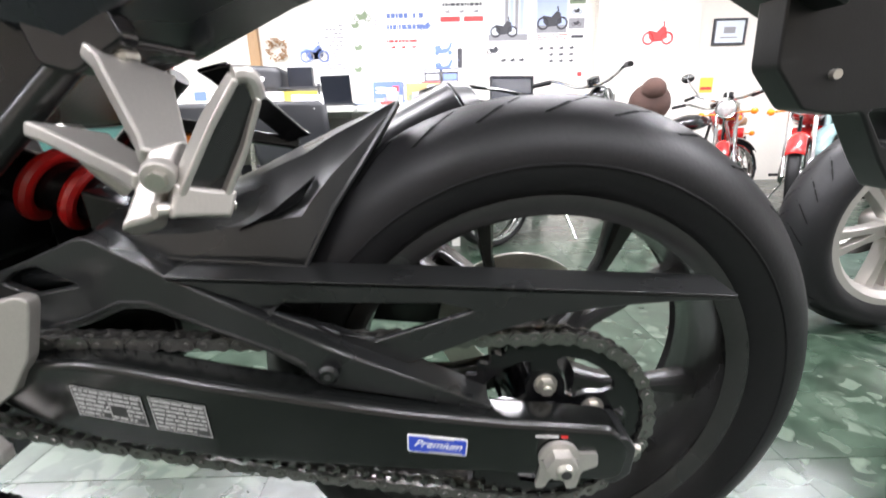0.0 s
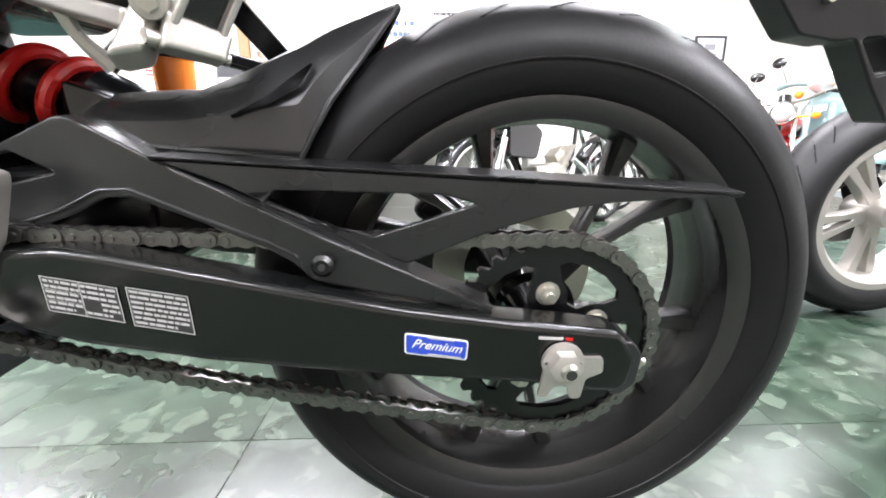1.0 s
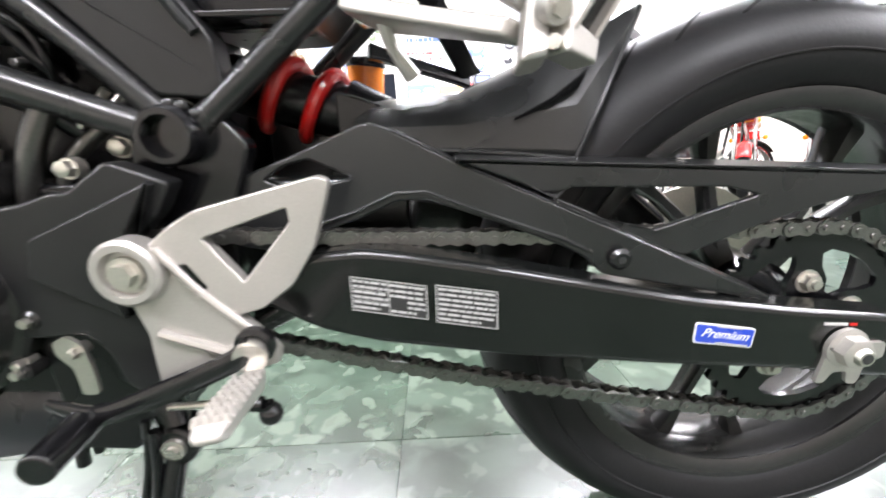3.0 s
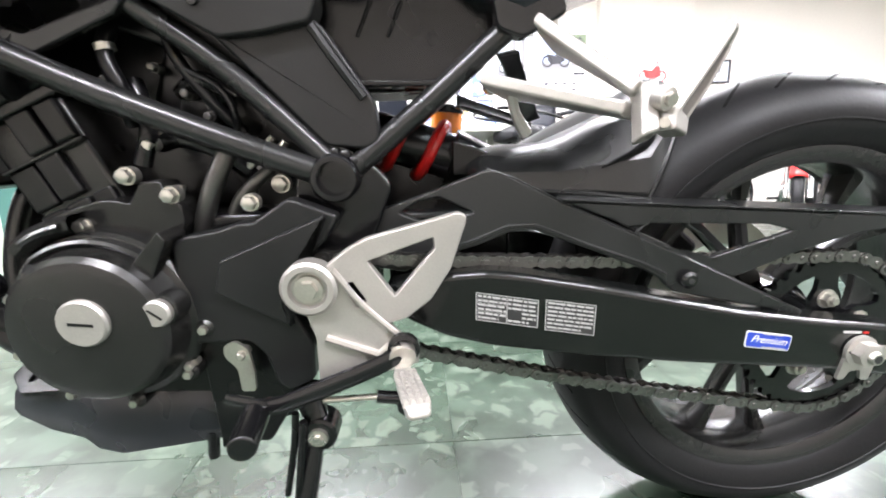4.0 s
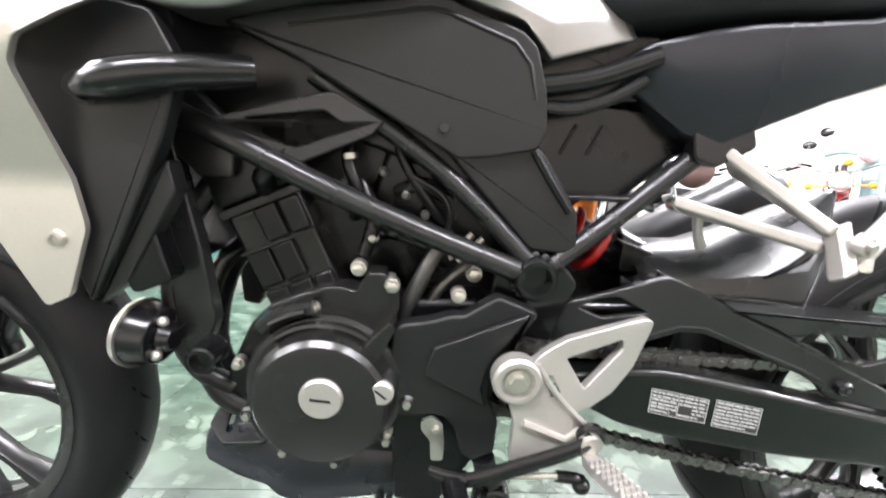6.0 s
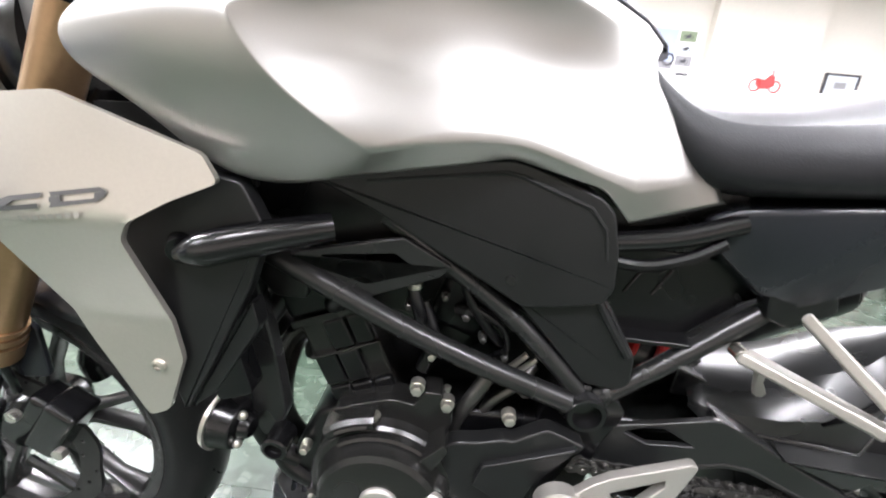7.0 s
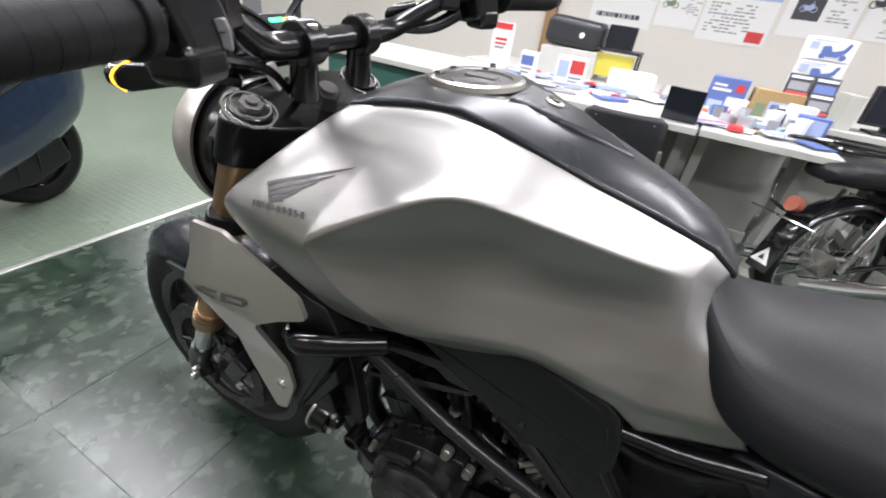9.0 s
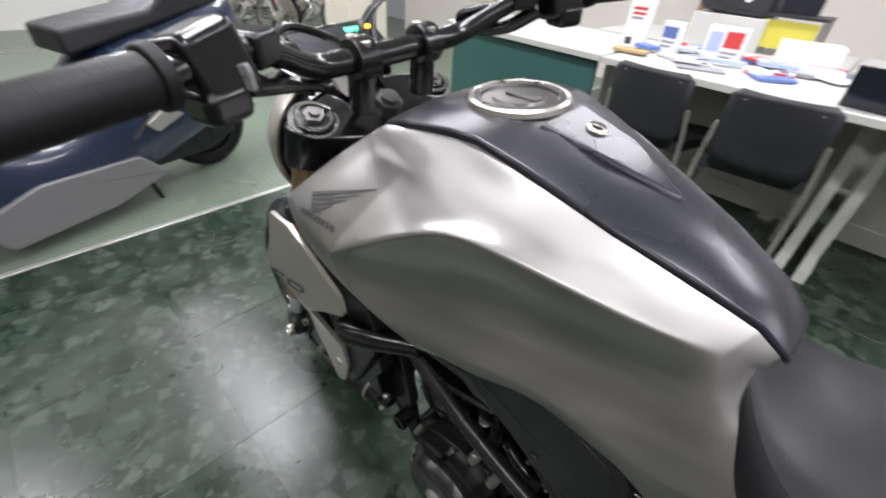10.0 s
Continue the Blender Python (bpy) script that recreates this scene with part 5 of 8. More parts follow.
# dark cover along the top of the tank
bm = B()
rows = []
for x, w, z, zc in ((-0.918, 0.070, 0.955, 0.958), (-0.902, 0.088, 0.970, 0.976), (-0.868, 0.091, 0.982, 0.987), (-0.818, 0.087, 0.989, 0.991), (-0.785, 0.083, 0.990, 0.992), (-0.745, 0.078, 0.979, 0.988), (-0.660, 0.064, 0.950, 0.960), (-0.600, 0.050, 0.930, 0.939), (-0.552, 0.036, 0.910, 0.917), (-0.526, 0.030, 0.890, 0.893)):
    rows.append([(x, -w, z - 0.008), (x, -w, z + 0.001), (x, -w * 0.62, zc - 0.001), (x, 0, zc + 0.001), (x, w * 0.62, zc - 0.001), (x, w, z + 0.001), (x, w, z - 0.008)])
cover = part("tank_top_cover", loft(bm, rows), COVER, bike, "dark satin cover on top of the tank", bevel=0.004, segs=3)


def upright(bm, prof, x, y, z, n=40, tilt=0.0):
    """Turns a profile of (radius, height) round an upright axis."""
    tmp = lathe(B(), [(h, r) for r, h in prof], 0, 0, n)
    bmesh.ops.transform(tmp, verts=tmp.verts, matrix=Matrix.Translation((x, y, z)) @ Matrix.Rotation(radians(tilt), 4, "Y") @ Matrix.Rotation(radians(90), 4, "X"))
    me = bpy.data.meshes.new("turned")
    tmp.to_mesh(me)
    tmp.free()
    bm.from_mesh(me)
    bpy.data.meshes.remove(me)
    return bm


CPX, CPY, CPZ = -0.812, 0.010, 0.9908
cap = part("filler_cap", upright(B(), [(0.0, 0.0), (0.049, 0.0), (0.050, 0.003), (0.046, 0.006), (0.038, 0.005), (0.037, 0.0025), (0.027, 0.0025), (0.025, 0.005), (0.0, 0.006)], CPX, CPY, CPZ, 48, -2), DISC, bike, "round brushed steel filler cap")
for k in range(7):
    a = 2 * math.pi * k / 7
    part("cap_bolt", upright(B(), [(0.0, 0.0), (0.004, 0.0), (0.003, 0.0012), (0.0, 0.0012)], CPX + 0.0420 * math.cos(a), CPY + 0.0420 * math.sin(a), CPZ + 0.0050, 8), ENGINE, cap)
part("cap_rim", upright(B(), [(0.0445, 0.0), (0.0508, 0.0), (0.0500, 0.0050), (0.0470, 0.0068), (0.0450, 0.0060), (0.0445, 0.0)], CPX, CPY, CPZ, 48, -2), STEEL, cap, "bright rim of the filler cap")
part("cap_key_flap", box(B(), (CPX + 0.005, CPY, CPZ + 0.0065), (0.035, 0.014, 0.003)), DISC, cap, bevel=0.002)
key = part("ignition_lock", upright(B(), [(0.0, -0.004), (0.0095, -0.004), (0.0100, 0.0015), (0.0075, 0.0030), (0.0070, 0.001), (0.0, 0.001)], -0.728, 0.014, 0.9860, 28, 14), STEEL, bike, "ignition key lock on the tank cover")
# keyhole shade as a black bar on the closed lock face
part("key_slot_shade", box(B(), (-0.728, 0.014, 0.9876), (0.010, 0.003, 0.002), (0, 14, 30)), LABEL, key)
bm = loft(B(), [[(-0.762, -0.030, 0.986), (-0.762, 0.046, 0.986), (-0.762, 0.042, 0.9935), (-0.762, -0.026, 0.9935)], [(-0.700, -0.020, 0.968), (-0.700, 0.040, 0.968), (-0.700, 0.036, 0.9790), (-0.700, -0.016, 0.9790)], [(-0.640, 0.004, 0.950), (-0.640, 0.014, 0.950), (-0.640, 0.012, 0.957), (-0.640, 0.006, 0.957)]])
part("cover_ridge", bm, COVER, cover, bevel=0.004)

# maker's wing and lettering on the tank as plain dark shapes, laid on its skin
tank_skin = BVHTree.FromObject(tank, bpy.context.evaluated_depsgraph_get())


def lay(bm, pts, lift=0.0010):
    """Lays an outline from the shoulder plane onto the skin of the tank."""
    inward = Vector((0.30, 0.72, -0.62)).normalized()
    vs = []
    for p in pts:
        hit = tank_skin.ray_cast(Vector(p) - inward * 0.2, inward)
        vs.append(bm.verts.new((hit[0] if hit[0] else Vector(p)) - inward * lift))
    bm.faces.new(vs)


EU, EV, EO = Vector((0.0725, -0.0019, 0.0113)), Vector((-0.0072, 0.0171, 0.0195)), Vector((-0.957, -0.1745, 0.8755))


def emblem_piece(bm, pts):
    lay(bm, [EO + EU * u + EV * v for u, v in pts])


bm = B()
for k in range(4):
    u0, v0, u1, v1 = 0.21 + 0.05 * k, 1.0 - 0.19 * k, 1.60 - 0.24 * k, 2.15 - 0.40 * k
    upper, lower = [], []
    for n in range(17):
        s = n / 16
        bow = 0.10 * s * (1 - s)
        upper.append((u0 + (u1 - u0) * s, v0 + 0.03 + (v1 - v0) * s - bow * 2))
        lower.append((u0 + 0.02 + (u1 - 0.05 - u0) * s, v0 - 0.12 + (v1 + 0.08 - v0) * s - bow * 3))
    for n in range(16):
        emblem_piece(bm, [upper[n], upper[n + 1], lower[n + 1], lower[n]])
emblem_piece(bm, [(0.20, 1.02), (0.235, 1.02), (0.44, 0.30), (0.36, 0.26)])
emblem_piece(bm, [(0.36, 0.42), (0.60, 0.50), (0.62, 0.42), (0.40, 0.30)])
tagged(part("tank_emblem", bm, LOGO, tank, "dark printed wing emblem"), kind="stuff")
bm = B()
for k in range(5):
    u = 0.205 * k
    emblem_piece(bm, [(u, 0.24), (u + 0.05, 0.24), (u + 0.05, 0.0), (u, 0.0)])
    emblem_piece(bm, [(u + 0.11, 0.24), (u + 0.16, 0.24), (u + 0.16, 0.0), (u + 0.11, 0.0)])
    emblem_piece(bm, [(u + 0.05, 0.125), (u + 0.11, 0.125), (u + 0.11, 0.075), (u + 0.05, 0.075)])
tagged(part("tank_lettering", bm, LOGO, tank, "dark printed bars under the wing"), kind="stuff")

# radiator shroud with its dark emblem
shp = [(-1.106, 0.797), (-1.043, 0.805), (-0.917, 0.768), (-0.902, 0.747), (-0.944, 0.728), (-0.978, 0.708), (-0.990, 0.690), (-0.969, 0.557), (-0.992, 0.492), (-1.014, 0.482), (-1.075, 0.598), (-1.118, 0.686), (-1.120, 0.716), (-1.106, 0.752)]


def bulge(x, z):
    return -0.012 - 0.030 * max(0.0, 1 - abs(z - 0.71) / 0.11) + 0.05 * max(0.0, (-1.06 - x)) * 2.0 - 0.018 * max(0, (0.60 - z) / 0.13) * 0.2


def skin(outline, fn, y0, thick, rows=28):
    """A curved panel: the outline filled with a fine grid and pushed sideways."""
    bm = B()
    prism(bm, outline, y0, y0 + thick, r=0.006)
    for n in range(rows):
        z = 0.475 + (0.81 - 0.475) * (n + 0.5) / rows
        bmesh.ops.bisect_plane(bm, geom=bm.verts[:] + bm.edges[:] + bm.faces[:], plane_co=(0, 0, z), plane_no=(0, 0, 1))
    for n in range(19):
        x = -1.115 + 0.012 * n
        bmesh.ops.bisect_plane(bm, geom=bm.verts[:] + bm.edges[:] + bm.faces[:], plane_co=(x, 0, 0), plane_no=(1, 0, 0))
    return shear_y(bm, fn)


shroud = part("radiator_shroud", skin(shp, bulge, -0.146, 0.006), SHROUD, bike, "champagne silver radiator shroud", angle=50)
part("shroud_far_side", shear_y(prism(B(), shp, 0.140, 0.146, r=0.006), lambda x, z: -bulge(x, z)), SHROUD, shroud)


# added panel, darkens the open gap between shroud and tank
part("shroud_gap_fill", prism(B(), [(-1.040, 0.796), (-0.960, 0.800), (-0.905, 0.775), (-0.895, 0.735), (-0.950, 0.700)], -0.128, -0.122, r=0.004), PANEL, shroud, "added black panel closing the dark gap behind the shroud")


def shroud_bar(bm, pts):
    vs = []
    for x, z in pts:
        z = 0.7205 + (z - 0.7285) * 0.8 + (x + 1.044) * 0.17
        vs.append(bm.verts.new((x, -0.1466 + bulge(x, z) - 0.0008, z)))
    bm.faces.new(vs)


bm = B()
for pts in ([(-1.094, 0.7285), (-1.076, 0.7350), (-1.046, 0.7360), (-1.048, 0.7310), (-1.072, 0.7300), (-1.080, 0.7250)], [(-1.094, 0.7285), (-1.080, 0.7250), (-1.050, 0.7255), (-1.049, 0.7205), (-1.092, 0.7200)],
            [(-1.040, 0.7360), (-0.998, 0.7370), (-0.992, 0.7325), (-1.038, 0.7315)], [(-1.040, 0.7205), (-1.000, 0.7225), (-0.996, 0.7265), (-1.038, 0.7255)], [(-1.040, 0.7315), (-1.030, 0.7315), (-1.030, 0.7255), (-1.040, 0.7255)], [(-1.002, 0.7320), (-0.992, 0.7325), (-0.994, 0.7265), (-1.002, 0.7262)]):
    shroud_bar(bm, pts)
part("shroud_emblem", bm, LOGO, shroud, "dark grey printed emblem")
bm = B()
for k in range(8):
    x = -1.072 + 0.0075 * k
    shroud_bar(bm, [(x, 0.7140), (x + 0.005, 0.7142), (x + 0.005, 0.7085), (x, 0.7083)])
part("shroud_print", bm, ALLOY, shroud)
part("shroud_screw", lathe(B(), [(-0.155, 0.0), (-0.155, 0.0085), (-0.163, 0.007), (-0.164, 0.004), (-0.161, 0.0035), (-0.161, 0.0)], -0.995, 0.547, 20), STEEL, shroud)
inner = [(-1.032, 0.700), (-0.995, 0.758), (-0.900, 0.742), (-0.880, 0.700), (-0.900, 0.640), (-0.950, 0.540), (-0.985, 0.480), (-1.005, 0.560)]
part("shroud_inner", prism(B(), inner, -0.148, -0.128, r=0.006), PANEL, shroud, "matt black inner shroud", bevel=0.003)
part("shroud_lower_duct", prism(B(), [(-0.985, 0.475), (-0.968, 0.545), (-0.905, 0.620), (-0.900, 0.590), (-0.955, 0.500)], -0.138, -0.115, r=0.004), PANEL, shroud, bevel=0.003)

# horn
hc = Vector((-0.968, -0.104, 0.430))
hn = Vector((-0.98, 0.16, 0.10)).normalized()
bm = rod(B(), hc + hn * 0.006, hc - hn * 0.022, 0.036, 0.030, 36)
rod(bm, hc - hn * 0.022, hc - hn * 0.036, 0.018, 0.012, 20)
horn = part("horn", bm, BLACK, bike, "round black horn with a steel rim", bevel=0.003)
part("horn_rim", rod(B(), hc + hn * 0.010, hc + hn * 0.004, 0.0375, 0.0385, 40), STEEL, horn)
u = hn.orthogonal().normalized()
for k in range(3):
    p = hc - hn * 0.022 + (Matrix.Rotation(k * 2.1, 3, hn) @ u) * 0.021
    part("horn_terminal", ball(B(), p - hn * 0.003, 0.006, (1, 1, 1), 10, 8), STEEL, horn)
part("horn_stay", tube(B(), [tuple(hc - hn * 0.030), (-0.945, -0.05, 0.45), (-0.93, -0.05, 0.50)], 0.006, 8, 3), BLACK, horn)

# fork: steering axis leans back from the axle
FTOP = Vector((-1.040, 0, 0.925))
FBOT = Vector((-1.354, 0, 0.300))
fdir = (FTOP - FBOT).normalized()


def on_fork(s, y):
    return FBOT + fdir * s + Vector((0, y, 0))


L = (FTOP - FBOT).length
fork = None
for y in (-0.098, 0.098):
    bm = rod(B(), on_fork(0.225, y), on_fork(L, y), 0.0235, n=28)
    ob = part("fork_outer_tube", bm, GOLD, bike if fork is None else fork, "bronze anodised upside-down fork tube")
    fork = fork or ob
    part("dust_seal", rod(rod(rod(B(), on_fork(0.205, y), on_fork(0.232, y), 0.0285, n=28), on_fork(0.237, y), on_fork(0.246, y), 0.0275, n=28), on_fork(0.252, y), on_fork(0.258, y), 0.0265, n=28), GOLD, fork)
    part("fork_inner_tube", rod(B(), on_fork(0.06, y), on_fork(0.215, y), 0.0205, n=24), CHROME, fork, "chromed fork slider")
    part("axle_clamp", tube(B(), [tuple(on_fork(0.100, y)), tuple(on_fork(0.03, y)), (FX, y * 1.02, FZ - 0.01)], [0.024, 0.026, 0.024], 16, 3), BLACK, fork)
part("axle_bolt", lathe(B(), [(-0.135, 0.0), (-0.135, 0.009), (-0.10, 0.010), (-0.10, 0.0)], FX, FZ, 16), STEEL, fork)
for dx, dz in ((0.014, 0.032), (0.004, 0.008)):
    part("pinch_bolt", lathe(B(), [(-0.132, 0.0), (-0.132, 0.006), (-0.12, 0.006), (-0.12, 0.0)], FX + dx, FZ + dz, 10), STEEL, fork)
for s, th, nm in ((L - 0.020, 0.066, "top_clamp"), (L - 0.17, 0.036, "lower_clamp")):
    c = on_fork(s, 0)
    q = fdir.to_track_quat("Z", "Y").to_matrix().to_4x4()
    pts = []
    for k in range(40):
        a = 2 * math.pi * k / 40
        yy = 0.135 * math.copysign(abs(math.sin(a)) ** 0.8, math.sin(a))
        xx = (0.034 + 0.016 * (1 - abs(yy) / 0.135)) * math.cos(a) + 0.012 * (1 - abs(yy) / 0.135)
        pts.append((xx, yy))
    bm = B()
    ring = []
    for h in (-th / 2, th / 2):
        ring.append([tuple(c + Vector((1, 0, 0)) * p[0] * fdir.z - Vector((0, 0, 1)) * p[0] * fdir.x + Vector((0, p[1], 0)) + fdir * h) for p in pts])
    loft(bm, ring)
    part(nm, bm, BLACK, fork, "black cast fork clamp", bevel=0.004)
for y in (-0.098, 0.098):
    part("fork_cap", rod(B(), on_fork(L, y), on_fork(L + 0.0185, y), 0.0255, 0.0245, 28), BLACK, fork, bevel=0.001)
    for r0, r1, h in ((0.0270, 0.0305, 0.0150), (0.0195, 0.0225, 0.0205)):
        bm = upright(B(), [(r0, 0.0), (r1, 0.0), (r1 - 0.0006, 0.0018), (r0 + 0.0006, 0.0018), (r0, 0.0)], 0, 0, 0, 36)
        bmesh.ops.transform(bm, verts=bm.verts, matrix=Matrix.Translation(on_fork(L + h - 0.002, y)) @ fdir.to_track_quat("Z", "Y").to_matrix().to_4x4())
        part("cap_ring", bm, CHROME, fork, "bright machined ring")
    part("cap_adjuster", rod(rod(B(), on_fork(L + 0.018, y), on_fork(L + 0.024, y), 0.0145, 0.0135, 6), on_fork(L + 0.024, y), on_fork(L + 0.028, y), 0.007, n=12), DISC, fork, bevel=0.0008)
part("steering_nut", rod(rod(B(), on_fork(L, 0) + Vector((0.022, 0, 0)), on_fork(L + 0.022, 0) + Vector((0.022, 0, 0)), 0.019, n=6), on_fork(L + 0.02, 0) + Vector((0.022, 0, 0)), on_fork(L + 0.028, 0) + Vector((0.022, 0, 0)), 0.012), DISC, fork)
part("head_tube", rod(B(), (-0.965, 0, 0.76), (-1.015, 0, 0.905), 0.034), BLACK, frame_ob)

# front wheel, disc, caliper, fender
front_tyre, front_rim = wheel("front", FX, FZ, 0, 0.055, 0.293, 0.213, bike, [(8 + 72 * k, d) for k in range(5) for d in (-14, 14)], front_prof)
tread(front_prof, 0.054, FX, FZ, 26, front_tyre)
dpts = [(FX + (0.148 + 0.003 * math.sin(10 * 2 * math.pi * k / 120)) * math.cos(2 * math.pi * k / 120), FZ + (0.148 + 0.003 * math.sin(10 * 2 * math.pi * k / 120)) * math.sin(2 * math.pi * k / 120)) for k in range(120)]
dh = [[(FX + 0.116 * math.cos(2 * math.pi * k / 48), FZ + 0.116 * math.sin(2 * math.pi * k / 48)) for k in range(48)]]
for k in range(30):
    a = 2 * math.pi * k / 30
    r = (0.122, 0.131, 0.140)[k % 3]
    dh.append([(FX + r * math.cos(a) + 0.0035 * math.cos(b), FZ + r * math.sin(a) + 0.0035 * math.sin(b)) for b in [2 * math.pi * j / 8 for j in range(8)]])
disc = part("front_brake_disc", prism(B(), dpts, -0.074, -0.069, dh), ROTOR, bike, "drilled steel brake disc")
bm = B()
for k in range(5):
    a = radians(20 + 72 * k)
    tube(bm, [(FX + 0.04 * math.cos(a), -0.066, FZ + 0.04 * math.sin(a)), (FX + 0.118 * math.cos(a + 0.25), -0.071, FZ + 0.118 * math.sin(a + 0.25))], 0.007, 8, 1)
part("disc_carrier_arm", bm, BLACK, disc)
cal = part("front_caliper", box(box(B(), (FX + 0.118, -0.082, FZ + 0.070), (0.045, 0.050, 0.09), (0, 35, 0)), (FX + 0.098, -0.075, FZ + 0.090), (0.04, 0.045, 0.05), (0, 35, 0)), BLACK, bike, "black four-piston brake caliper", bevel=0.008)
for dx, dz in ((0.092, 0.105), (0.140, 0.050)):
    part("caliper_bolt", lathe(B(), [(-0.119, 0.0), (-0.119, 0.008), (-0.110, 0.008), (-0.110, 0.0)], FX + dx, FZ + dz, 8), STEEL, cal)
part("brake_hose", tube(B(), [(FX + 0.09, -0.10, FZ + 0.13), (FX + 0.10, -0.115, FZ + 0.25), (FX + 0.16, -0.11, FZ + 0.36), (-1.09, -0.06, 0.80)], 0.005, 10, 6), BLACK, cal)
bm = B()
rows = []
for k in range(22):
    a = radians(38 + 112 * k / 21)
    t = k / 21
    w = 0.066 * (0.55 + 0.45 * math.sin(math.pi * min(1, max(0, t * 1.0 + 0.12))))
    r = 0.305 + (0.010 if 0.2 < t < 0.9 else 0.0)
    row = []
    for uu in (-1, -0.92, -0.7, -0.35, 0, 0.35, 0.7, 0.92, 1):
        drop = 0.052 * abs(uu) ** 3 * (0.6 + 0.5 * math.sin(math.pi * t))
        row.append((FX + (r - drop) * math.cos(a), uu * w, FZ + (r - drop) * math.sin(a)))
    rows.append(row)
loft(bm, rows, closed=False, cap=False)
fender = part("front_fender", bm, COVER, bike, "satin dark front mudguard", angle=60)
mod = fender.modifiers.new("thick", "SOLIDIFY")
mod.thickness, mod.offset = 0.004, 1
for y in (-0.075, 0.075):
    part("fender_stay", prism(B(), [(FX + 0.115, FZ + 0.215), (FX + 0.02, FZ + 0.262), (FX - 0.06, FZ + 0.262), (FX + 0.02, FZ + 0.20), (FX + 0.075, FZ + 0.135), (FX + 0.115, FZ + 0.14)], y - 0.004, y + 0.004, r=0.008), COVER, fender, bevel=0.002)

# headlight
hx, hz = -1.165, 0.838
bm = B()
prof = [(0.0, -0.045), (0.055, -0.045), (0.085, -0.025), (0.098, 0.000), (0.100, 0.040), (0.0, 0.040)]
lathe(bm, [(h, r) for r, h in prof], 0, 0, 48)
for v in bm.verts:
    v.co = Matrix.Translation((hx, 0, hz)) @ Matrix.Rotation(radians(-90), 4, "Z") @ v.co
lamp = part("headlight", bm, BLACK, bike, "round LED headlight in a silver rim")


def head_ring(prof2):
    bm = B()
    lathe(bm, prof2, 0, 0, 56, closed=True)
    for v in bm.verts:
        v.co = Matrix.Translation((hx, 0, hz)) @ Matrix.Rotation(radians(-90), 4, "Z") @ v.co
    return bm


part("headlight_rim", head_ring([(-0.048, 0.094), (-0.012, 0.106), (0.006, 0.106), (0.006, 0.101), (-0.012, 0.100), (-0.045, 0.088)]), SHROUD, lamp, "silver headlight rim")
part("headlight_lens", head_ring([(-0.050, 0.002), (-0.050, 0.060), (-0.044, 0.090), (-0.040, 0.090), (-0.046, 0.060), (-0.047, 0.002)]), CHROME, lamp)
for y in (-0.085, 0.085):
    part("headlight_stay", prism(B(), [(-1.085, 0.930), (-1.045, 0.925), (-1.075, 0.840), (-1.150, 0.800), (-1.165, 0.850)], y - 0.005, y + 0.005, r=0.006), PALEGREY, lamp, bevel=0.002)
meter = part("meter", box(B(), (-1.115, 0.0, 0.985), (0.022, 0.15, 0.075), (0, -58, 0)), BLACK, bike, "slim black digital meter", bevel=0.006)
part("meter_screen", box(B(), (-1.1085, 0.0, 0.9945), (0.004, 0.13, 0.055), (0, -58, 0)), COVER, meter)
part("neutral_lamp", box(B(), (-1.103, 0.018, 1.010), (0.002, 0.020, 0.005), (0, -58, 0)), glowing("green_lamp", (0.05, 1.0, 0.35), 6), meter)
part("warning_lamp", box(B(), (-1.103, 0.040, 1.010), (0.002, 0.016, 0.005), (0, -58, 0)), glowing("amber_lamp", (1.0, 0.45, 0.02), 6), meter)

# handlebar and controls
bar_pts = [(-0.870, -0.40, 1.042), (-0.900, -0.27, 1.052), (-0.940, -0.19, 1.050), (-0.985, -0.115, 1.012), (-0.992, -0.06, 1.006), (-0.992, 0.06, 1.006), (-0.985, 0.115, 1.012), (-0.940, 0.19, 1.050), (-0.900, 0.27, 1.052), (-0.870, 0.40, 1.042)]
hbar = part("handlebar", tube(B(), bar_pts, [0.011, 0.011, 0.011, 0.0135, 0.0143, 0.0135, 0.011, 0.011, 0.011], 16, 6), BLACK, bike, "tapered black handlebar")
for y in (-0.048, 0.048):
    bm = rod(B(), (-1.000, y, 0.945), (-0.995, y, 0.995), 0.017, 0.015, 20)
    rod(bm, (-0.992, y - 0.014, 1.006), (-0.992, y + 0.014, 1.006), 0.0235, n=28)
    rs = part("bar_riser", bm, BLACK, hbar, bevel=0.003)
    part("riser_bolt", rod(rod(B(), (-1.006, y, 1.020), (-1.005, y, 1.028), 0.006), (-0.980, y, 1.018), (-0.979, y, 1.026), 0.006), STEEL, hbar)
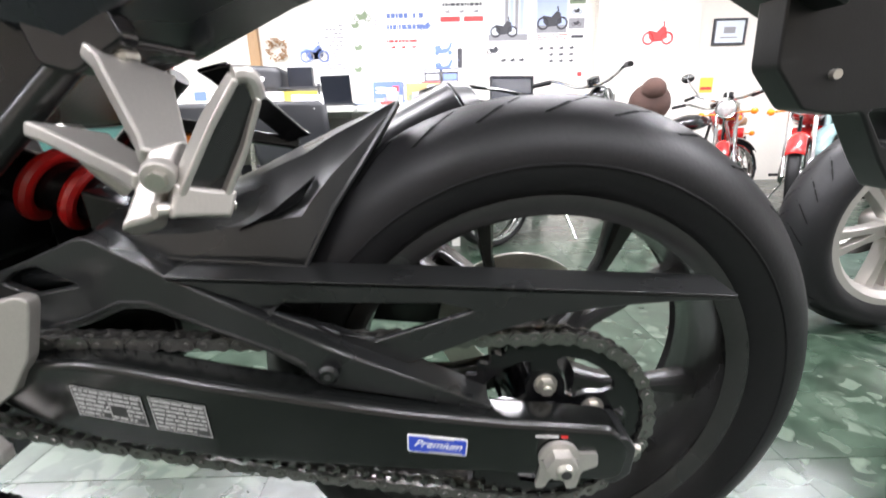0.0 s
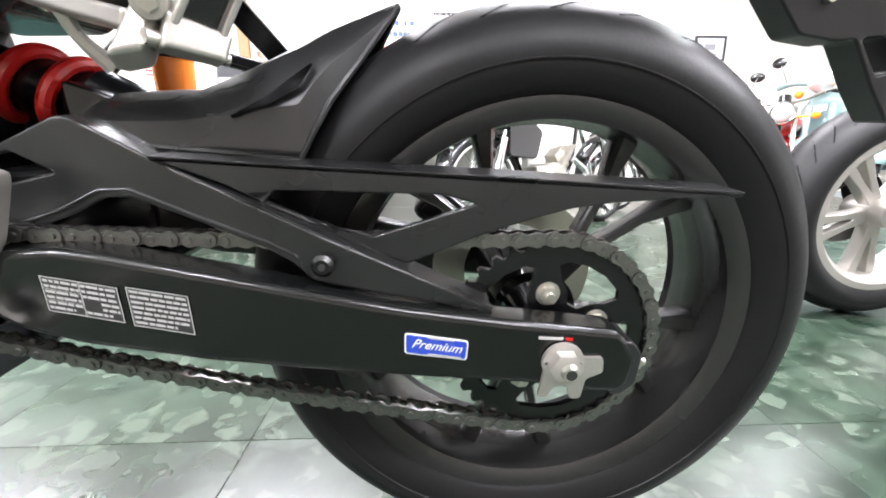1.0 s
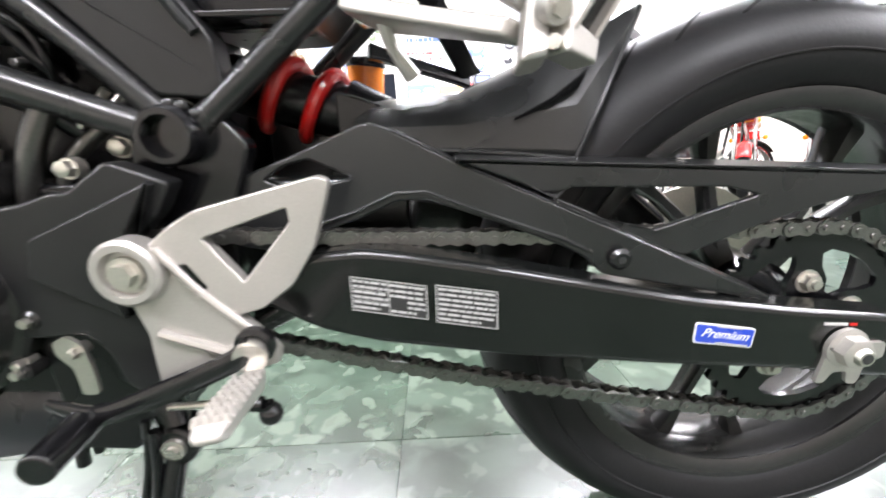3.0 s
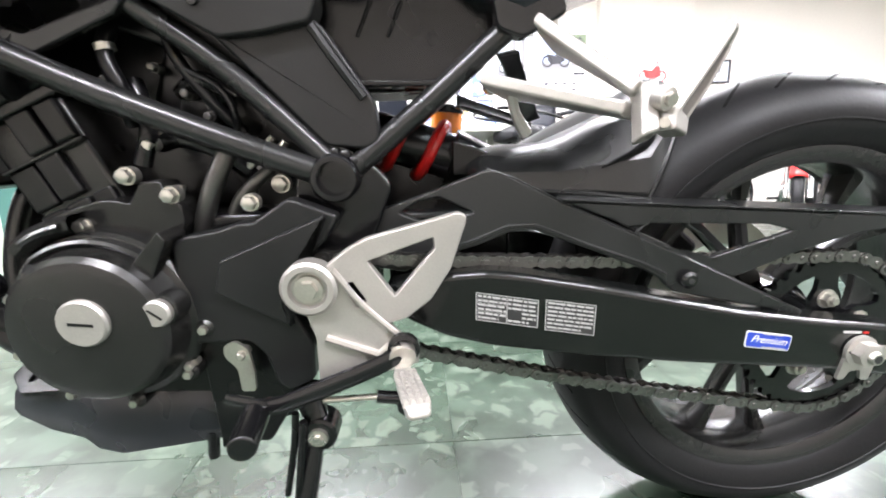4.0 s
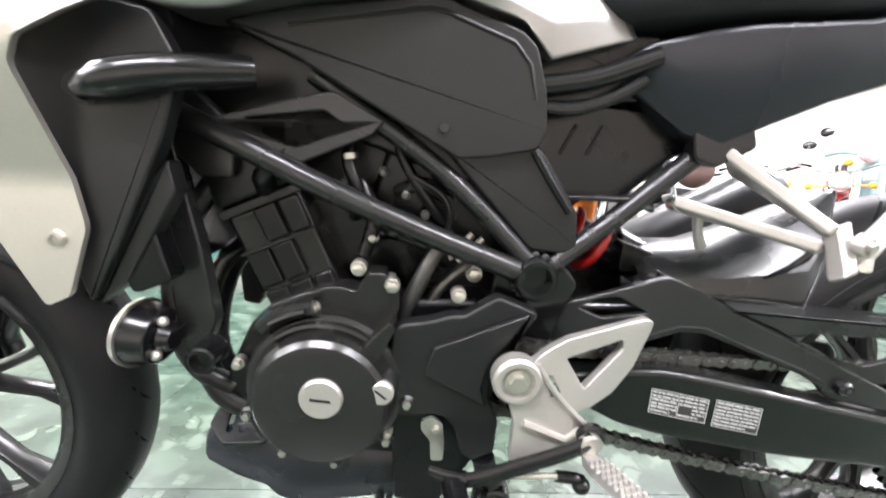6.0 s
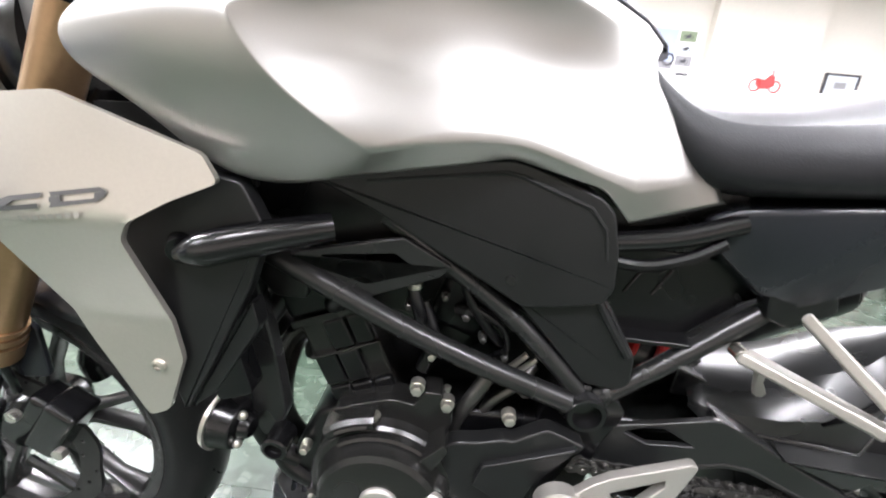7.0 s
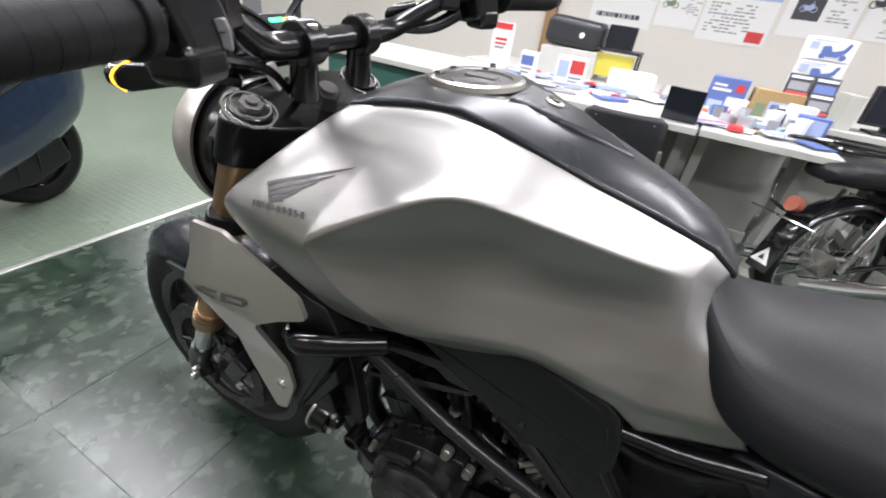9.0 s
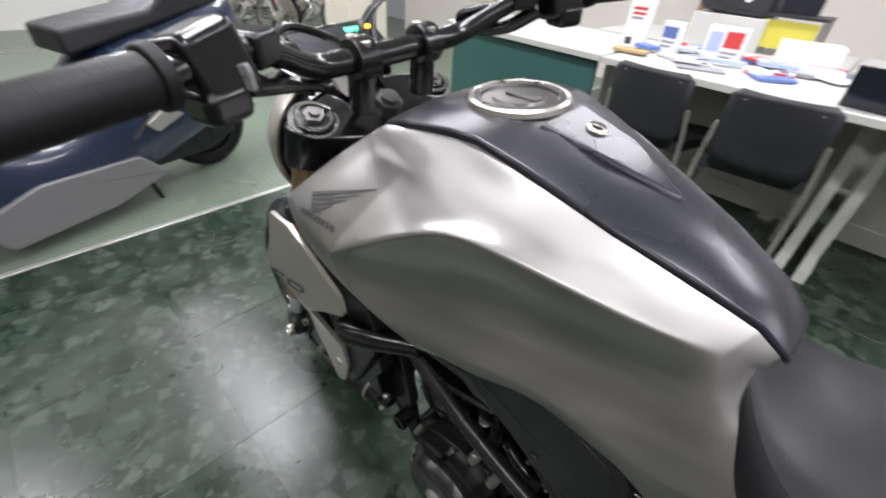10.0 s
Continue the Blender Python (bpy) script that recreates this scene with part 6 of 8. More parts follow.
for s in (-1, 1):
    g0, g1 = Vector((-0.903, s * 0.265, 1.052)), Vector((-0.868, s * 0.405, 1.050))
    bm = rod(B(), g0, g1, 0.0180, 0.0180, 24)
    grip = part("grip", bm, RUBBER, hbar, "black rubber grip")
    bm = B()
    for k in range(9):
        p = g0 + (g1 - g0) * (0.12 + 0.09 * k)
        rod(bm, p, p + (g1 - g0).normalized() * 0.0105, 0.0182, n=24)
    part("grip_rib", bm, RUBBER, grip)
    part("bar_end", rod(B(), g1, g1 + (g1 - g0).normalized() * 0.022, 0.016, 0.014, 20), BLACK, hbar, bevel=0.002)
    c = Vector((-0.922, s * 0.228, 1.053))
    sw = part("switch_housing", box(box(B(), c + Vector((0.0, 0, -0.004)), (0.046, 0.050, 0.054), (10, -10, s * -16)), c + Vector((0.010, s * 0.004, -0.028)), (0.038, 0.040, 0.028), (0, 0, s * -16)), BLACK, hbar, bevel=0.009, segs=3)
    part("grip_collar", rod(B(), g0 - (g1 - g0) * 0.02, g0 + (g1 - g0) * 0.05, 0.0225, 0.0215, 28), RUBBER, grip, bevel=0.002)
    if s < 0:
        pd2 = part("signal_paddle", prism(B(), [(-0.0125, 0.001), (-0.007, 0.009), (0.007, 0.010), (0.009, 0.003), (0.009, -0.010), (0.000, -0.007)], -0.004, 0.004, r=0.0015), PALEGREY, sw, "pale grey switch paddle", bevel=0.0015)
        pd2.matrix_basis = pose(-0.905, -0.213, 1.040, 0, 0, 45)
        part("paddle_mark", box(B(), (0.003, -0.0044, 0.002), (0.007, 0.0006, 0.001)), LABEL, pd2)
        for dx in (-0.010, 0.002):
            mk = part("housing_screw", lathe(B(), [(-0.003, 0.0), (-0.003, 0.0020), (0.003, 0.0024), (0.003, 0.0)], dx, -0.020, 10), STEEL, sw)
            mk.matrix_basis = pose(-0.905, -0.213, 1.040, 0, 0, 45)
    else:
        part("stop_switch", box(B(), c + Vector((0.008, -0.006, 0.026)), (0.014, 0.016, 0.010), (0, -10, -16)), RED, sw, "red engine stop switch", bevel=0.002)
    lv = [(-0.965, s * 0.195, 1.048), (-0.985, s * 0.22, 1.046), (-0.978, s * 0.30, 1.044), (-0.955, s * 0.39, 1.036)]
    part("brake_lever" if s > 0 else "clutch_lever", tube(B(), lv, [0.011, 0.009, 0.008, 0.007], 10, 5, flat=1.4), BLACK, hbar, "black control lever")
    part("lever_perch", box(B(), (-0.955, s * 0.185, 1.048), (0.05, 0.034, 0.03), (0, 0, s * -30)), BLACK, hbar, bevel=0.006)
    part("perch_arm", tube(B(), [(-0.935, s * 0.200, 1.030), (-0.960, s * 0.175, 1.012), (-0.985, s * 0.150, 1.008), (-1.000, s * 0.128, 1.014), (-0.998, s * 0.122, 1.028), (-0.978, s * 0.150, 1.036)], [0.010, 0.009, 0.008, 0.007, 0.006, 0.006], 12, 5), BLACK, hbar, "black cast lever perch arm")
    part("perch_bolt", rod(B(), (-0.968, s * 0.178, 1.012), (-0.964, s * 0.190, 1.012), 0.005, n=12), STEEL, hbar)
    ind = part("turn_signal", loft(B(), [[(-1.135, s * 0.085, 0.968), (-1.112, s * 0.085, 0.968), (-1.112, s * 0.085, 0.948), (-1.135, s * 0.085, 0.948)], [(-1.168, s * 0.160, 0.972), (-1.136, s * 0.160, 0.976), (-1.136, s * 0.160, 0.946), (-1.168, s * 0.160, 0.948)], [(-1.165, s * 0.170, 0.966), (-1.142, s * 0.170, 0.968), (-1.142, s * 0.170, 0.953), (-1.165, s * 0.170, 0.953)]]), BLACK, bike, "slim turn signal with a lit amber edge", bevel=0.004)
    part("signal_stalk", tube(B(), [(-1.090, s * 0.060, 0.950), (-1.125, s * 0.090, 0.958)], 0.008, 8, 1), BLACK, ind)
    part("signal_edge", tube(B(), [(-1.140, s * 0.150, 0.9775), (-1.144, s * 0.1685, 0.969), (-1.146, s * 0.1715, 0.958), (-1.150, s * 0.160, 0.9455)], 0.0014, 8, 2), glowing("amber_edge" if s < 0 else "amber_edge_far", (1.0, 0.42, 0.03), 4), ind)
for pts in ([(-0.965, -0.17, 1.040), (-1.03, -0.10, 1.04), (-1.06, 0.0, 0.985), (-1.04, 0.04, 0.90)], [(-0.96, 0.18, 1.05), (-1.06, 0.16, 1.10), (-1.10, 0.06, 1.04), (-1.06, 0.03, 0.92)], [(-0.955, 0.17, 1.045), (-1.05, 0.13, 1.07), (-1.08, 0.02, 1.02), (-1.05, 0.0, 0.90)], [(-0.93, -0.20, 1.02), (-0.99, -0.10, 0.985), (-1.03, -0.03, 0.93)]):
    part("control_cable", tube(B(), pts, 0.0045, 8, 6), BLACK, hbar)

part("bracket_tab", box(B(), (-1.062, -0.032, 0.956), (0.006, 0.026, 0.034), (0, -30, 20)), ALLOY, meter, "bare alloy bracket tab", bevel=0.002)
# licence plate bracket behind the tail
plate = [(0.236, 0.720), (0.243, 0.632), (0.279, 0.591), (0.322, 0.585), (0.341, 0.588), (0.375, 0.538), (0.404, 0.502), (0.430, 0.511), (0.450, 0.560), (0.420, 0.640), (0.380, 0.730)]
tailp = part("plate_bracket", prism(B(), plate, 0.020, 0.060, [[(0.349, 0.588), (0.374, 0.590), (0.390, 0.556), (0.376, 0.552)]], r=0.006), PANEL, bike, "black licence plate bracket under the tail", bevel=0.003)
part("rear_fender_arm", loft(B(), [[(0.10, -0.03, 0.80), (0.10, 0.07, 0.80), (0.10, 0.07, 0.76), (0.10, -0.03, 0.76)], [(0.30, -0.03, 0.76), (0.30, 0.09, 0.76), (0.27, 0.09, 0.68), (0.27, -0.01, 0.68)]]), PANEL, tailp, bevel=0.004)
part("bracket_bolt", lathe(B(), [(0.014, 0.0), (0.014, 0.005), (0.020, 0.005), (0.020, 0.0)], 0.300, 0.625, 10), STEEL, tailp)

# ---------- the showroom ----------
WALLA, WALLB = 0.0, 4.27        # back wall: y = WALLB + WALLA * x
WYAW = math.degrees(math.atan(WALLA))
WALLM = pose(0, WALLB, 0, 0, 0, WYAW)
PLASTER = paint("cream_wall_paint", (0.74, 0.705, 0.645), 0.7, scale=8, vary=0.04, bump=0.01)
WALLW = paint("white_wall_paint", (0.80, 0.79, 0.76), 0.7, scale=8, vary=0.04, bump=0.01)
BEIGE = paint("beige_wall_panel", (0.54, 0.485, 0.43), 0.7, scale=8, vary=0.06, bump=0.01)
CEIL = paint("ceiling_board", (0.80, 0.78, 0.74), 0.8, scale=10, vary=0.05, bump=0.02)
TILE = tile_material()
GROUT = paint("dark_grout", (0.02, 0.03, 0.022), 0.7)
RAMP = paint("green_floor_paint", (0.150, 0.190, 0.142), 0.3, scale=6, vary=0.15, bump=0.02)
nt = RAMP.node_tree
wa, wb = nt.nodes.new("ShaderNodeTexWave"), nt.nodes.new("ShaderNodeTexWave")
co, emb, bp = nt.nodes.new("ShaderNodeTexCoord"), nt.nodes.new("ShaderNodeMath"), nt.nodes.new("ShaderNodeBump")
wa.bands_direction, wb.bands_direction, emb.operation = "X", "Y", "MULTIPLY"
for w in (wa, wb):
    w.inputs["Scale"].default_value = 9.0
    nt.links.new(co.outputs["Object"], w.inputs["Vector"])
nt.links.new(wa.outputs[1], emb.inputs[0])
nt.links.new(wb.outputs[1], emb.inputs[1])
bp.inputs["Strength"].default_value, bp.inputs["Distance"].default_value = 0.35, 0.003
nt.links.new(emb.outputs[0], bp.inputs["Height"])
nt.links.new(bp.outputs[0], nt.nodes["Principled BSDF"].inputs["Normal"])
TRIM = paint("aluminium_trim", (0.6, 0.6, 0.56), 0.35, metal=0.7)
WOOD = paint("brown_door_frame", (0.34, 0.20, 0.09), 0.45, scale=20, vary=0.2, stretch=(1, 1, 0.1))


def slab(name, c, s, material, label="", rot=(0, 0, 0), bevel=0.0, kind="structure"):
    ob = part(name, box(B(), (0, 0, 0), s), material, None, label, bevel=bevel)
    ob.matrix_basis = pose(*c, *rot)
    ob["kind"] = kind
    return ob


floor = slab("floor", (0.72, 0.4, -0.0165), (6.54, 8.9, 0.03), GROUT, "polished green stone tile floor")
slab("floor_painted", (-5.3, 0.4, -0.0155), (5.46, 8.9, 0.03), RAMP, "pale green embossed floor beyond the metal trim")
slab("trim", (-2.558, 0.4, 0.0005), (0.026, 8.9, 0.009), TRIM, "aluminium floor trim between the two floors", bevel=0.003)
wall_back = slab("wall_north", (1.5, WALLB + 0.15 + 0.06, 1.25), (13.4, 0.12, 2.5), PLASTER, "cream painted back wall", (0, 0, 0))
wall_back.matrix_basis = WALLM @ pose(0.6, 0.06, 1.25)
# unseen wall, its beige chosen for what the tank's flank reflects
slab("wall_south", (-1.5, -4.05, 1.25), (13.2, 0.12, 2.5), BEIGE, "unseen beige wall behind the walk")
slab("wall_west", (-8.0, 0.12, 1.25), (0.12, 8.3, 2.5), WALLW, "white far side wall")
slab("wall_east", (5.6, 0, 1.25), (0.12, 8.6, 2.5), WALLW, "white side wall")
slab("ceiling", (-1.2, 0.15, 2.53), (13.6, 8.7, 0.06), CEIL, "white ceiling boards")
pil = slab("wall_pilaster", (0, 0, 0), (1.05, 0.10, 2.5), PLASTER, "shallow cream pilaster on the back wall")
pil.matrix_basis = WALLM @ pose(2.095, -0.05, 1.25)
dframe = slab("trim_door_frame", (0, 0, 0), (0.10, 0.06, 2.5), WOOD, "brown wooden post beside the posters")
dframe.matrix_basis = WALLM @ pose(-1.95, -0.03, 1.25)

# lights: tube fittings under the ceiling, in rows along the room
TUBE = glowing("fluorescent_tube", (0.96, 0.98, 1.0), 3.5)
FIT = paint("white_fitting", (0.8, 0.8, 0.8), 0.4)
spots = [(x, y) for y in (-1.5, 0.1, 2.0) for x in (-5.2, -3.2, -1.2, 0.8, 2.8)]
for x, y in spots:
    power = 30 if y < -1 else 46
    fit = thing("ceiling_light", pose(x, y, 2.5), "white twin-tube fluorescent ceiling fitting", "ceiling light", "ceiling lights")
    part("fitting_body", box(B(), (0, 0, -0.025), (1.25, 0.16, 0.05)), FIT, fit, bevel=0.006)
    for s in (-1, 1):
        part("tube", rod(B(), (-0.58, s * 0.05, -0.066), (0.58, s * 0.05, -0.066), 0.016), TUBE, fit)
    lt = bpy.data.lights.new("tube_light", "AREA")
    lt.shape, lt.size, lt.size_y, lt.energy, lt.color = "RECTANGLE", 1.2, 0.16, power, (0.950, 0.930, 1.0)
    lo = new("tube_light", lt)
    lo.parent = fit
    lo.matrix_basis = pose(0, 0, -0.09)

# ---------- other vehicles ----------
REDP = paint("red_bike_paint", (0.50, 0.02, 0.02), 0.25, coat=0.6, vary=0.08, bump=0)
TEAL = paint("grey_teal_paint", (0.22, 0.34, 0.34), 0.3, coat=0.5, vary=0.08, bump=0)
NAVY = paint("navy_scooter_paint", (0.015, 0.024, 0.048), 0.25, coat=0.6, vary=0.1, bump=0)
CREAM = paint("cream_paint", (0.70, 0.66, 0.56), 0.35, coat=0.3, vary=0.06, bump=0)
GLOSSBLACK = paint("gloss_black_paint", (0.008, 0.008, 0.009), 0.15, coat=0.6, vary=0.1, bump=0)
TAN = paint("tan_leather", (0.30, 0.17, 0.08), 0.6, scale=60, vary=0.2, bump=0.06)
PLUSHB = paint("dark_brown_plush", (0.06, 0.032, 0.025), 0.95, scale=60, vary=0.4, bump=0.4)
LENS = paint("clear_lamp_lens", (0.7, 0.7, 0.7), 0.1, metal=0.6, vary=0.1, bump=0)
DULLRED = paint("dull_red_lens", (0.30, 0.085, 0.05), 0.35, vary=0.1, bump=0)
AMBER = paint("amber_lens", (0.85, 0.25, 0.02), 0.2, vary=0.1, bump=0)


def wire_wheel(name, parent, cx, r, w, spokes=18, hubm=None):
    prof = [(-w * 0.7, r * 0.86), (-w, r * 0.91), (-w * 0.9, r * 0.96), (-w * 0.4, r * 0.995), (w * 0.4, r * 0.995), (w * 0.9, r * 0.96), (w, r * 0.91), (w * 0.7, r * 0.86)]
    wh = part(name + "_tyre", lathe(B(), prof, cx, r, 48, closed=True), RUBBER, parent, angle=60)
    part("rim", lathe(B(), [(-w * 0.75, r * 0.87), (-w * 0.75, r * 0.83), (-w * 0.3, r * 0.81), (w * 0.3, r * 0.81), (w * 0.75, r * 0.83), (w * 0.75, r * 0.87)], cx, r, 48, closed=True), CHROME, wh)
    part("hub", lathe(B(), [(-w * 1.1, 0.0), (-w * 1.1, 0.05), (-w * 0.6, 0.055), (w * 0.6, 0.055), (w * 1.1, 0.05), (w * 1.1, 0.0)], cx, r, 24), hubm or STEEL, wh)
    bm = B()
    for k in range(spokes):
        a = 2 * math.pi * k / spokes
        b = a + (0.5 if k % 2 else -0.5)
        s = 1 if k % 4 < 2 else -1
        rod(bm, (cx + 0.05 * math.cos(b), s * w * 0.8, r + 0.05 * math.sin(b)), (cx + r * 0.82 * math.cos(a), 0, r + r * 0.82 * math.sin(a)), 0.0018, n=5)
    tagged(part("wire_spoke", bm, CHROME, wh), kind="stuff")
    return wh


def fender(bm, cx, r, a0, a1, w, gap=0.03):
    rows = []
    for k in range(15):
        a = radians(a0 + (a1 - a0) * k / 14)
        rows.append([(cx + (r + gap - 0.035 * abs(u) ** 2.5) * math.cos(a), u * w, r + (r + gap - 0.035 * abs(u) ** 2.5) * math.sin(a)) for u in (-1, -0.8, -0.4, 0, 0.4, 0.8, 1)])
    loft(bm, rows, closed=False, cap=False)
    return bm


def thick(ob, t=0.004):
    mod = ob.modifiers.new("thick", "SOLIDIFY")
    mod.thickness, mod.offset = t, 1
    return ob


def classic_bike(m, label, body, seatm, accent, big=True, name="classic_motorcycle", signals=True):
    """A small upright motorcycle along x, its rear axle at x = 0 and its front towards +x."""
    b = thing(name, m, label, "motorcycle", "parked motorcycles")
    wb, r = (1.22, 0.30) if big else (1.16, 0.27)
    wire_wheel("rear", b, 0, r, 0.045)
    wire_wheel("front", b, wb, r, 0.04)
    f = part("rear_fender", fender(B(), 0, r, -10 + 20, 165, 0.06), body, b)
    thick(f)
    thick(part("front_fender", fender(B(), wb, r, 35, 150, 0.055), body, b))
    fr = part("frame", tube(tube(tube(B(), [(0.0, -0.09, r), (0.35, -0.06, r + 0.02), (0.62, -0.05, 0.28), (0.78, -0.04, 0.42), (0.90, -0.02, 0.76)], 0.014, 10, 4), [(0.0, 0.09, r), (0.35, 0.06, r + 0.02), (0.62, 0.05, 0.28)], 0.014, 10, 4),
                              [(-0.20, 0.0, 0.70), (0.30, 0.0, 0.66), (0.60, 0.0, 0.72), (0.92, 0.0, 0.80)], 0.018, 10, 4), GLOSSBLACK, b)
    for s in (-1, 1):
        part("rear_shock", rod(rod(B(), (0.0, s * 0.10, r), (0.10, s * 0.10, 0.62), 0.012), (0.03, s * 0.10, r + 0.10), (0.09, s * 0.10, 0.58), 0.026), CHROME, b)
        part("fork_leg", rod(rod(B(), (wb, s * 0.075, r), (wb - 0.24, s * 0.075, 0.88), 0.017), (wb, s * 0.075, r), (wb - 0.10, s * 0.075, r + 0.24), 0.022), CHROME, b)
        if not signals:
            continue
        part("turn_signal", ball(rod(B(), (wb - 0.18, s * 0.08, 0.80), (wb - 0.18, s * 0.19, 0.80), 0.007), (wb - 0.17, s * 0.20, 0.80), 0.028), AMBER, b)
        part("rear_signal", ball(rod(B(), (-0.20, s * 0.06, 0.60), (-0.21, s * 0.15, 0.60), 0.007), (-0.215, s * 0.16, 0.60), 0.026), AMBER, b)
    eng = part("engine", box(lathe(B(), [(-0.12, 0.0), (-0.12, 0.09), (-0.09, 0.11), (0.09, 0.11), (0.12, 0.09), (0.12, 0.0)], 0.56, 0.33, 28), (0.48, 0, 0.34), (0.20, 0.18, 0.16)), STEEL, b, bevel=0.01)
    for k in range(7):
        part("cylinder_fin", box(B(), (0.66 + 0.012 * k, 0, 0.40 + 0.018 * k), (0.15, 0.15, 0.006), (0, -35, 0)), STEEL, eng)
    part("cylinder", box(B(), (0.69, 0, 0.455), (0.09, 0.09, 0.14), (0, -35, 0)), STEEL, eng)
    rows = []
    for x, zt, zb, w in ((0.36, 0.74, 0.70, 0.05), (0.44, 0.80, 0.68, 0.095), (0.58, 0.86, 0.68, 0.12), (0.74, 0.87, 0.70, 0.12), (0.84, 0.84, 0.73, 0.09), (0.89, 0.80, 0.76, 0.04)):
        zm = (zt + zb) / 2
        rows.append([(x, w * math.cos(a), zm + (zt - zb) / 2 * math.sin(a)) for a in [2 * math.pi * k / 14 for k in range(14)]])
    part("fuel_tank", loft(B(), rows), body, b, subsurf=1)
    rows = []
    for x, zt, zb, w in ((-0.26, 0.74, 0.70, 0.08), (-0.22, 0.79, 0.69, 0.11), (0.0, 0.79, 0.68, 0.125), (0.12, 0.77, 0.68, 0.12), (0.32, 0.79, 0.68, 0.10), (0.40, 0.78, 0.70, 0.06)):
        zm = (zt + zb) / 2
        rows.append([(x, w * math.copysign(abs(math.cos(a)) ** 0.6, math.cos(a)), zm + (zt - zb) / 2 * math.copysign(abs(math.sin(a)) ** 0.6, math.sin(a))) for a in [2 * math.pi * k / 16 for k in range(16)]])
    part("seat", loft(B(), rows), seatm, b, subsurf=1)
    part("side_panel", prism(B(), [(0.12, 0.48), (0.36, 0.46), (0.42, 0.62), (0.34, 0.67), (0.14, 0.66)], -0.11, 0.11, r=0.03), body, b, bevel=0.008)
    part("exhaust", tube(tube(B(), [(0.74, 0.09, 0.46), (0.86, 0.11, 0.36), (0.72, 0.13, 0.23), (0.40, 0.14, 0.22)], 0.02, 12, 5), [(0.40, 0.14, 0.22), (0.0, 0.15, 0.25), (-0.30, 0.15, 0.28)], [0.03, 0.042, 0.036], 14, 4), CHROME, b)
    part("near_exhaust", tube(tube(B(), [(0.74, -0.09, 0.46), (0.86, -0.11, 0.36), (0.72, -0.13, 0.23), (0.40, -0.14, 0.22)], 0.02, 12, 5), [(0.40, -0.14, 0.22), (0.0, -0.15, 0.25), (-0.30, -0.15, 0.28)], [0.03, 0.042, 0.036], 14, 4), CHROME, b)
    part("handlebar", tube(B(), [(0.78, -0.36, 0.97), (0.88, -0.27, 0.99), (0.93, -0.12, 0.93), (0.94, 0.0, 0.92), (0.93, 0.12, 0.93), (0.88, 0.27, 0.99), (0.78, 0.36, 0.97)], 0.011, 10, 6), CHROME, b)
    for s in (-1, 1):
        part("grip", rod(B(), (0.87, s * 0.28, 0.987), (0.77, s * 0.365, 0.968), 0.016), RUBBER, b)
        if big:
            continue
        mr = part("mirror", ball(B(), (0.86, s * 0.34, 1.16), 0.055, (0.25, 1, 0.75)), GLOSSBLACK, b)
        part("mirror_stem", tube(B(), [(0.90, s * 0.24, 0.99), (0.90, s * 0.30, 1.08), (0.87, s * 0.34, 1.15)], 0.006, 8, 4), CHROME, b)
    hl = part("headlight", ball(B(), (1.03, 0, 0.84), 0.085, (0.85, 1, 1), 24, 16), accent, b)
    part("headlight_lens", ball(B(), (1.075, 0, 0.84), 0.072, (0.5, 1, 1), 24, 16), LENS, hl)
    part("headlight_rim", tube(B(), [(1.077, 0.079 * math.cos(2 * math.pi * k / 24), 0.84 + 0.079 * math.sin(2 * math.pi * k / 24)) for k in range(25)], 0.008, 8, 1), CHROME, hl)
    part("speedometer", rod(B(), (0.97, 0, 0.92), (0.95, 0, 0.97), 0.042), GLOSSBLACK, b)
    part("tail_lamp", rod(B(), (-0.28, 0, 0.575), (-0.315, 0, 0.585), 0.040 if signals else 0.034), REDP if signals else DULLRED, b)
    part("side_stand", rod(B(), (0.45, -0.10, 0.25), (0.42, -0.26, 0.0), 0.01), CHROME, b)
    part("footrest", rod(B(), (0.46, -0.24, 0.26), (0.46, 0.24, 0.26), 0.013), RUBBER, b)
    return b


# black vintage motorcycle beside the desks
vint = classic_bike(pose(0.19, 1.66, 0, -4, 0, 36) @ Matrix.Scale(0.92, 4), "gloss black vintage motorcycle with wire wheels beside the desks", GLOSSBLACK, SEAT, GLOSSBLACK, signals=False)
bm = B()
tube(bm, [(-0.28, -0.14, 0.70), (-0.30, -0.10, 0.56), (-0.30, 0.10, 0.56), (-0.28, 0.14, 0.70)], 0.008, 8, 3)
tube(bm, [(0.25, -0.13, 0.80), (-0.05, -0.14, 0.83), (-0.34, -0.13, 0.84), (-0.36, 0.0, 0.85), (-0.34, 0.13, 0.84), (-0.05, 0.14, 0.83), (0.25, 0.13, 0.80)], 0.009, 8, 5)
part("rear_carrier", bm, GLOSSBLACK, vint)
mark = part("triangle_mark", prism(B(), [(-0.045, 0.0), (0.045, 0.0), (0.0, 0.078)], -0.001, 0.001), WHITE, vint, "white triangular reflector mark")
mark.matrix_basis = pose(-0.3320, 0.0, 0.295, -18, 0, -90)
inner_mark = part("triangle_center", prism(B(), [(-0.016, 0.018), (0.016, 0.018), (0.0, 0.045)], -0.0014, 0.0), LABEL, vint)
inner_mark.matrix_basis = pose(-0.3342, 0.0, 0.295, -18, 0, -90)
part("rear_mudflap", box(B(), (-0.285, 0, 0.40), (0.012, 0.115, 0.30), (0, 18, 0)), GLOSSBLACK, vint, bevel=0.004)
part("carrier_bar", tube(B(), [(-0.33, -0.16, 0.52), (-0.36, 0.0, 0.53), (-0.33, 0.16, 0.52)], 0.006, 8, 4), CHROME, vint)

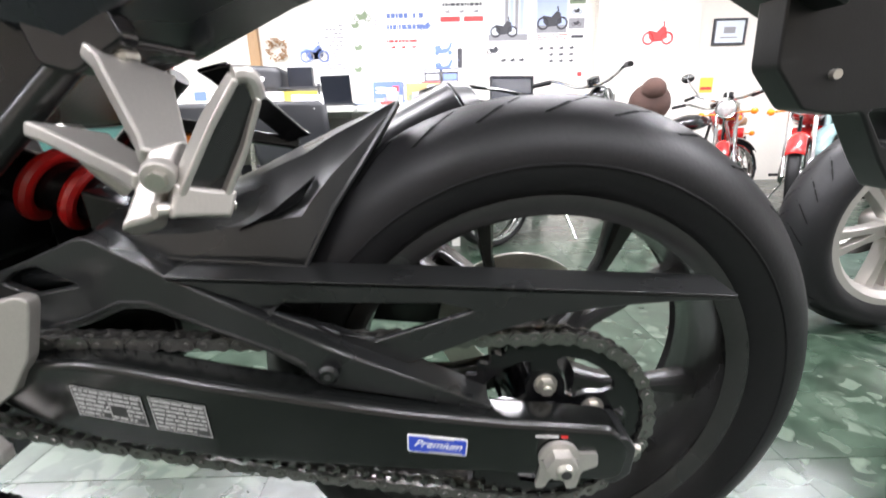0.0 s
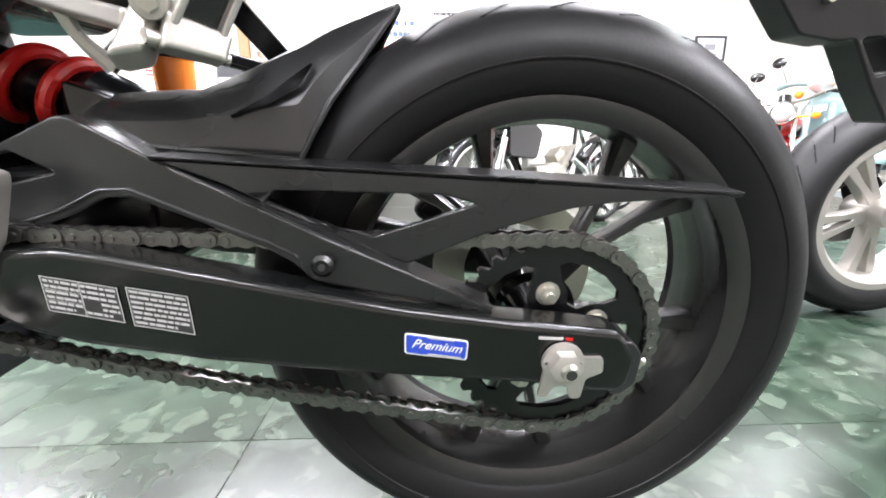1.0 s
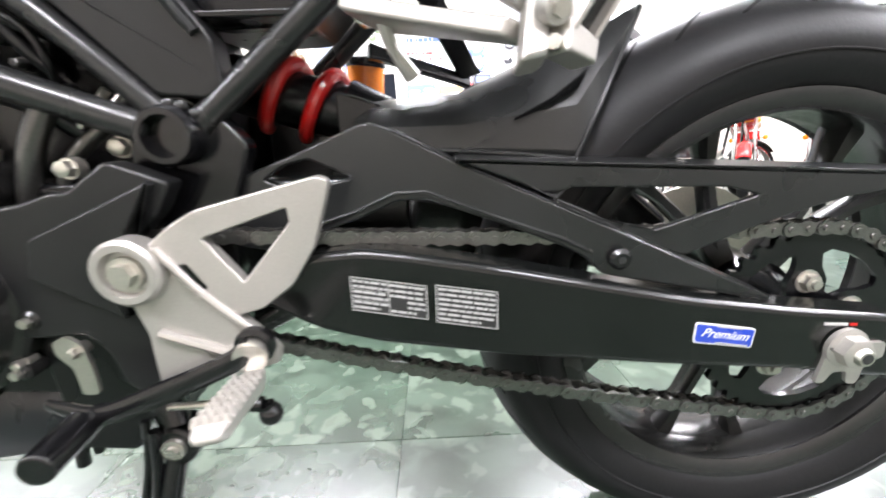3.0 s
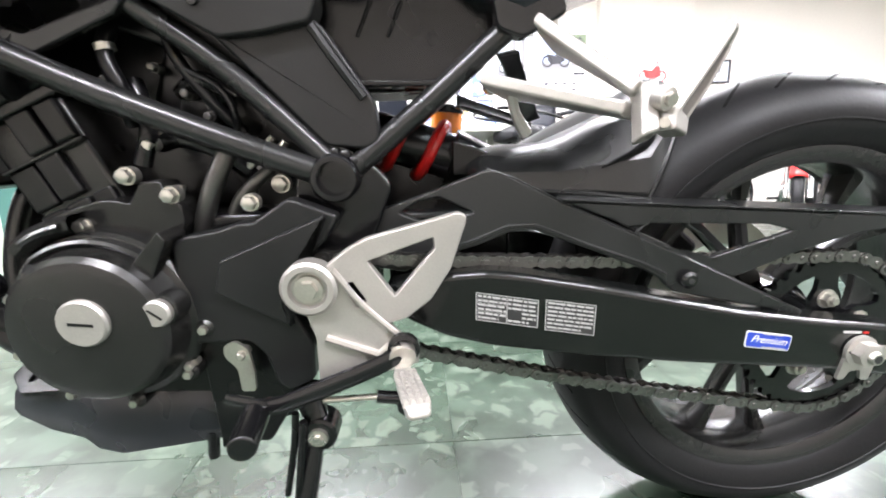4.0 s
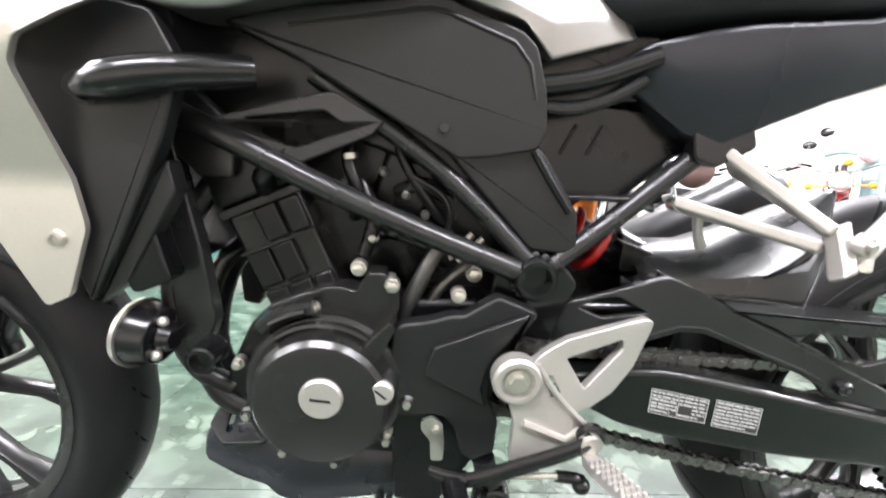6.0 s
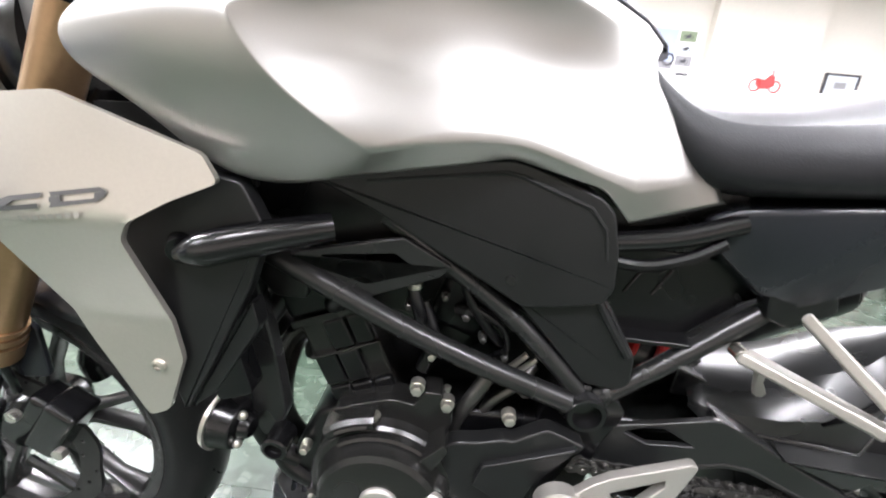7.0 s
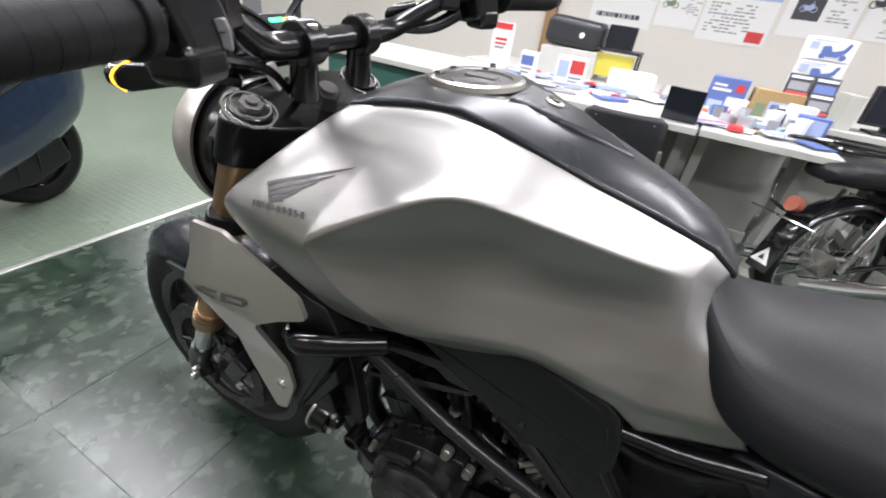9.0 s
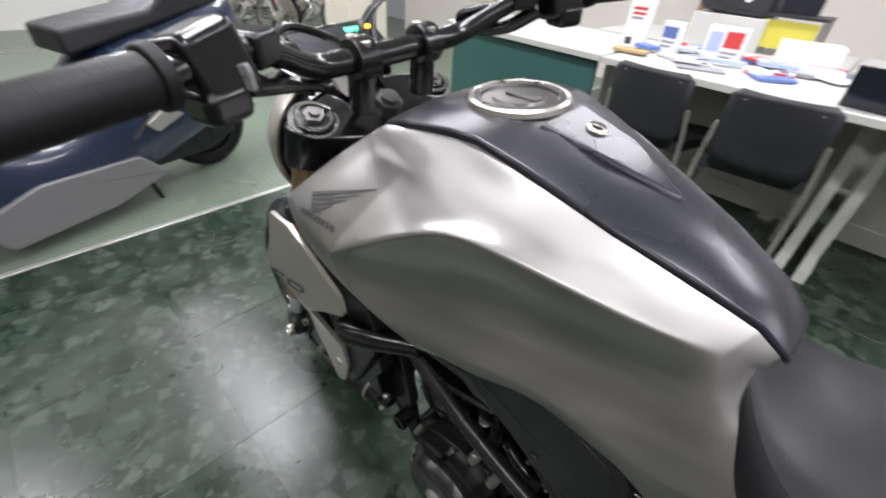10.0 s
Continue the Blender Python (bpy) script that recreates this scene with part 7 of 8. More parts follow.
classic_bike(pose(1.40, 2.80, 0, -4, 0, 12) @ Matrix.Scale(0.80, 4), "small dark motorcycle with a red headlight shell", GLOSSBLACK, SEAT, REDP)
classic_bike(pose(2.98, 2.98, 0, 4, 0, 226) @ Matrix.Scale(0.86, 4), "red and chrome roadster facing the aisle", REDP, SEAT, CHROME)
classic_bike(pose(2.72, 3.52, 0, 4, 0, 232) @ Matrix.Scale(0.86, 4), "red commuter motorcycle with white side panels", REDP, TAN, REDP, False)
classic_bike(pose(-6.6, 2.2, 0, -4, 0, 30), "red motorcycle at the far end of the showroom", REDP, SEAT, CHROME)
classic_bike(pose(-6.9, 1.5, 0, -4, 0, 30), "black motorcycle at the far end of the showroom", GLOSSBLACK, SEAT, GLOSSBLACK)


def step_through(m, label, body):
    """A step-through with a leg shield, front towards +x."""
    b = thing("step_through", m, label, "motorcycle", "parked motorcycles")
    wire_wheel("rear", b, 0, 0.28, 0.04)
    wire_wheel("front", b, 1.18, 0.28, 0.036)
    thick(part("front_fender", fender(B(), 1.18, 0.28, 20, 165, 0.06), body, b))
    thick(part("rear_fender", fender(B(), 0, 0.28, 10, 165, 0.065), body, b))
    rows = []
    for x, zt, zb, w in ((-0.30, 0.60, 0.52, 0.05), (0.0, 0.68, 0.50, 0.11), (0.25, 0.66, 0.40, 0.11), (0.50, 0.50, 0.36, 0.08), (0.75, 0.56, 0.40, 0.07), (0.95, 0.86, 0.60, 0.06)):
        zm = (zt + zb) / 2
        rows.append([(x, w * math.cos(a), zm + (zt - zb) / 2 * math.sin(a)) for a in [2 * math.pi * k / 14 for k in range(14)]])
    part("body", loft(B(), rows), body, b, subsurf=1)
    bm = B()
    rows = []
    for z, x, w in ((0.24, 0.80, 0.16), (0.40, 0.84, 0.21), (0.60, 0.90, 0.22), (0.80, 0.97, 0.16), (0.90, 1.0, 0.08)):
        rows.append([(x - 0.10 * abs(u) ** 2, u * w, z) for u in (-1, -0.7, -0.3, 0.3, 0.7, 1)])
    thick(part("leg_shield", loft(bm, rows, closed=False, cap=False), body, b), 0.008)
    part("seat", box(B(), (0.05, 0, 0.74), (0.52, 0.22, 0.09)), SEAT, b, bevel=0.03, segs=4)
    part("engine", rod(B(), (0.45, -0.11, 0.30), (0.45, 0.11, 0.30), 0.09), STEEL, b)
    part("cylinder", rod(B(), (0.52, 0, 0.32), (0.72, 0, 0.33), 0.055), STEEL, b)
    part("handlebar", tube(B(), [(0.88, -0.33, 0.99), (0.95, -0.2, 1.0), (1.0, 0.0, 0.96), (0.95, 0.2, 1.0), (0.88, 0.33, 0.99)], 0.02, 10, 5), body, b)
    part("headlight", ball(B(), (1.06, 0, 0.97), 0.085, (0.8, 1, 1)), LENS, b)
    part("badge_plate", box(B(), (1.045, 0, 0.78), (0.01, 0.08, 0.05), (0, -12, 0)), CHROME, b, bevel=0.004)
    for s in (-1, 1):
        part("fork_leg", rod(B(), (1.18, s * 0.07, 0.28), (1.02, s * 0.07, 0.80), 0.02), body, b)
        part("turn_signal", ball(B(), (1.03, s * 0.14, 0.90), 0.03), AMBER, b)
        part("mirror", ball(B(), (0.93, s * 0.32, 1.18), 0.05, (0.25, 1, 0.8)), GLOSSBLACK, b)
        part("mirror_stem", tube(B(), [(0.95, s * 0.25, 1.0), (0.93, s * 0.31, 1.17)], 0.006, 8, 1), CHROME, b)
    return b


step_through(pose(3.75, 3.10, 0, 4, 0, 210), "grey-teal step-through with a leg shield in the row", TEAL)
step_through(pose(4.25, 2.95, 0, 4, 0, 208), "pale grey step-through beside it in the row", TEAL)

# modern motorcycle behind, seen by its rear wheel
bk2 = thing("sport_motorcycle", pose(1.16, 0.66, 0, 4.0), "dark sport motorcycle with a silver cast rear wheel", "motorcycle")
prof = [(y * 1.05, r) for y, r in rear_prof]
t2 = part("rear_tyre", lathe(B(), prof, 0, 0.308, 96, closed=True), RUBBER, bk2, angle=60)
tread(prof, 0.078, 0, 0.308, 30, t2)
r2 = part("rear_rim", lathe(B(), [(-0.062, 0.219), (-0.055, 0.219), (-0.045, 0.198), (0.045, 0.198), (0.055, 0.219), (0.062, 0.219), (0.062, 0.20), (0.04, 0.182), (-0.04, 0.182), (-0.062, 0.20)], 0, 0.308, 64, closed=True), ALLOY, bk2, "silver cast rim")
for k in range(10):
    a = radians(36 * k + (9 if k % 2 else -9))
    c, s = math.cos(a), math.sin(a)
    part("spoke", loft(B(), [[(rr * c - q * w * s, y, 0.308 + rr * s + q * w * c) for q, y in ((-1, -0.018), (1, -0.018), (1, 0.018), (-1, 0.018))] for rr, w in ((0.03, 0.014), (0.10, 0.009), (0.184, 0.014))]), ALLOY, r2, bevel=0.003)
part("hub", lathe(B(), [(-0.06, 0.0), (-0.06, 0.04), (0.06, 0.04), (0.06, 0.0)], 0, 0.308, 28), ALLOY, r2)
part("brake_disc", lathe(B(), [(0.085, 0.06), (0.080, 0.06), (0.080, 0.115), (0.085, 0.115)], 0, 0.308, 48, closed=True), BLACK, bk2)
part("swingarm", loft(B(), [[(x, y, z) for y, z in ((-0.125, zc - h), (-0.095, zc - h), (-0.095, zc + h), (-0.125, zc + h))] for x, zc, h in ((-0.05, 0.308, 0.03), (0.25, 0.35, 0.035), (0.52, 0.41, 0.05))]), BLACK, bk2, bevel=0.006)
part("tail", loft(B(), [[(x, y * w, z) for y, z in ((-1, zb), (1, zb), (0.8, zt), (-0.8, zt))] for x, zb, zt, w in ((-0.15, 0.86, 0.92, 0.05), (0.15, 0.76, 0.90, 0.11), (0.45, 0.68, 0.80, 0.13), (0.75, 0.62, 0.86, 0.14), (1.05, 0.70, 0.98, 0.16), (1.25, 0.80, 0.92, 0.08))]), GLOSSBLACK, bk2, bevel=0.02)
part("engine", box(B(), (0.78, 0, 0.42), (0.46, 0.34, 0.36)), ENGDARK, bk2, bevel=0.03)
f2 = part("front_tyre", lathe(B(), [(y * 0.8, r) for y, r in rear_prof], 1.40, 0.300, 64, closed=True), RUBBER, bk2, angle=60)
part("front_rim", lathe(B(), [(-0.045, 0.215), (0.045, 0.215), (0.045, 0.185), (-0.045, 0.185)], 1.40, 0.300, 48, closed=True), ALLOY, f2)
for s in (-1, 1):
    part("fork_leg", rod(B(), (1.40, s * 0.09, 0.30), (1.14, s * 0.09, 0.92), 0.025), BLACK, bk2)
part("handlebar", tube(B(), [(1.02, -0.36, 1.03), (1.10, -0.15, 1.0), (1.12, 0, 0.99), (1.10, 0.15, 1.0), (1.02, 0.36, 1.03)], 0.013, 10, 4), BLACK, bk2)
part("side_stand", rod(B(), (0.62, 0.16, 0.25), (0.60, 0.26, 0.0), 0.012), BLACK, bk2)

# navy maxi scooter on the painted floor
sc_m = pose(-3.10, 0.27, 0, 0, 4, -74)
scoot = thing("scooter", sc_m, "large navy scooter standing on the painted floor", "scooter")
for cx, nm in ((0.0, "rear"), (1.40, "front")):
    w = part(nm + "_tyre", lathe(B(), [(-0.045, 0.165), (-0.06, 0.20), (-0.045, 0.232), (0, 0.24), (0.045, 0.232), (0.06, 0.20), (0.045, 0.165)], cx, 0.242, 48, closed=True), RUBBER, scoot, angle=60)
    part(nm + "_rim", lathe(B(), [(-0.05, 0.0), (-0.05, 0.03), (-0.03, 0.16), (-0.045, 0.17), (0.045, 0.17), (0.03, 0.16), (0.05, 0.03), (0.05, 0.0)], cx, 0.242, 40), BLACK, w)
rows = []
for x, zt, zb, w in ((-0.34, 0.84, 0.50, 0.12), (-0.24, 0.85, 0.30, 0.18), (0.06, 0.82, 0.20, 0.21), (0.42, 0.74, 0.14, 0.22), (0.62, 0.48, 0.12, 0.22), (0.90, 0.46, 0.12, 0.22), (1.05, 0.80, 0.16, 0.22), (1.22, 0.98, 0.40, 0.20), (1.42, 0.86, 0.56, 0.12)):
    zm = (zt + zb) / 2
    rows.append([(x, w * math.copysign(abs(math.cos(a)) ** 0.7, math.cos(a)), zm + (zt - zb) / 2 * math.copysign(abs(math.sin(a)) ** 0.7, math.sin(a))) for a in [2 * math.pi * k / 20 for k in range(20)]])
part("body", loft(B(), rows), NAVY, scoot, subsurf=2)
part("seat", loft(B(), [[(x, y * w, z) for y, z in ((-1, zb), (-0.9, zt), (0.9, zt), (1, zb))] for x, zb, zt, w in ((-0.34, 0.80, 0.88, 0.10), (0.0, 0.78, 0.90, 0.16), (0.15, 0.76, 0.82, 0.17), (0.50, 0.70, 0.80, 0.13))]), SEAT, scoot, bevel=0.02, segs=3)
part("exhaust", tube(B(), [(0.45, -0.17, 0.22), (0.10, -0.20, 0.28), (-0.25, -0.20, 0.36)], [0.04, 0.06, 0.05], 16, 4), ENGDARK, scoot)
part("heat_shield", box(B(), (0.02, -0.262, 0.31), (0.22, 0.012, 0.06), (0, 12, 0)), ALLOY, scoot, bevel=0.004)
part("lower_fairing", box(B(), (0.75, 0, 0.20), (0.60, 0.36, 0.08)), ENGDARK, scoot, bevel=0.02)
part("lower_panel", prism(B(), [(0.36, 0.17), (0.62, 0.12), (1.02, 0.13), (1.08, 0.27), (0.84, 0.33), (0.46, 0.29)], 0.175, 0.232, r=0.02), PALEGREY, scoot, "grey lower side panel", bevel=0.010, segs=3)
part("foot_peg_cover", prism(B(), [(0.20, 0.40), (0.34, 0.36), (0.38, 0.41), (0.26, 0.46)], 0.195, 0.232, r=0.008), ALLOY, scoot, bevel=0.006)
tc = part("transmission_cover", prism(B(), [(-0.09, 0.20), (0.10, 0.15), (0.44, 0.18), (0.52, 0.30), (0.36, 0.39), (0.06, 0.40), (-0.07, 0.33)], 0.065, 0.150, r=0.02), PANEL, scoot, "black ribbed transmission cover", bevel=0.014, segs=3)
for k in range(4):
    part("cover_rib", tube(B(), [(0.06 + 0.09 * k, 0.151, 0.20 + 0.005 * k), (0.03 + 0.09 * k, 0.152, 0.36)], 0.005, 8, 1), PANEL, tc)
part("side_crease", tube(B(), [(-0.30, 0.135, 0.66), (-0.05, 0.196, 0.60), (0.25, 0.215, 0.50), (0.45, 0.224, 0.36)], 0.007, 8, 5), GLOSSBLACK, scoot)
part("rear_shock", rod(rod(B(), (0.0, 0.115, 0.27), (0.16, 0.125, 0.52), 0.012), (0.03, 0.115, 0.32), (0.13, 0.125, 0.48), 0.024), ENGDARK, scoot)
part("windscreen", box(B(), (1.12, 0, 1.12), (0.012, 0.36, 0.34), (0, -28, 0)), LENS, scoot, bevel=0.004)
part("handlebar", tube(B(), [(0.92, -0.34, 1.02), (1.0, -0.15, 1.03), (1.02, 0, 1.0), (1.0, 0.15, 1.03), (0.92, 0.34, 1.02)], 0.016, 10, 4), BLACK, scoot)
part("centre_stand", tube(B(), [(0.42, -0.16, 0.02), (0.45, -0.12, 0.2), (0.45, 0.12, 0.2), (0.42, 0.16, 0.02)], 0.012, 8, 3), BLACK, scoot)

# plush toy on the red bike's seat, as a plain shape
bm = ball(B(), (0, 0, 0.12), 0.13, (1.0, 0.9, 0.95), 20, 14)
ball(bm, (-0.02, -0.08, 0.20), 0.075, (1, 0.9, 0.9), 16, 10)
toy = part("plush_toy", bm, PLUSHB, None, "round dark brown plush toy sitting on a bike")
toy.matrix_basis = pose(1.50, 2.79, 0.632) @ Matrix.Scale(1.15, 4)
tagged(toy, category="plush toy")

# ---------- desks, chairs, posters and clutter ----------
DESKTOP = paint("pale_grey_laminate", (0.52, 0.52, 0.49), 0.4, scale=20, vary=0.06)
DESKGREY = paint("grey_green_steel", (0.48, 0.485, 0.44), 0.45, scale=20, vary=0.06)
DGREEN = paint("dark_green_panel", (0.03, 0.10, 0.085), 0.5, scale=20, vary=0.1)
CHAIRB = paint("black_chair_plastic", (0.018, 0.019, 0.022), 0.45, scale=60, vary=0.12)
PAPER = paint("white_paper", (0.82, 0.82, 0.80), 0.6, vary=0.03, bump=0)
CARD = paint("brown_card", (0.42, 0.29, 0.13), 0.7, scale=30, vary=0.1)
YELLOW = paint("yellow_board", (0.62, 0.55, 0.08), 0.5, vary=0.06, bump=0)
GREYP = paint("print_grey", (0.28, 0.28, 0.30), 0.55, vary=0.1, bump=0)
DARKP = paint("print_dark", (0.05, 0.05, 0.06), 0.55, vary=0.1, bump=0)
BLUEP = paint("print_blue", (0.11, 0.17, 0.42), 0.5, vary=0.1, bump=0)
PALEB = paint("print_pale_blue", (0.42, 0.50, 0.72), 0.5, vary=0.08, bump=0)
REDPR = paint("print_red", (0.62, 0.05, 0.05), 0.5, vary=0.08, bump=0)
GREENP = paint("print_green", (0.20, 0.26, 0.16), 0.5, vary=0.1, bump=0)
SKYP = paint("print_sky", (0.62, 0.68, 0.74), 0.5, vary=0.05, bump=0)
SCREEN = paint("dark_screen", (0.012, 0.014, 0.02), 0.2, vary=0.05, bump=0)


def desk(m, w, d, label, panel, back_panel=True, drawers=False, front=False):
    t = thing("office_desk", m, label, "desk", "office desks")
    part("desktop", box(B(), (w / 2, d / 2, 0.705), (w, d, 0.03)), DESKTOP, t, bevel=0.004)
    part("edge_strip", box(B(), (w / 2, -0.002, 0.705), (w, 0.006, 0.026)), DESKGREY, t)
    for x in (0.04, w - 0.04):
        part("leg", loft(B(), [[(x - 0.022, y0, z), (x + 0.022, y0, z), (x + 0.022, y1, z), (x - 0.022, y1, z)] for z, y0, y1 in ((0.0, 0.10, d - 0.06), (0.06, 0.10, d - 0.06), (0.062, d * 0.42, d * 0.62), (0.69, d * 0.30, d * 0.70))]), DESKGREY, t, bevel=0.004)
    if back_panel:
        part("modesty_panel", box(B(), (w / 2, 0.06 if front else d - 0.05, 0.40), (w - 0.10, 0.02, 0.58)), panel, t, bevel=0.003)
        part("kick_rail", box(B(), (w / 2, d - 0.05, 0.07), (w - 0.08, 0.03, 0.10)), DESKTOP, t, bevel=0.003)
    if drawers:
        c = part("drawer_case", box(B(), (w - 0.27, d * 0.5, 0.36), (0.38, d - 0.1, 0.60)), DESKGREY, t, bevel=0.004)
        for k in range(3):
            dr = part("drawer_front", box(B(), (w - 0.27, 0.045, 0.17 + 0.2 * k), (0.36, 0.014, 0.18)), DESKTOP, c, bevel=0.003)
            part("drawer_handle", box(B(), (w - 0.27, 0.035, 0.21 + 0.2 * k), (0.12, 0.012, 0.015)), STEEL, dr)
    return t


desk(pose(-0.47, 1.60, 0, 0, 0, -2), 0.50, 0.70, "grey steel desk covered with leaflets", DESKGREY)
desk(pose(-1.54, 1.62, 0, 0, 0, -2), 1.06, 0.70, "pale desk with chairs pushed up to it", DESKGREY)
cnt = desk(pose(-2.66, 1.70, 0, 0, 0, -3), 1.10, 0.70, "pale counter with a dark green front", DGREEN, False)
part("front_panel", box(B(), (0.55, 0.05, 0.36), (1.04, 0.02, 0.64)), DGREEN, cnt, bevel=0.003)
desk(pose(-2.0, 2.42, 0), 1.30, 0.62, "pale back desk against the poster wall", DESKGREY)
desk(pose(-0.68, 2.42, 0), 1.40, 0.66, "grey back desk against the poster wall", DESKGREY)


def office_chair(m):
    c = thing("office_chair", m, "black plastic chair with a perforated back at the desk", "chair", "chairs at the desks")
    rows = []
    for z, x0, w in ((0.42, -0.19, 0.15), (0.50, -0.205, 0.172), (0.62, -0.225, 0.176), (0.715, -0.235, 0.172), (0.738, -0.238, 0.14)):
        rows.append([(u * w, x0 - 0.03 * (1 - u * u), z) for u in (-1, -0.85, -0.5, 0, 0.5, 0.85, 1)])
    back = part("backrest", loft(B(), rows, closed=False, cap=False), CHAIRB, c, "black perforated backrest", angle=60)
    thick(back, 0.010)
    bm = B()
    for k in range(9):
        ball(bm, (-0.12 + 0.03 * k, -0.268 + 0.012 * abs(k - 4) / 4, 0.706), 0.006, (1, 0.5, 1), 8, 6)
    part("back_hole", bm, DESKTOP, back)
    part("seat", loft(B(), [[(u * w, y, 0.43 + 0.02 * u * u + e) for u in (-1, -0.8, 0, 0.8, 1)] + [(u * w, y, 0.405) for u in (1, 0, -1)] for y, w, e in ((-0.20, 0.19, 0.01), (0.0, 0.22, 0.0), (0.2, 0.21, 0.0), (0.23, 0.18, -0.012))]), CHAIRB, c, bevel=0.006)
    for x in (-0.20, 0.20):
        part("leg", tube(B(), [(x, -0.22, 0.0), (x, -0.20, 0.40), (x * 0.9, -0.225, 0.60)], 0.011, 10, 4), STEEL, c)
        part("front_leg", tube(B(), [(x, 0.22, 0.0), (x, 0.18, 0.41)], 0.011, 10, 1), STEEL, c)
    return c


ch = office_chair(pose(-0.78, 1.76, 0, 0, 0, 3))
copy_thing(ch, pose(-1.24, 1.79, 0, 0, 0, -4))

# posters
def poster(x0, x1, z0, z1, label, kind, y=-0.004, seed=0, cat="poster"):
    w, h = x1 - x0, z1 - z0
    p = thing("poster", WALLM @ pose(x0, y, z0), label, cat, "wall posters")
    part("sheet", box(B(), (w / 2, 0, h / 2), (w, 0.002, h)), PAPER, p)
    rng = random.Random(seed)

    def block(name, a, b, c, d, m, lift=0.0018):
        part(name, box(B(), ((a + b) / 2 * w, -lift, (c + d) / 2 * h), ((b - a) * w, 0.001, (d - c) * h)), m, p)

    def lines(a, b, c, d, n, m, dens=0.8):
        bm = B()
        for i in range(n):
            z = (c + (d - c) * (i + 0.5) / n) * h
            x = a * w
            while x < b * w:
                ln = rng.uniform(0.01, 0.05)
                if rng.random() < dens:
                    box(bm, (min(x + ln / 2, b * w), -0.0018, z), (ln, 0.001, (d - c) / n * h * 0.42))
                x += ln + 0.008
        tagged(part("print_line", bm, m, p), kind="stuff")

    def moto(cx, cz, s, m):
        bm = B()
        for k in (-1, 1):
            tube(bm, [(cx * w + k * 0.36 * s + 0.2 * s * math.cos(2 * math.pi * j / 16), -0.002, cz * h + 0.2 * s * math.sin(2 * math.pi * j / 16)) for j in range(17)], 0.035 * s, 5, 1)
        prism(bm, [(cx * w - 0.38 * s, cz * h + 0.28 * s), (cx * w - 0.05 * s, cz * h + 0.22 * s), (cx * w + 0.15 * s, cz * h + 0.42 * s), (cx * w + 0.30 * s, cz * h + 0.36 * s), (cx * w + 0.36 * s, cz * h + 0.02 * s), (cx * w + 0.12 * s, cz * h - 0.1 * s), (cx * w - 0.18 * s, cz * h - 0.12 * s), (cx * w - 0.34 * s, cz * h + 0.02 * s)], -0.0025, -0.0012)
        tube(bm, [(cx * w + 0.22 * s, -0.002, cz * h + 0.40 * s), (cx * w + 0.18 * s, -0.002, cz * h + 0.58 * s)], 0.025 * s, 5, 1)
        part("printed_motorcycle", bm, m, p)
    if kind == "cub":
        moto(0.42, 0.48, 0.26, BLUEP)
        moto(0.46, 0.47, 0.20, GREYP)
        lines(0.62, 0.94, 0.30, 0.88, 12, GREYP, 0.55)
        block("printed_splash", 0.12, 0.45, 0.52, 0.80, PALEB, 0.0014)
        lines(0.10, 0.78, 0.05, 0.17, 1, DARKP, 1.0)
    elif kind == "specs":
        for i in range(3):
            moto(0.28 + 0.05 * (i % 2), 0.22 + 0.27 * i, 0.11, GREENP)
            lines(0.55, 0.92, 0.14 + 0.27 * i, 0.30 + 0.27 * i, 7, GREYP, 0.6)
        moto(0.5, 0.86, 0.15, GREENP)
    elif kind == "campaign":
        lines(0.1, 0.75, 0.70, 0.95, 2, BLUEP, 0.9)
        lines(0.08, 0.62, 0.57, 0.64, 1, REDPR, 1.0)
        block("printed_band", 0.0, 1.0, 0.40, 0.50, PALEB)
        moto(0.84, 0.75, 0.12, BLUEP)
        lines(0.08, 0.7, 0.08, 0.36, 9, GREYP, 0.6)
        for i in range(4):
            moto(0.20 + 0.2 * i, 0.53, 0.05, REDPR)
        block("printed_stamp", 0.72, 0.95, 0.03, 0.13, REDPR)
    elif kind == "parts":
        lines(0.1, 0.9, 0.88, 0.96, 1, DARKP, 1)
        block("printed_bar", 0.05, 0.46, 0.72, 0.78, REDPR)
        block("printed_bar", 0.54, 0.95, 0.72, 0.78, REDPR)
        lines(0.06, 0.9, 0.5, 0.68, 10, GREYP, 0.6)
        for i in range(3):
            moto(0.2 + 0.3 * i, 0.83, 0.06, GREYP)
        block("printed_photo", 0.12, 0.5, 0.16, 0.40, DARKP)
        lines(0.6, 0.9, 0.1, 0.4, 10, GREYP, 0.6)
        moto(0.30, 0.26, 0.10, PALEB)
    elif kind == "left":
        block("printed_photo", 0.0, 0.86, 0.44, 0.97, SKYP, 0.0013)
        block("printed_ground", 0.0, 0.86, 0.40, 0.47, GREYP, 0.0016)
        for i in range(4):
            block("printed_block", 0.36 + 0.11 * i, 0.43 + 0.11 * i, 0.52, 0.94 - 0.08 * (i % 2), PALEB if i % 2 else GREYP, 0.0016)
        moto(0.34, 0.50, 0.24, DARKP)
        lines(0.66, 0.84, 0.86, 0.92, 1, DARKP, 1.0)
        moto(0.12, 0.28, 0.12, DARKP)
        lines(0.30, 0.92, 0.30, 0.37, 3, GREYP, 0.6)
        for i in range(3):
            moto(0.34 + 0.20 * i, 0.17, 0.065, DARKP)
        lines(0.28, 0.92, 0.03, 0.11, 4, GREYP, 0.55)
    elif kind == "right":
        block("printed_photo", 0.03, 0.62, 0.52, 0.92, PALEB, 0.0013)
        block("printed_ground", 0.03, 0.62, 0.50, 0.58, GREYP, 0.0016)
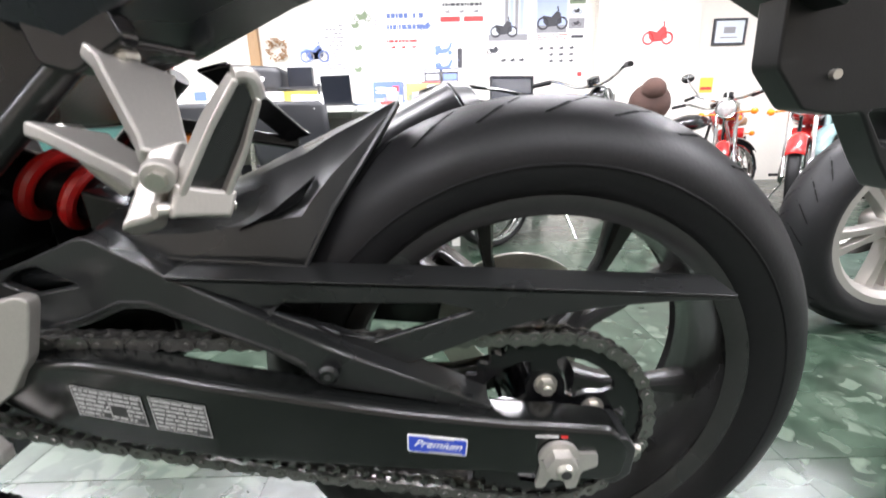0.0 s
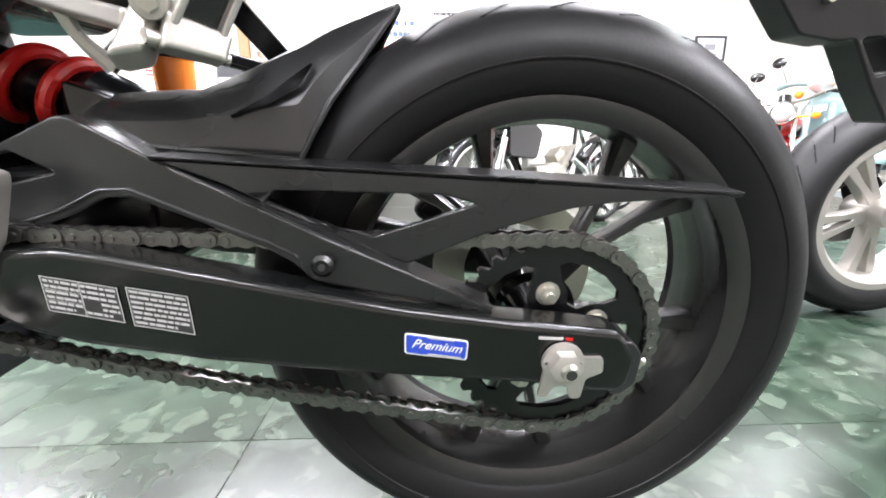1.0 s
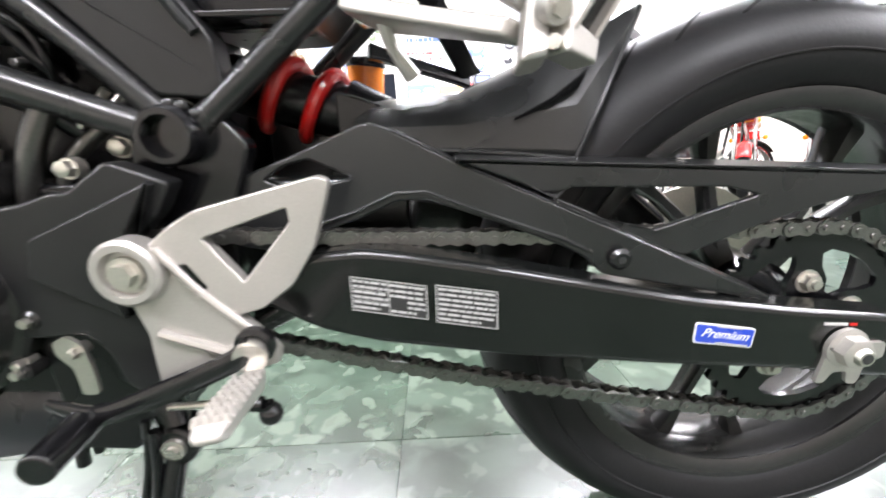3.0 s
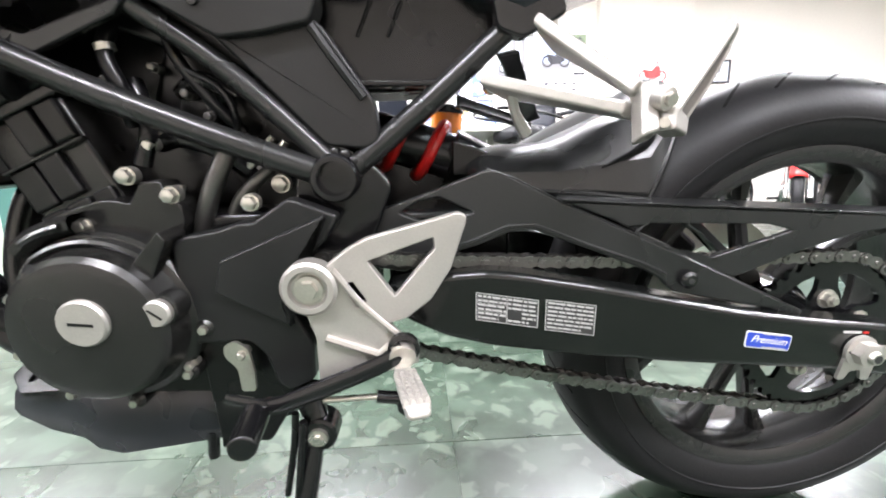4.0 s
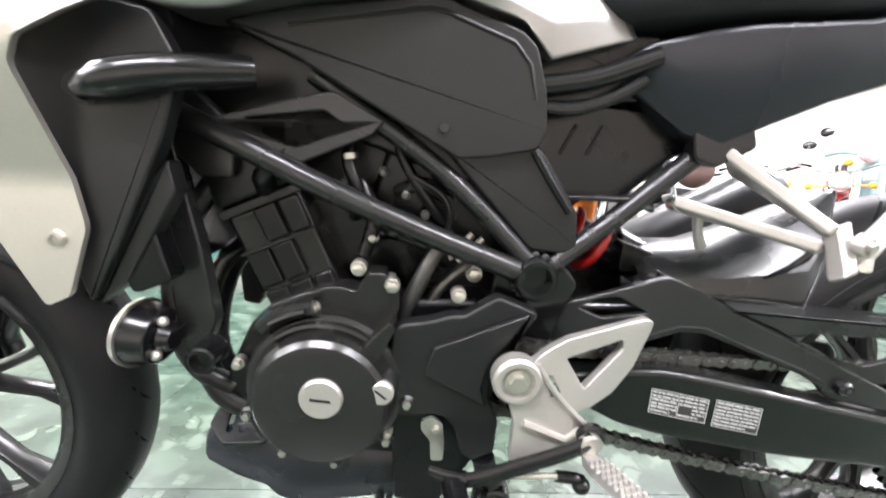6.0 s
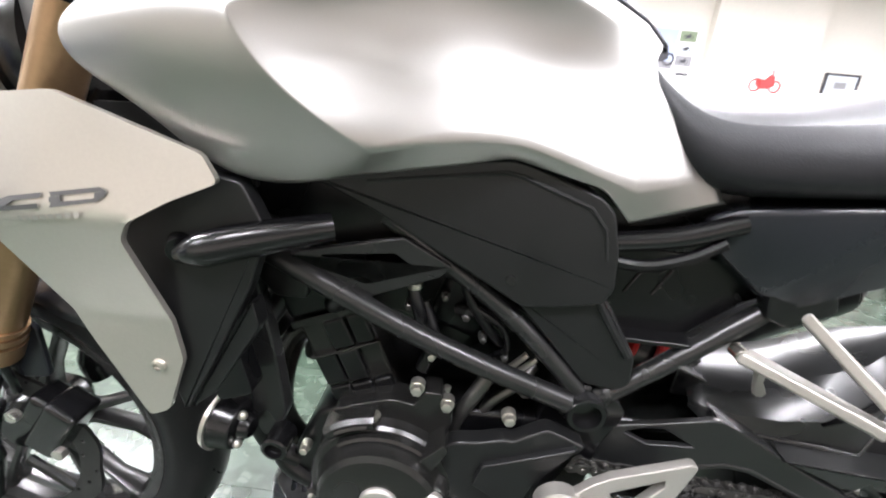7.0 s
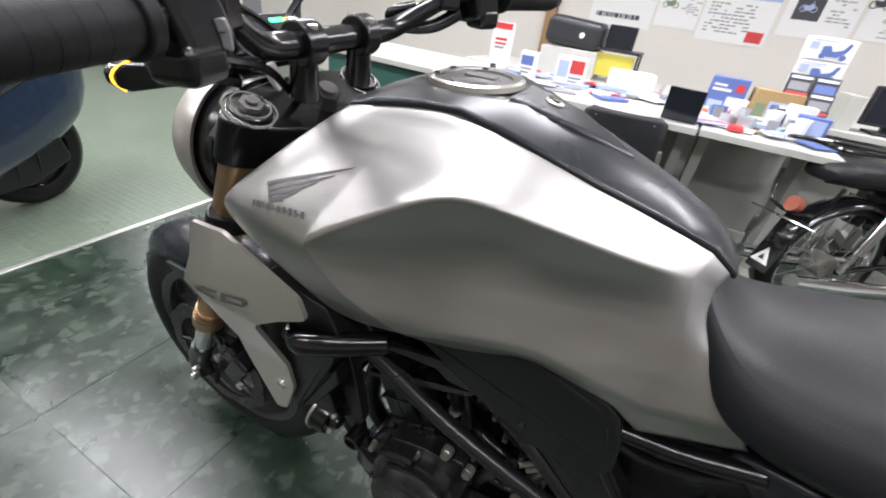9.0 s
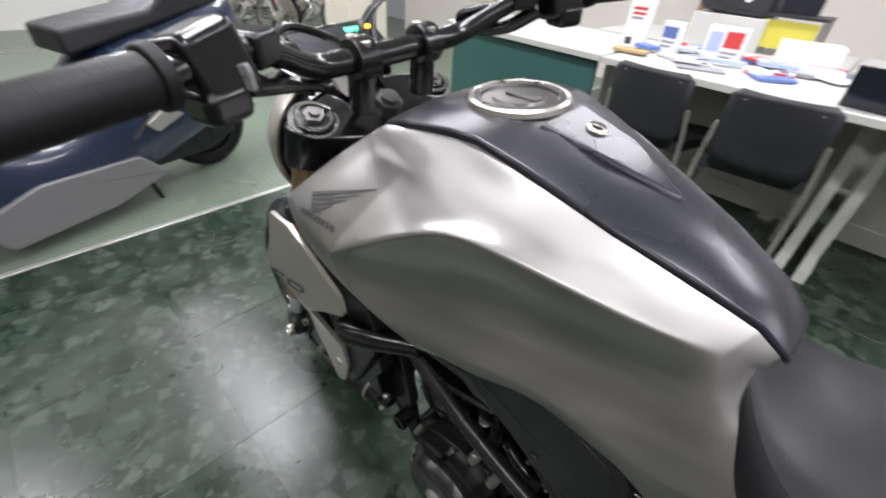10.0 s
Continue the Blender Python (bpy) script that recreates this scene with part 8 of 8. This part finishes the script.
        moto(0.34, 0.60, 0.27, DARKP)
        for i in range(3):
            block("printed_photo", 0.66, 0.97, 0.54 + 0.13 * i, 0.65 + 0.13 * i, (GREYP, SKYP, GREENP)[i], 0.0014)
            moto(0.81, 0.585 + 0.13 * i, 0.08, DARKP)
        lines(0.05, 0.60, 0.42, 0.49, 3, REDPR, 0.6)
        block("printed_bar", 0.72, 0.96, 0.44, 0.47, DARKP)
        for i in range(4):
            for k in range(3 if i else 1):
                moto(0.14 + 0.20 * i, 0.33 - 0.07 * k, 0.055, DARKP)
        lines(0.05, 0.80, 0.04, 0.13, 5, GREYP, 0.5)
        block("printed_stamp", 0.88, 0.97, 0.02, 0.07, REDPR)
    elif kind == "red":
        moto(0.5, 0.5, 0.27, REDPR)
        lines(0.05, 0.95, 0.0, 0.012, 1, DARKP, 1)
    return p


poster(-1.58, -1.02, 1.03, 1.80, "white poster with a blue step-through motorcycle", "cub", seed=1)
poster(-1.00, -0.65, 1.08, 1.86, "white specification poster with small motorcycles", "specs", seed=2)
poster(-0.63, -0.09, 1.02, 1.86, "white and blue campaign poster with a red stamp", "campaign", seed=3)
poster(-0.05, 0.44, 1.13, 1.92, "white parts poster with red bars", "parts", seed=4)
poster(0.47, 0.94, 1.17, 2.02, "white poster with a dark scrambler motorcycle", "left", seed=5)
poster(0.95, 1.48, 1.13, 2.02, "white poster with a dark roadster and small views", "right", seed=7)
poster(1.93, 2.45, 1.20, 1.76, "white poster with a red motorcycle", "red", y=-0.106, seed=6)
pf = thing("picture_frame", WALLM @ pose(2.81, -0.02, 1.42), "small dark framed certificate on the wall", "picture")
part("frame", prism(B(), [(0, 0), (0.34, 0), (0.34, 0.25), (0, 0.25)], -0.012, 0.012, [[(0.018, 0.018), (0.322, 0.018), (0.322, 0.232), (0.018, 0.232)]]), DARKP, pf)
part("certificate", box(B(), (0.17, 0.004, 0.125), (0.31, 0.004, 0.22)), SKYP, pf)
part("certificate_print", box(box(B(), (0.17, 0.0012, 0.14), (0.12, 0.002, 0.06)), (0.17, 0.0012, 0.07), (0.18, 0.002, 0.012)), GREYP, pf)
nt = thing("wall_note", WALLM @ pose(2.75, -0.003, 0.96), "small yellow notice pinned to the wall", "notice")
part("sheet", box(B(), (0.07, 0, 0.07), (0.14, 0.002, 0.15)), YELLOW, nt)
part("printed_band", box(B(), (0.07, -0.0016, 0.035), (0.12, 0.001, 0.03)), REDPR, nt)
wr = thing("wreath", WALLM @ pose(-1.72, -0.04, 1.47), "brown dried wreath hanging on the wall", "wreath")
bm = B()
rng = random.Random(8)
for k in range(90):
    a, r = rng.uniform(0, 2 * math.pi), 0.03 + 0.075 * math.sqrt(rng.random())
    p = Vector((r * math.cos(a), rng.uniform(-0.03, 0.02), r * math.sin(a)))
    d = Vector((rng.uniform(-1, 1), rng.uniform(-1, 0.3), rng.uniform(-1, 1))).normalized() * 0.035
    rod(bm, p, p + d, 0.008, 0.002, 6)
part("twigs", bm, TAN, wr)


# things on the desks
def carton(name, x, y, z, s, rz, m, label, cat, faces=()):
    t = thing(name, pose(x, y, z, 0, 0, rz), label, cat)
    part("box_body", box(B(), (0, 0, s[2] / 2), s), m, t, bevel=0.002)
    for k, (a, b, c, d, mm) in enumerate(faces):
        part("printed_face", box(B(), ((a + b) / 2 * s[0] - s[0] / 2, -s[1] / 2 - 0.001, (c + d) / 2 * s[2]), ((b - a) * s[0], 0.001, (d - c) * s[2])), mm, t)
    return t


Z = 0.7205
carton("oil_can", -1.58, 2.02, Z, (0.11, 0.07, 0.26), 8, PAPER, "tall white box with a red top on the desk", "box", ((0.0, 1.0, 0.88, 1.0, REDPR), (0.2, 0.8, 0.66, 0.71, REDPR), (0.2, 0.8, 0.58, 0.62, REDPR), (0.2, 0.7, 0.50, 0.54, GREYP), (0.15, 0.45, 0.05, 0.18, DARKP)))
carton("product_box", -1.40, 2.03, Z, (0.09, 0.06, 0.14), -5, PAPER, "white product box with blue print", "box", ((0.1, 0.9, 0.5, 0.85, BLUEP), (0.15, 0.85, 0.34, 0.40, GREYP), (0.15, 0.7, 0.2, 0.26, GREYP)))
carton("product_box", -1.16, 2.05, Z, (0.16, 0.07, 0.15), 4, PAPER, "white product box with red print", "box", ((0.50, 0.95, 0.45, 0.9, REDPR), (0.08, 0.42, 0.3, 0.85, PALEB), (0.5, 0.92, 0.28, 0.34, GREYP), (0.5, 0.8, 0.15, 0.21, GREYP)))
carton("storage_box", -1.30, 2.62, Z, (0.36, 0.30, 0.16), 2, DESKTOP, "grey storage box under the helmet bag", "box")
bag = thing("helmet_bag", pose(-1.30, 2.62, Z + 0.161), "black soft bag on top of the boxes", "bag")
part("bag_body", box(B(), (0, 0, 0.085), (0.36, 0.26, 0.17), (0, 4, 0)), CHAIRB, bag, bevel=0.045, segs=5)
part("bag_badge", rod(B(), (0.06, -0.129, 0.08), (0.06, -0.133, 0.08), 0.016), PAPER, bag)
yb = thing("display_rack", pose(-1.02, 2.62, Z), "black rack with a yellow board", "rack")
part("rack_shelf", box(B(), (0, 0, 0.185), (0.30, 0.22, 0.014)), CHAIRB, yb)
for x in (-0.14, 0.14):
    part("rack_post", box(B(), (x, -0.10, 0.09), (0.012, 0.012, 0.18)), CHAIRB, yb)
    part("rack_post", box(B(), (x, 0.10, 0.09), (0.012, 0.012, 0.18)), CHAIRB, yb)
part("yellow_board", box(B(), (0, -0.09, 0.10), (0.25, 0.01, 0.13)), YELLOW, yb)
part("rack_monitor", box(B(), (0.0, 0.0, 0.26), (0.17, 0.05, 0.13)), SCREEN, yb, bevel=0.004)
lap = thing("laptop", pose(-0.560, 1.70, Z, 0, 0, 172), "black laptop standing open on the desk", "laptop")
part("keyboard_base", box(B(), (0, 0.0, 0.010), (0.145, 0.10, 0.016)), CHAIRB, lap, bevel=0.003)
part("screen_lid", box(B(), (0, 0.056, 0.074), (0.145, 0.010, 0.130), (-10, 0, 0)), SCREEN, lap, bevel=0.004)
mon = thing("monitor", pose(0.42, 2.54, Z, 0, 0, 10), "black flat monitor on the back desk", "monitor")
part("screen", box(B(), (0, 0, 0.135), (0.30, 0.030, 0.19), (-6, 0, 0)), SCREEN, mon, bevel=0.006)
part("bezel", prism(B(), [(-0.15, 0.045), (0.15, 0.045), (0.15, 0.228), (-0.15, 0.228)], -0.024, -0.019, [[(-0.14, 0.056), (0.14, 0.056), (0.14, 0.218), (-0.14, 0.218)]]), CHAIRB, mon)
part("stand", box(box(B(), (0, 0.02, 0.035), (0.05, 0.03, 0.07)), (0, 0.02, 0.008), (0.16, 0.12, 0.014)), CHAIRB, mon, bevel=0.003)
carton("document_box", 0.20, 2.54, Z, (0.07, 0.16, 0.17), 8, DESKGREY, "upright grey document box beside the monitor", "box")
carton("blue_catalogue_box", -0.38, 2.22, Z, (0.17, 0.09, 0.17), -6, BLUEP, "blue catalogue box on the desk", "box", ((0.1, 0.5, 0.1, 0.35, PALEB), (0.55, 0.92, 0.12, 0.5, SKYP), (0.1, 0.6, 0.62, 0.70, PAPER), (0.1, 0.45, 0.76, 0.82, PAPER), (0.7, 0.92, 0.65, 0.85, REDPR)))
carton("card_display", -0.17, 2.18, Z, (0.20, 0.12, 0.15), 5, CARD, "brown card leaflet holder on the desk", "box", ((0.32, 0.9, 0.1, 0.7, PALEB), (0.38, 0.84, 0.3, 0.62, DARKP), (0.06, 0.28, 0.1, 0.6, GREENP)))
carton("leaflet_stand", -0.09, 1.98, Z, (0.10, 0.08, 0.12), 4, PAPER, "white leaflet stand on the desk", "leaflet stand", ((0.1, 0.9, 0.1, 0.5, REDPR),))
carton("leaflet_stand", -0.06, 1.86, Z, (0.12, 0.06, 0.10), -10, BLUEP, "blue leaflet stand on the desk", "leaflet stand", ((0.1, 0.9, 0.1, 0.9, PALEB),))
carton("white_bag", -0.86, 2.28, Z, (0.24, 0.14, 0.11), 14, PAPER, "crumpled white plastic bag on the desk", "bag")
brack = thing("brochure_rack", pose(-0.06, 2.20, Z), "brochure rack with two blue cards over dark magazines", "brochure rack")
part("rack_back", box(B(), (0, 0.03, 0.20), (0.20, 0.008, 0.40), (-6, 0, 0)), PAPER, brack)
for z in (0.255, 0.350):
    card = part("card", box(B(), (0, 0.012 + 0.1 * (z - 0.2), z), (0.19, 0.004, 0.090), (-6, 0, 0)), PAPER, brack, "pale card with a blue scooter")
    bm = prism(B(), [(-0.03, z - 0.024), (0.0, z - 0.030), (0.034, z - 0.028), (0.060, z - 0.006), (0.072, z + 0.030), (0.060, z + 0.034), (0.044, z + 0.004), (0.010, z - 0.006), (-0.004, z + 0.016), (-0.034, z + 0.012)], 0.001, 0.003, r=0.004)
    for x in (-0.022, 0.056):
        lathe(bm, [(0.0005, 0.0), (0.0005, 0.013), (0.0035, 0.013), (0.0035, 0.0)], x, z - 0.026, 14)
    part("scooter_print", bm, BLUEP, card)
    bm = box(B(), (-0.066, 0.002, z + 0.012), (0.034, 0.002, 0.030))
    box(bm, (-0.030, 0.002, z + 0.034), (0.090, 0.002, 0.006))
    part("card_print", bm, PALEB, card)
rng = random.Random(12)
for r in range(3):
    for c in range(2):
        bo = part("brochure", box(B(), (-0.052 + 0.104 * c, -0.012 - 0.034 * (2 - r), 0.052 + 0.068 * r), (0.098, 0.014, 0.100), (-14, 0, 0)), DARKP, brack)
        part("brochure_photo", box(B(), (-0.052 + 0.104 * c, -0.024 - 0.034 * (2 - r), 0.050 + 0.068 * r), (0.080, 0.002, 0.040), (-14, 0, 0)), (GREENP, PALEB, GREYP, BLUEP)[rng.randrange(4)], bo)
        part("brochure_title", box(B(), (-0.052 + 0.104 * c, -0.013 - 0.034 * (2 - r), 0.088 + 0.068 * r), (0.084, 0.002, 0.012), (-14, 0, 0)), (REDPR, PAPER, SKYP)[rng.randrange(3)], bo)
rng = random.Random(21)
for k in range(96):
    x = rng.uniform(-1.50, -0.02)
    y = rng.uniform(1.70, 2.30) if x > -0.5 else rng.uniform(1.78, 2.30)
    if -0.82 < x < -0.5 and y < 2.06:
        continue
    m = (PAPER, PAPER, PAPER, SKYP, PALEB, GREYP, DESKTOP, REDPR, BLUEP, CARD)[rng.randrange(10)]
    s = (rng.uniform(0.05, 0.20), rng.uniform(0.05, 0.14), rng.uniform(0.002, 0.018))
    t = part("leaflet", box(B(), (0, 0, s[2] / 2), s), m, None, "loose leaflet pile lying on the desk")
    t.matrix_basis = pose(x, y, Z + 0.0011 * (k % 17), 0, 0, rng.uniform(-40, 40))
    tagged(t, category="leaflets", group="leaflets on the desks")
    if k % 2:
        part("printed_panel", box(B(), (rng.uniform(-0.1, 0.1) * s[0], 0, s[2] + 0.0004), (s[0] * rng.uniform(0.4, 0.8), s[1] * rng.uniform(0.3, 0.7), 0.0006)), (GREYP, BLUEP, REDPR, DARKP, PALEB)[rng.randrange(5)], t)
CLEARB = paint("clear_plastic_tray", (0.55, 0.58, 0.60), 0.12, metal=0.35, vary=0.2, bump=0.02)
for k in range(26):
    x, y = rng.uniform(-0.44, -0.04), rng.uniform(1.66, 2.04)
    h = rng.uniform(0.025, 0.075)
    m, nm, lab = ((CLEARB, "parts_tray", "small clear plastic tray of parts on the desk"), (PAPER, "paper_cup", "small white paper cup on the desk"), (GREYP, "small_box", "small grey cardboard box on the desk"), (BLUEP, "small_box", "small blue cardboard box on the desk"))[rng.randrange(4)]
    w = rng.uniform(0.03, 0.09)
    bm = B()
    if nm == "paper_cup":
        rod(bm, (0, 0, 0), (0, 0, h + 0.02), 0.022, 0.028, 16)
    else:
        loft(bm, [[(-w * q, -0.03 * q, zz), (w * q, -0.03 * q, zz), (w * q, 0.03 * q, zz), (-w * q, 0.03 * q, zz)] for q, zz in ((0.45, 0.0), (0.5, h), (0.46, h), (0.42, h * 0.55))])
    t = part(nm, bm, m, None, lab, bevel=0.002)
    t.matrix_basis = pose(x, y, Z + 0.0115, 0, 0, rng.uniform(-50, 50))
    tagged(t, category="desk clutter", group="clutter on the desks")
col = slab("column", (-4.75, 2.45, 1.25), (0.45, 0.45, 2.5), CREAM, "cream painted column")

# ---------- floor tiles, piece by piece ----------
TS = 0.46
bm = B()
h, g = TS / 2 - 0.0005, 0.0004
lo = [bm.verts.new((x, y, -0.004)) for x, y in ((-h, -h), (h, -h), (h, h), (-h, h))]
md = [bm.verts.new((x, y, -0.0006)) for x, y in ((-h, -h), (h, -h), (h, h), (-h, h))]
tp = [bm.verts.new((x, y, 0.0)) for x, y in ((-h + g, -h + g), (h - g, -h + g), (h - g, h - g), (-h + g, h - g))]
for a, b in ((lo, md), (md, tp)):
    for i in range(4):
        bm.faces.new((a[i], a[(i + 1) % 4], b[(i + 1) % 4], b[i]))
bm.faces.new(tp)
bmesh.ops.recalc_face_normals(bm, faces=bm.faces)
tile_mesh = bpy.data.meshes.new("floor_tile")
bm.to_mesh(tile_mesh)
for v in bm.verts:
    v.co.x = max(v.co.x, -0.064)
cut_mesh = bpy.data.meshes.new("cut_floor_tile")
bm.to_mesh(cut_mesh)
bm.free()
for me in (tile_mesh, cut_mesh):
    me.materials.append(TILE)
rng = random.Random(3)
for i in range(-5, 14):
    for j in range(-9, 9):
        x, y = -0.41 + TS * (i + 0.5), 0.14 + TS * (j + 0.5)
        if x + h < -2.54 or x > 3.97 or y > WALLB + WALLA * x + 0.2:
            continue
        edge = x < -2.3
        t = new("floor_tile", cut_mesh if edge else tile_mesh)
        t.parent = floor
        t.matrix_parent_inverse = floor.matrix_basis.inverted()
        t.matrix_basis = pose(x, y, rng.uniform(-0.0002, 0.0002), rng.uniform(-0.03, 0.03), rng.uniform(-0.03, 0.03), 0 if edge else 90 * rng.randrange(4))
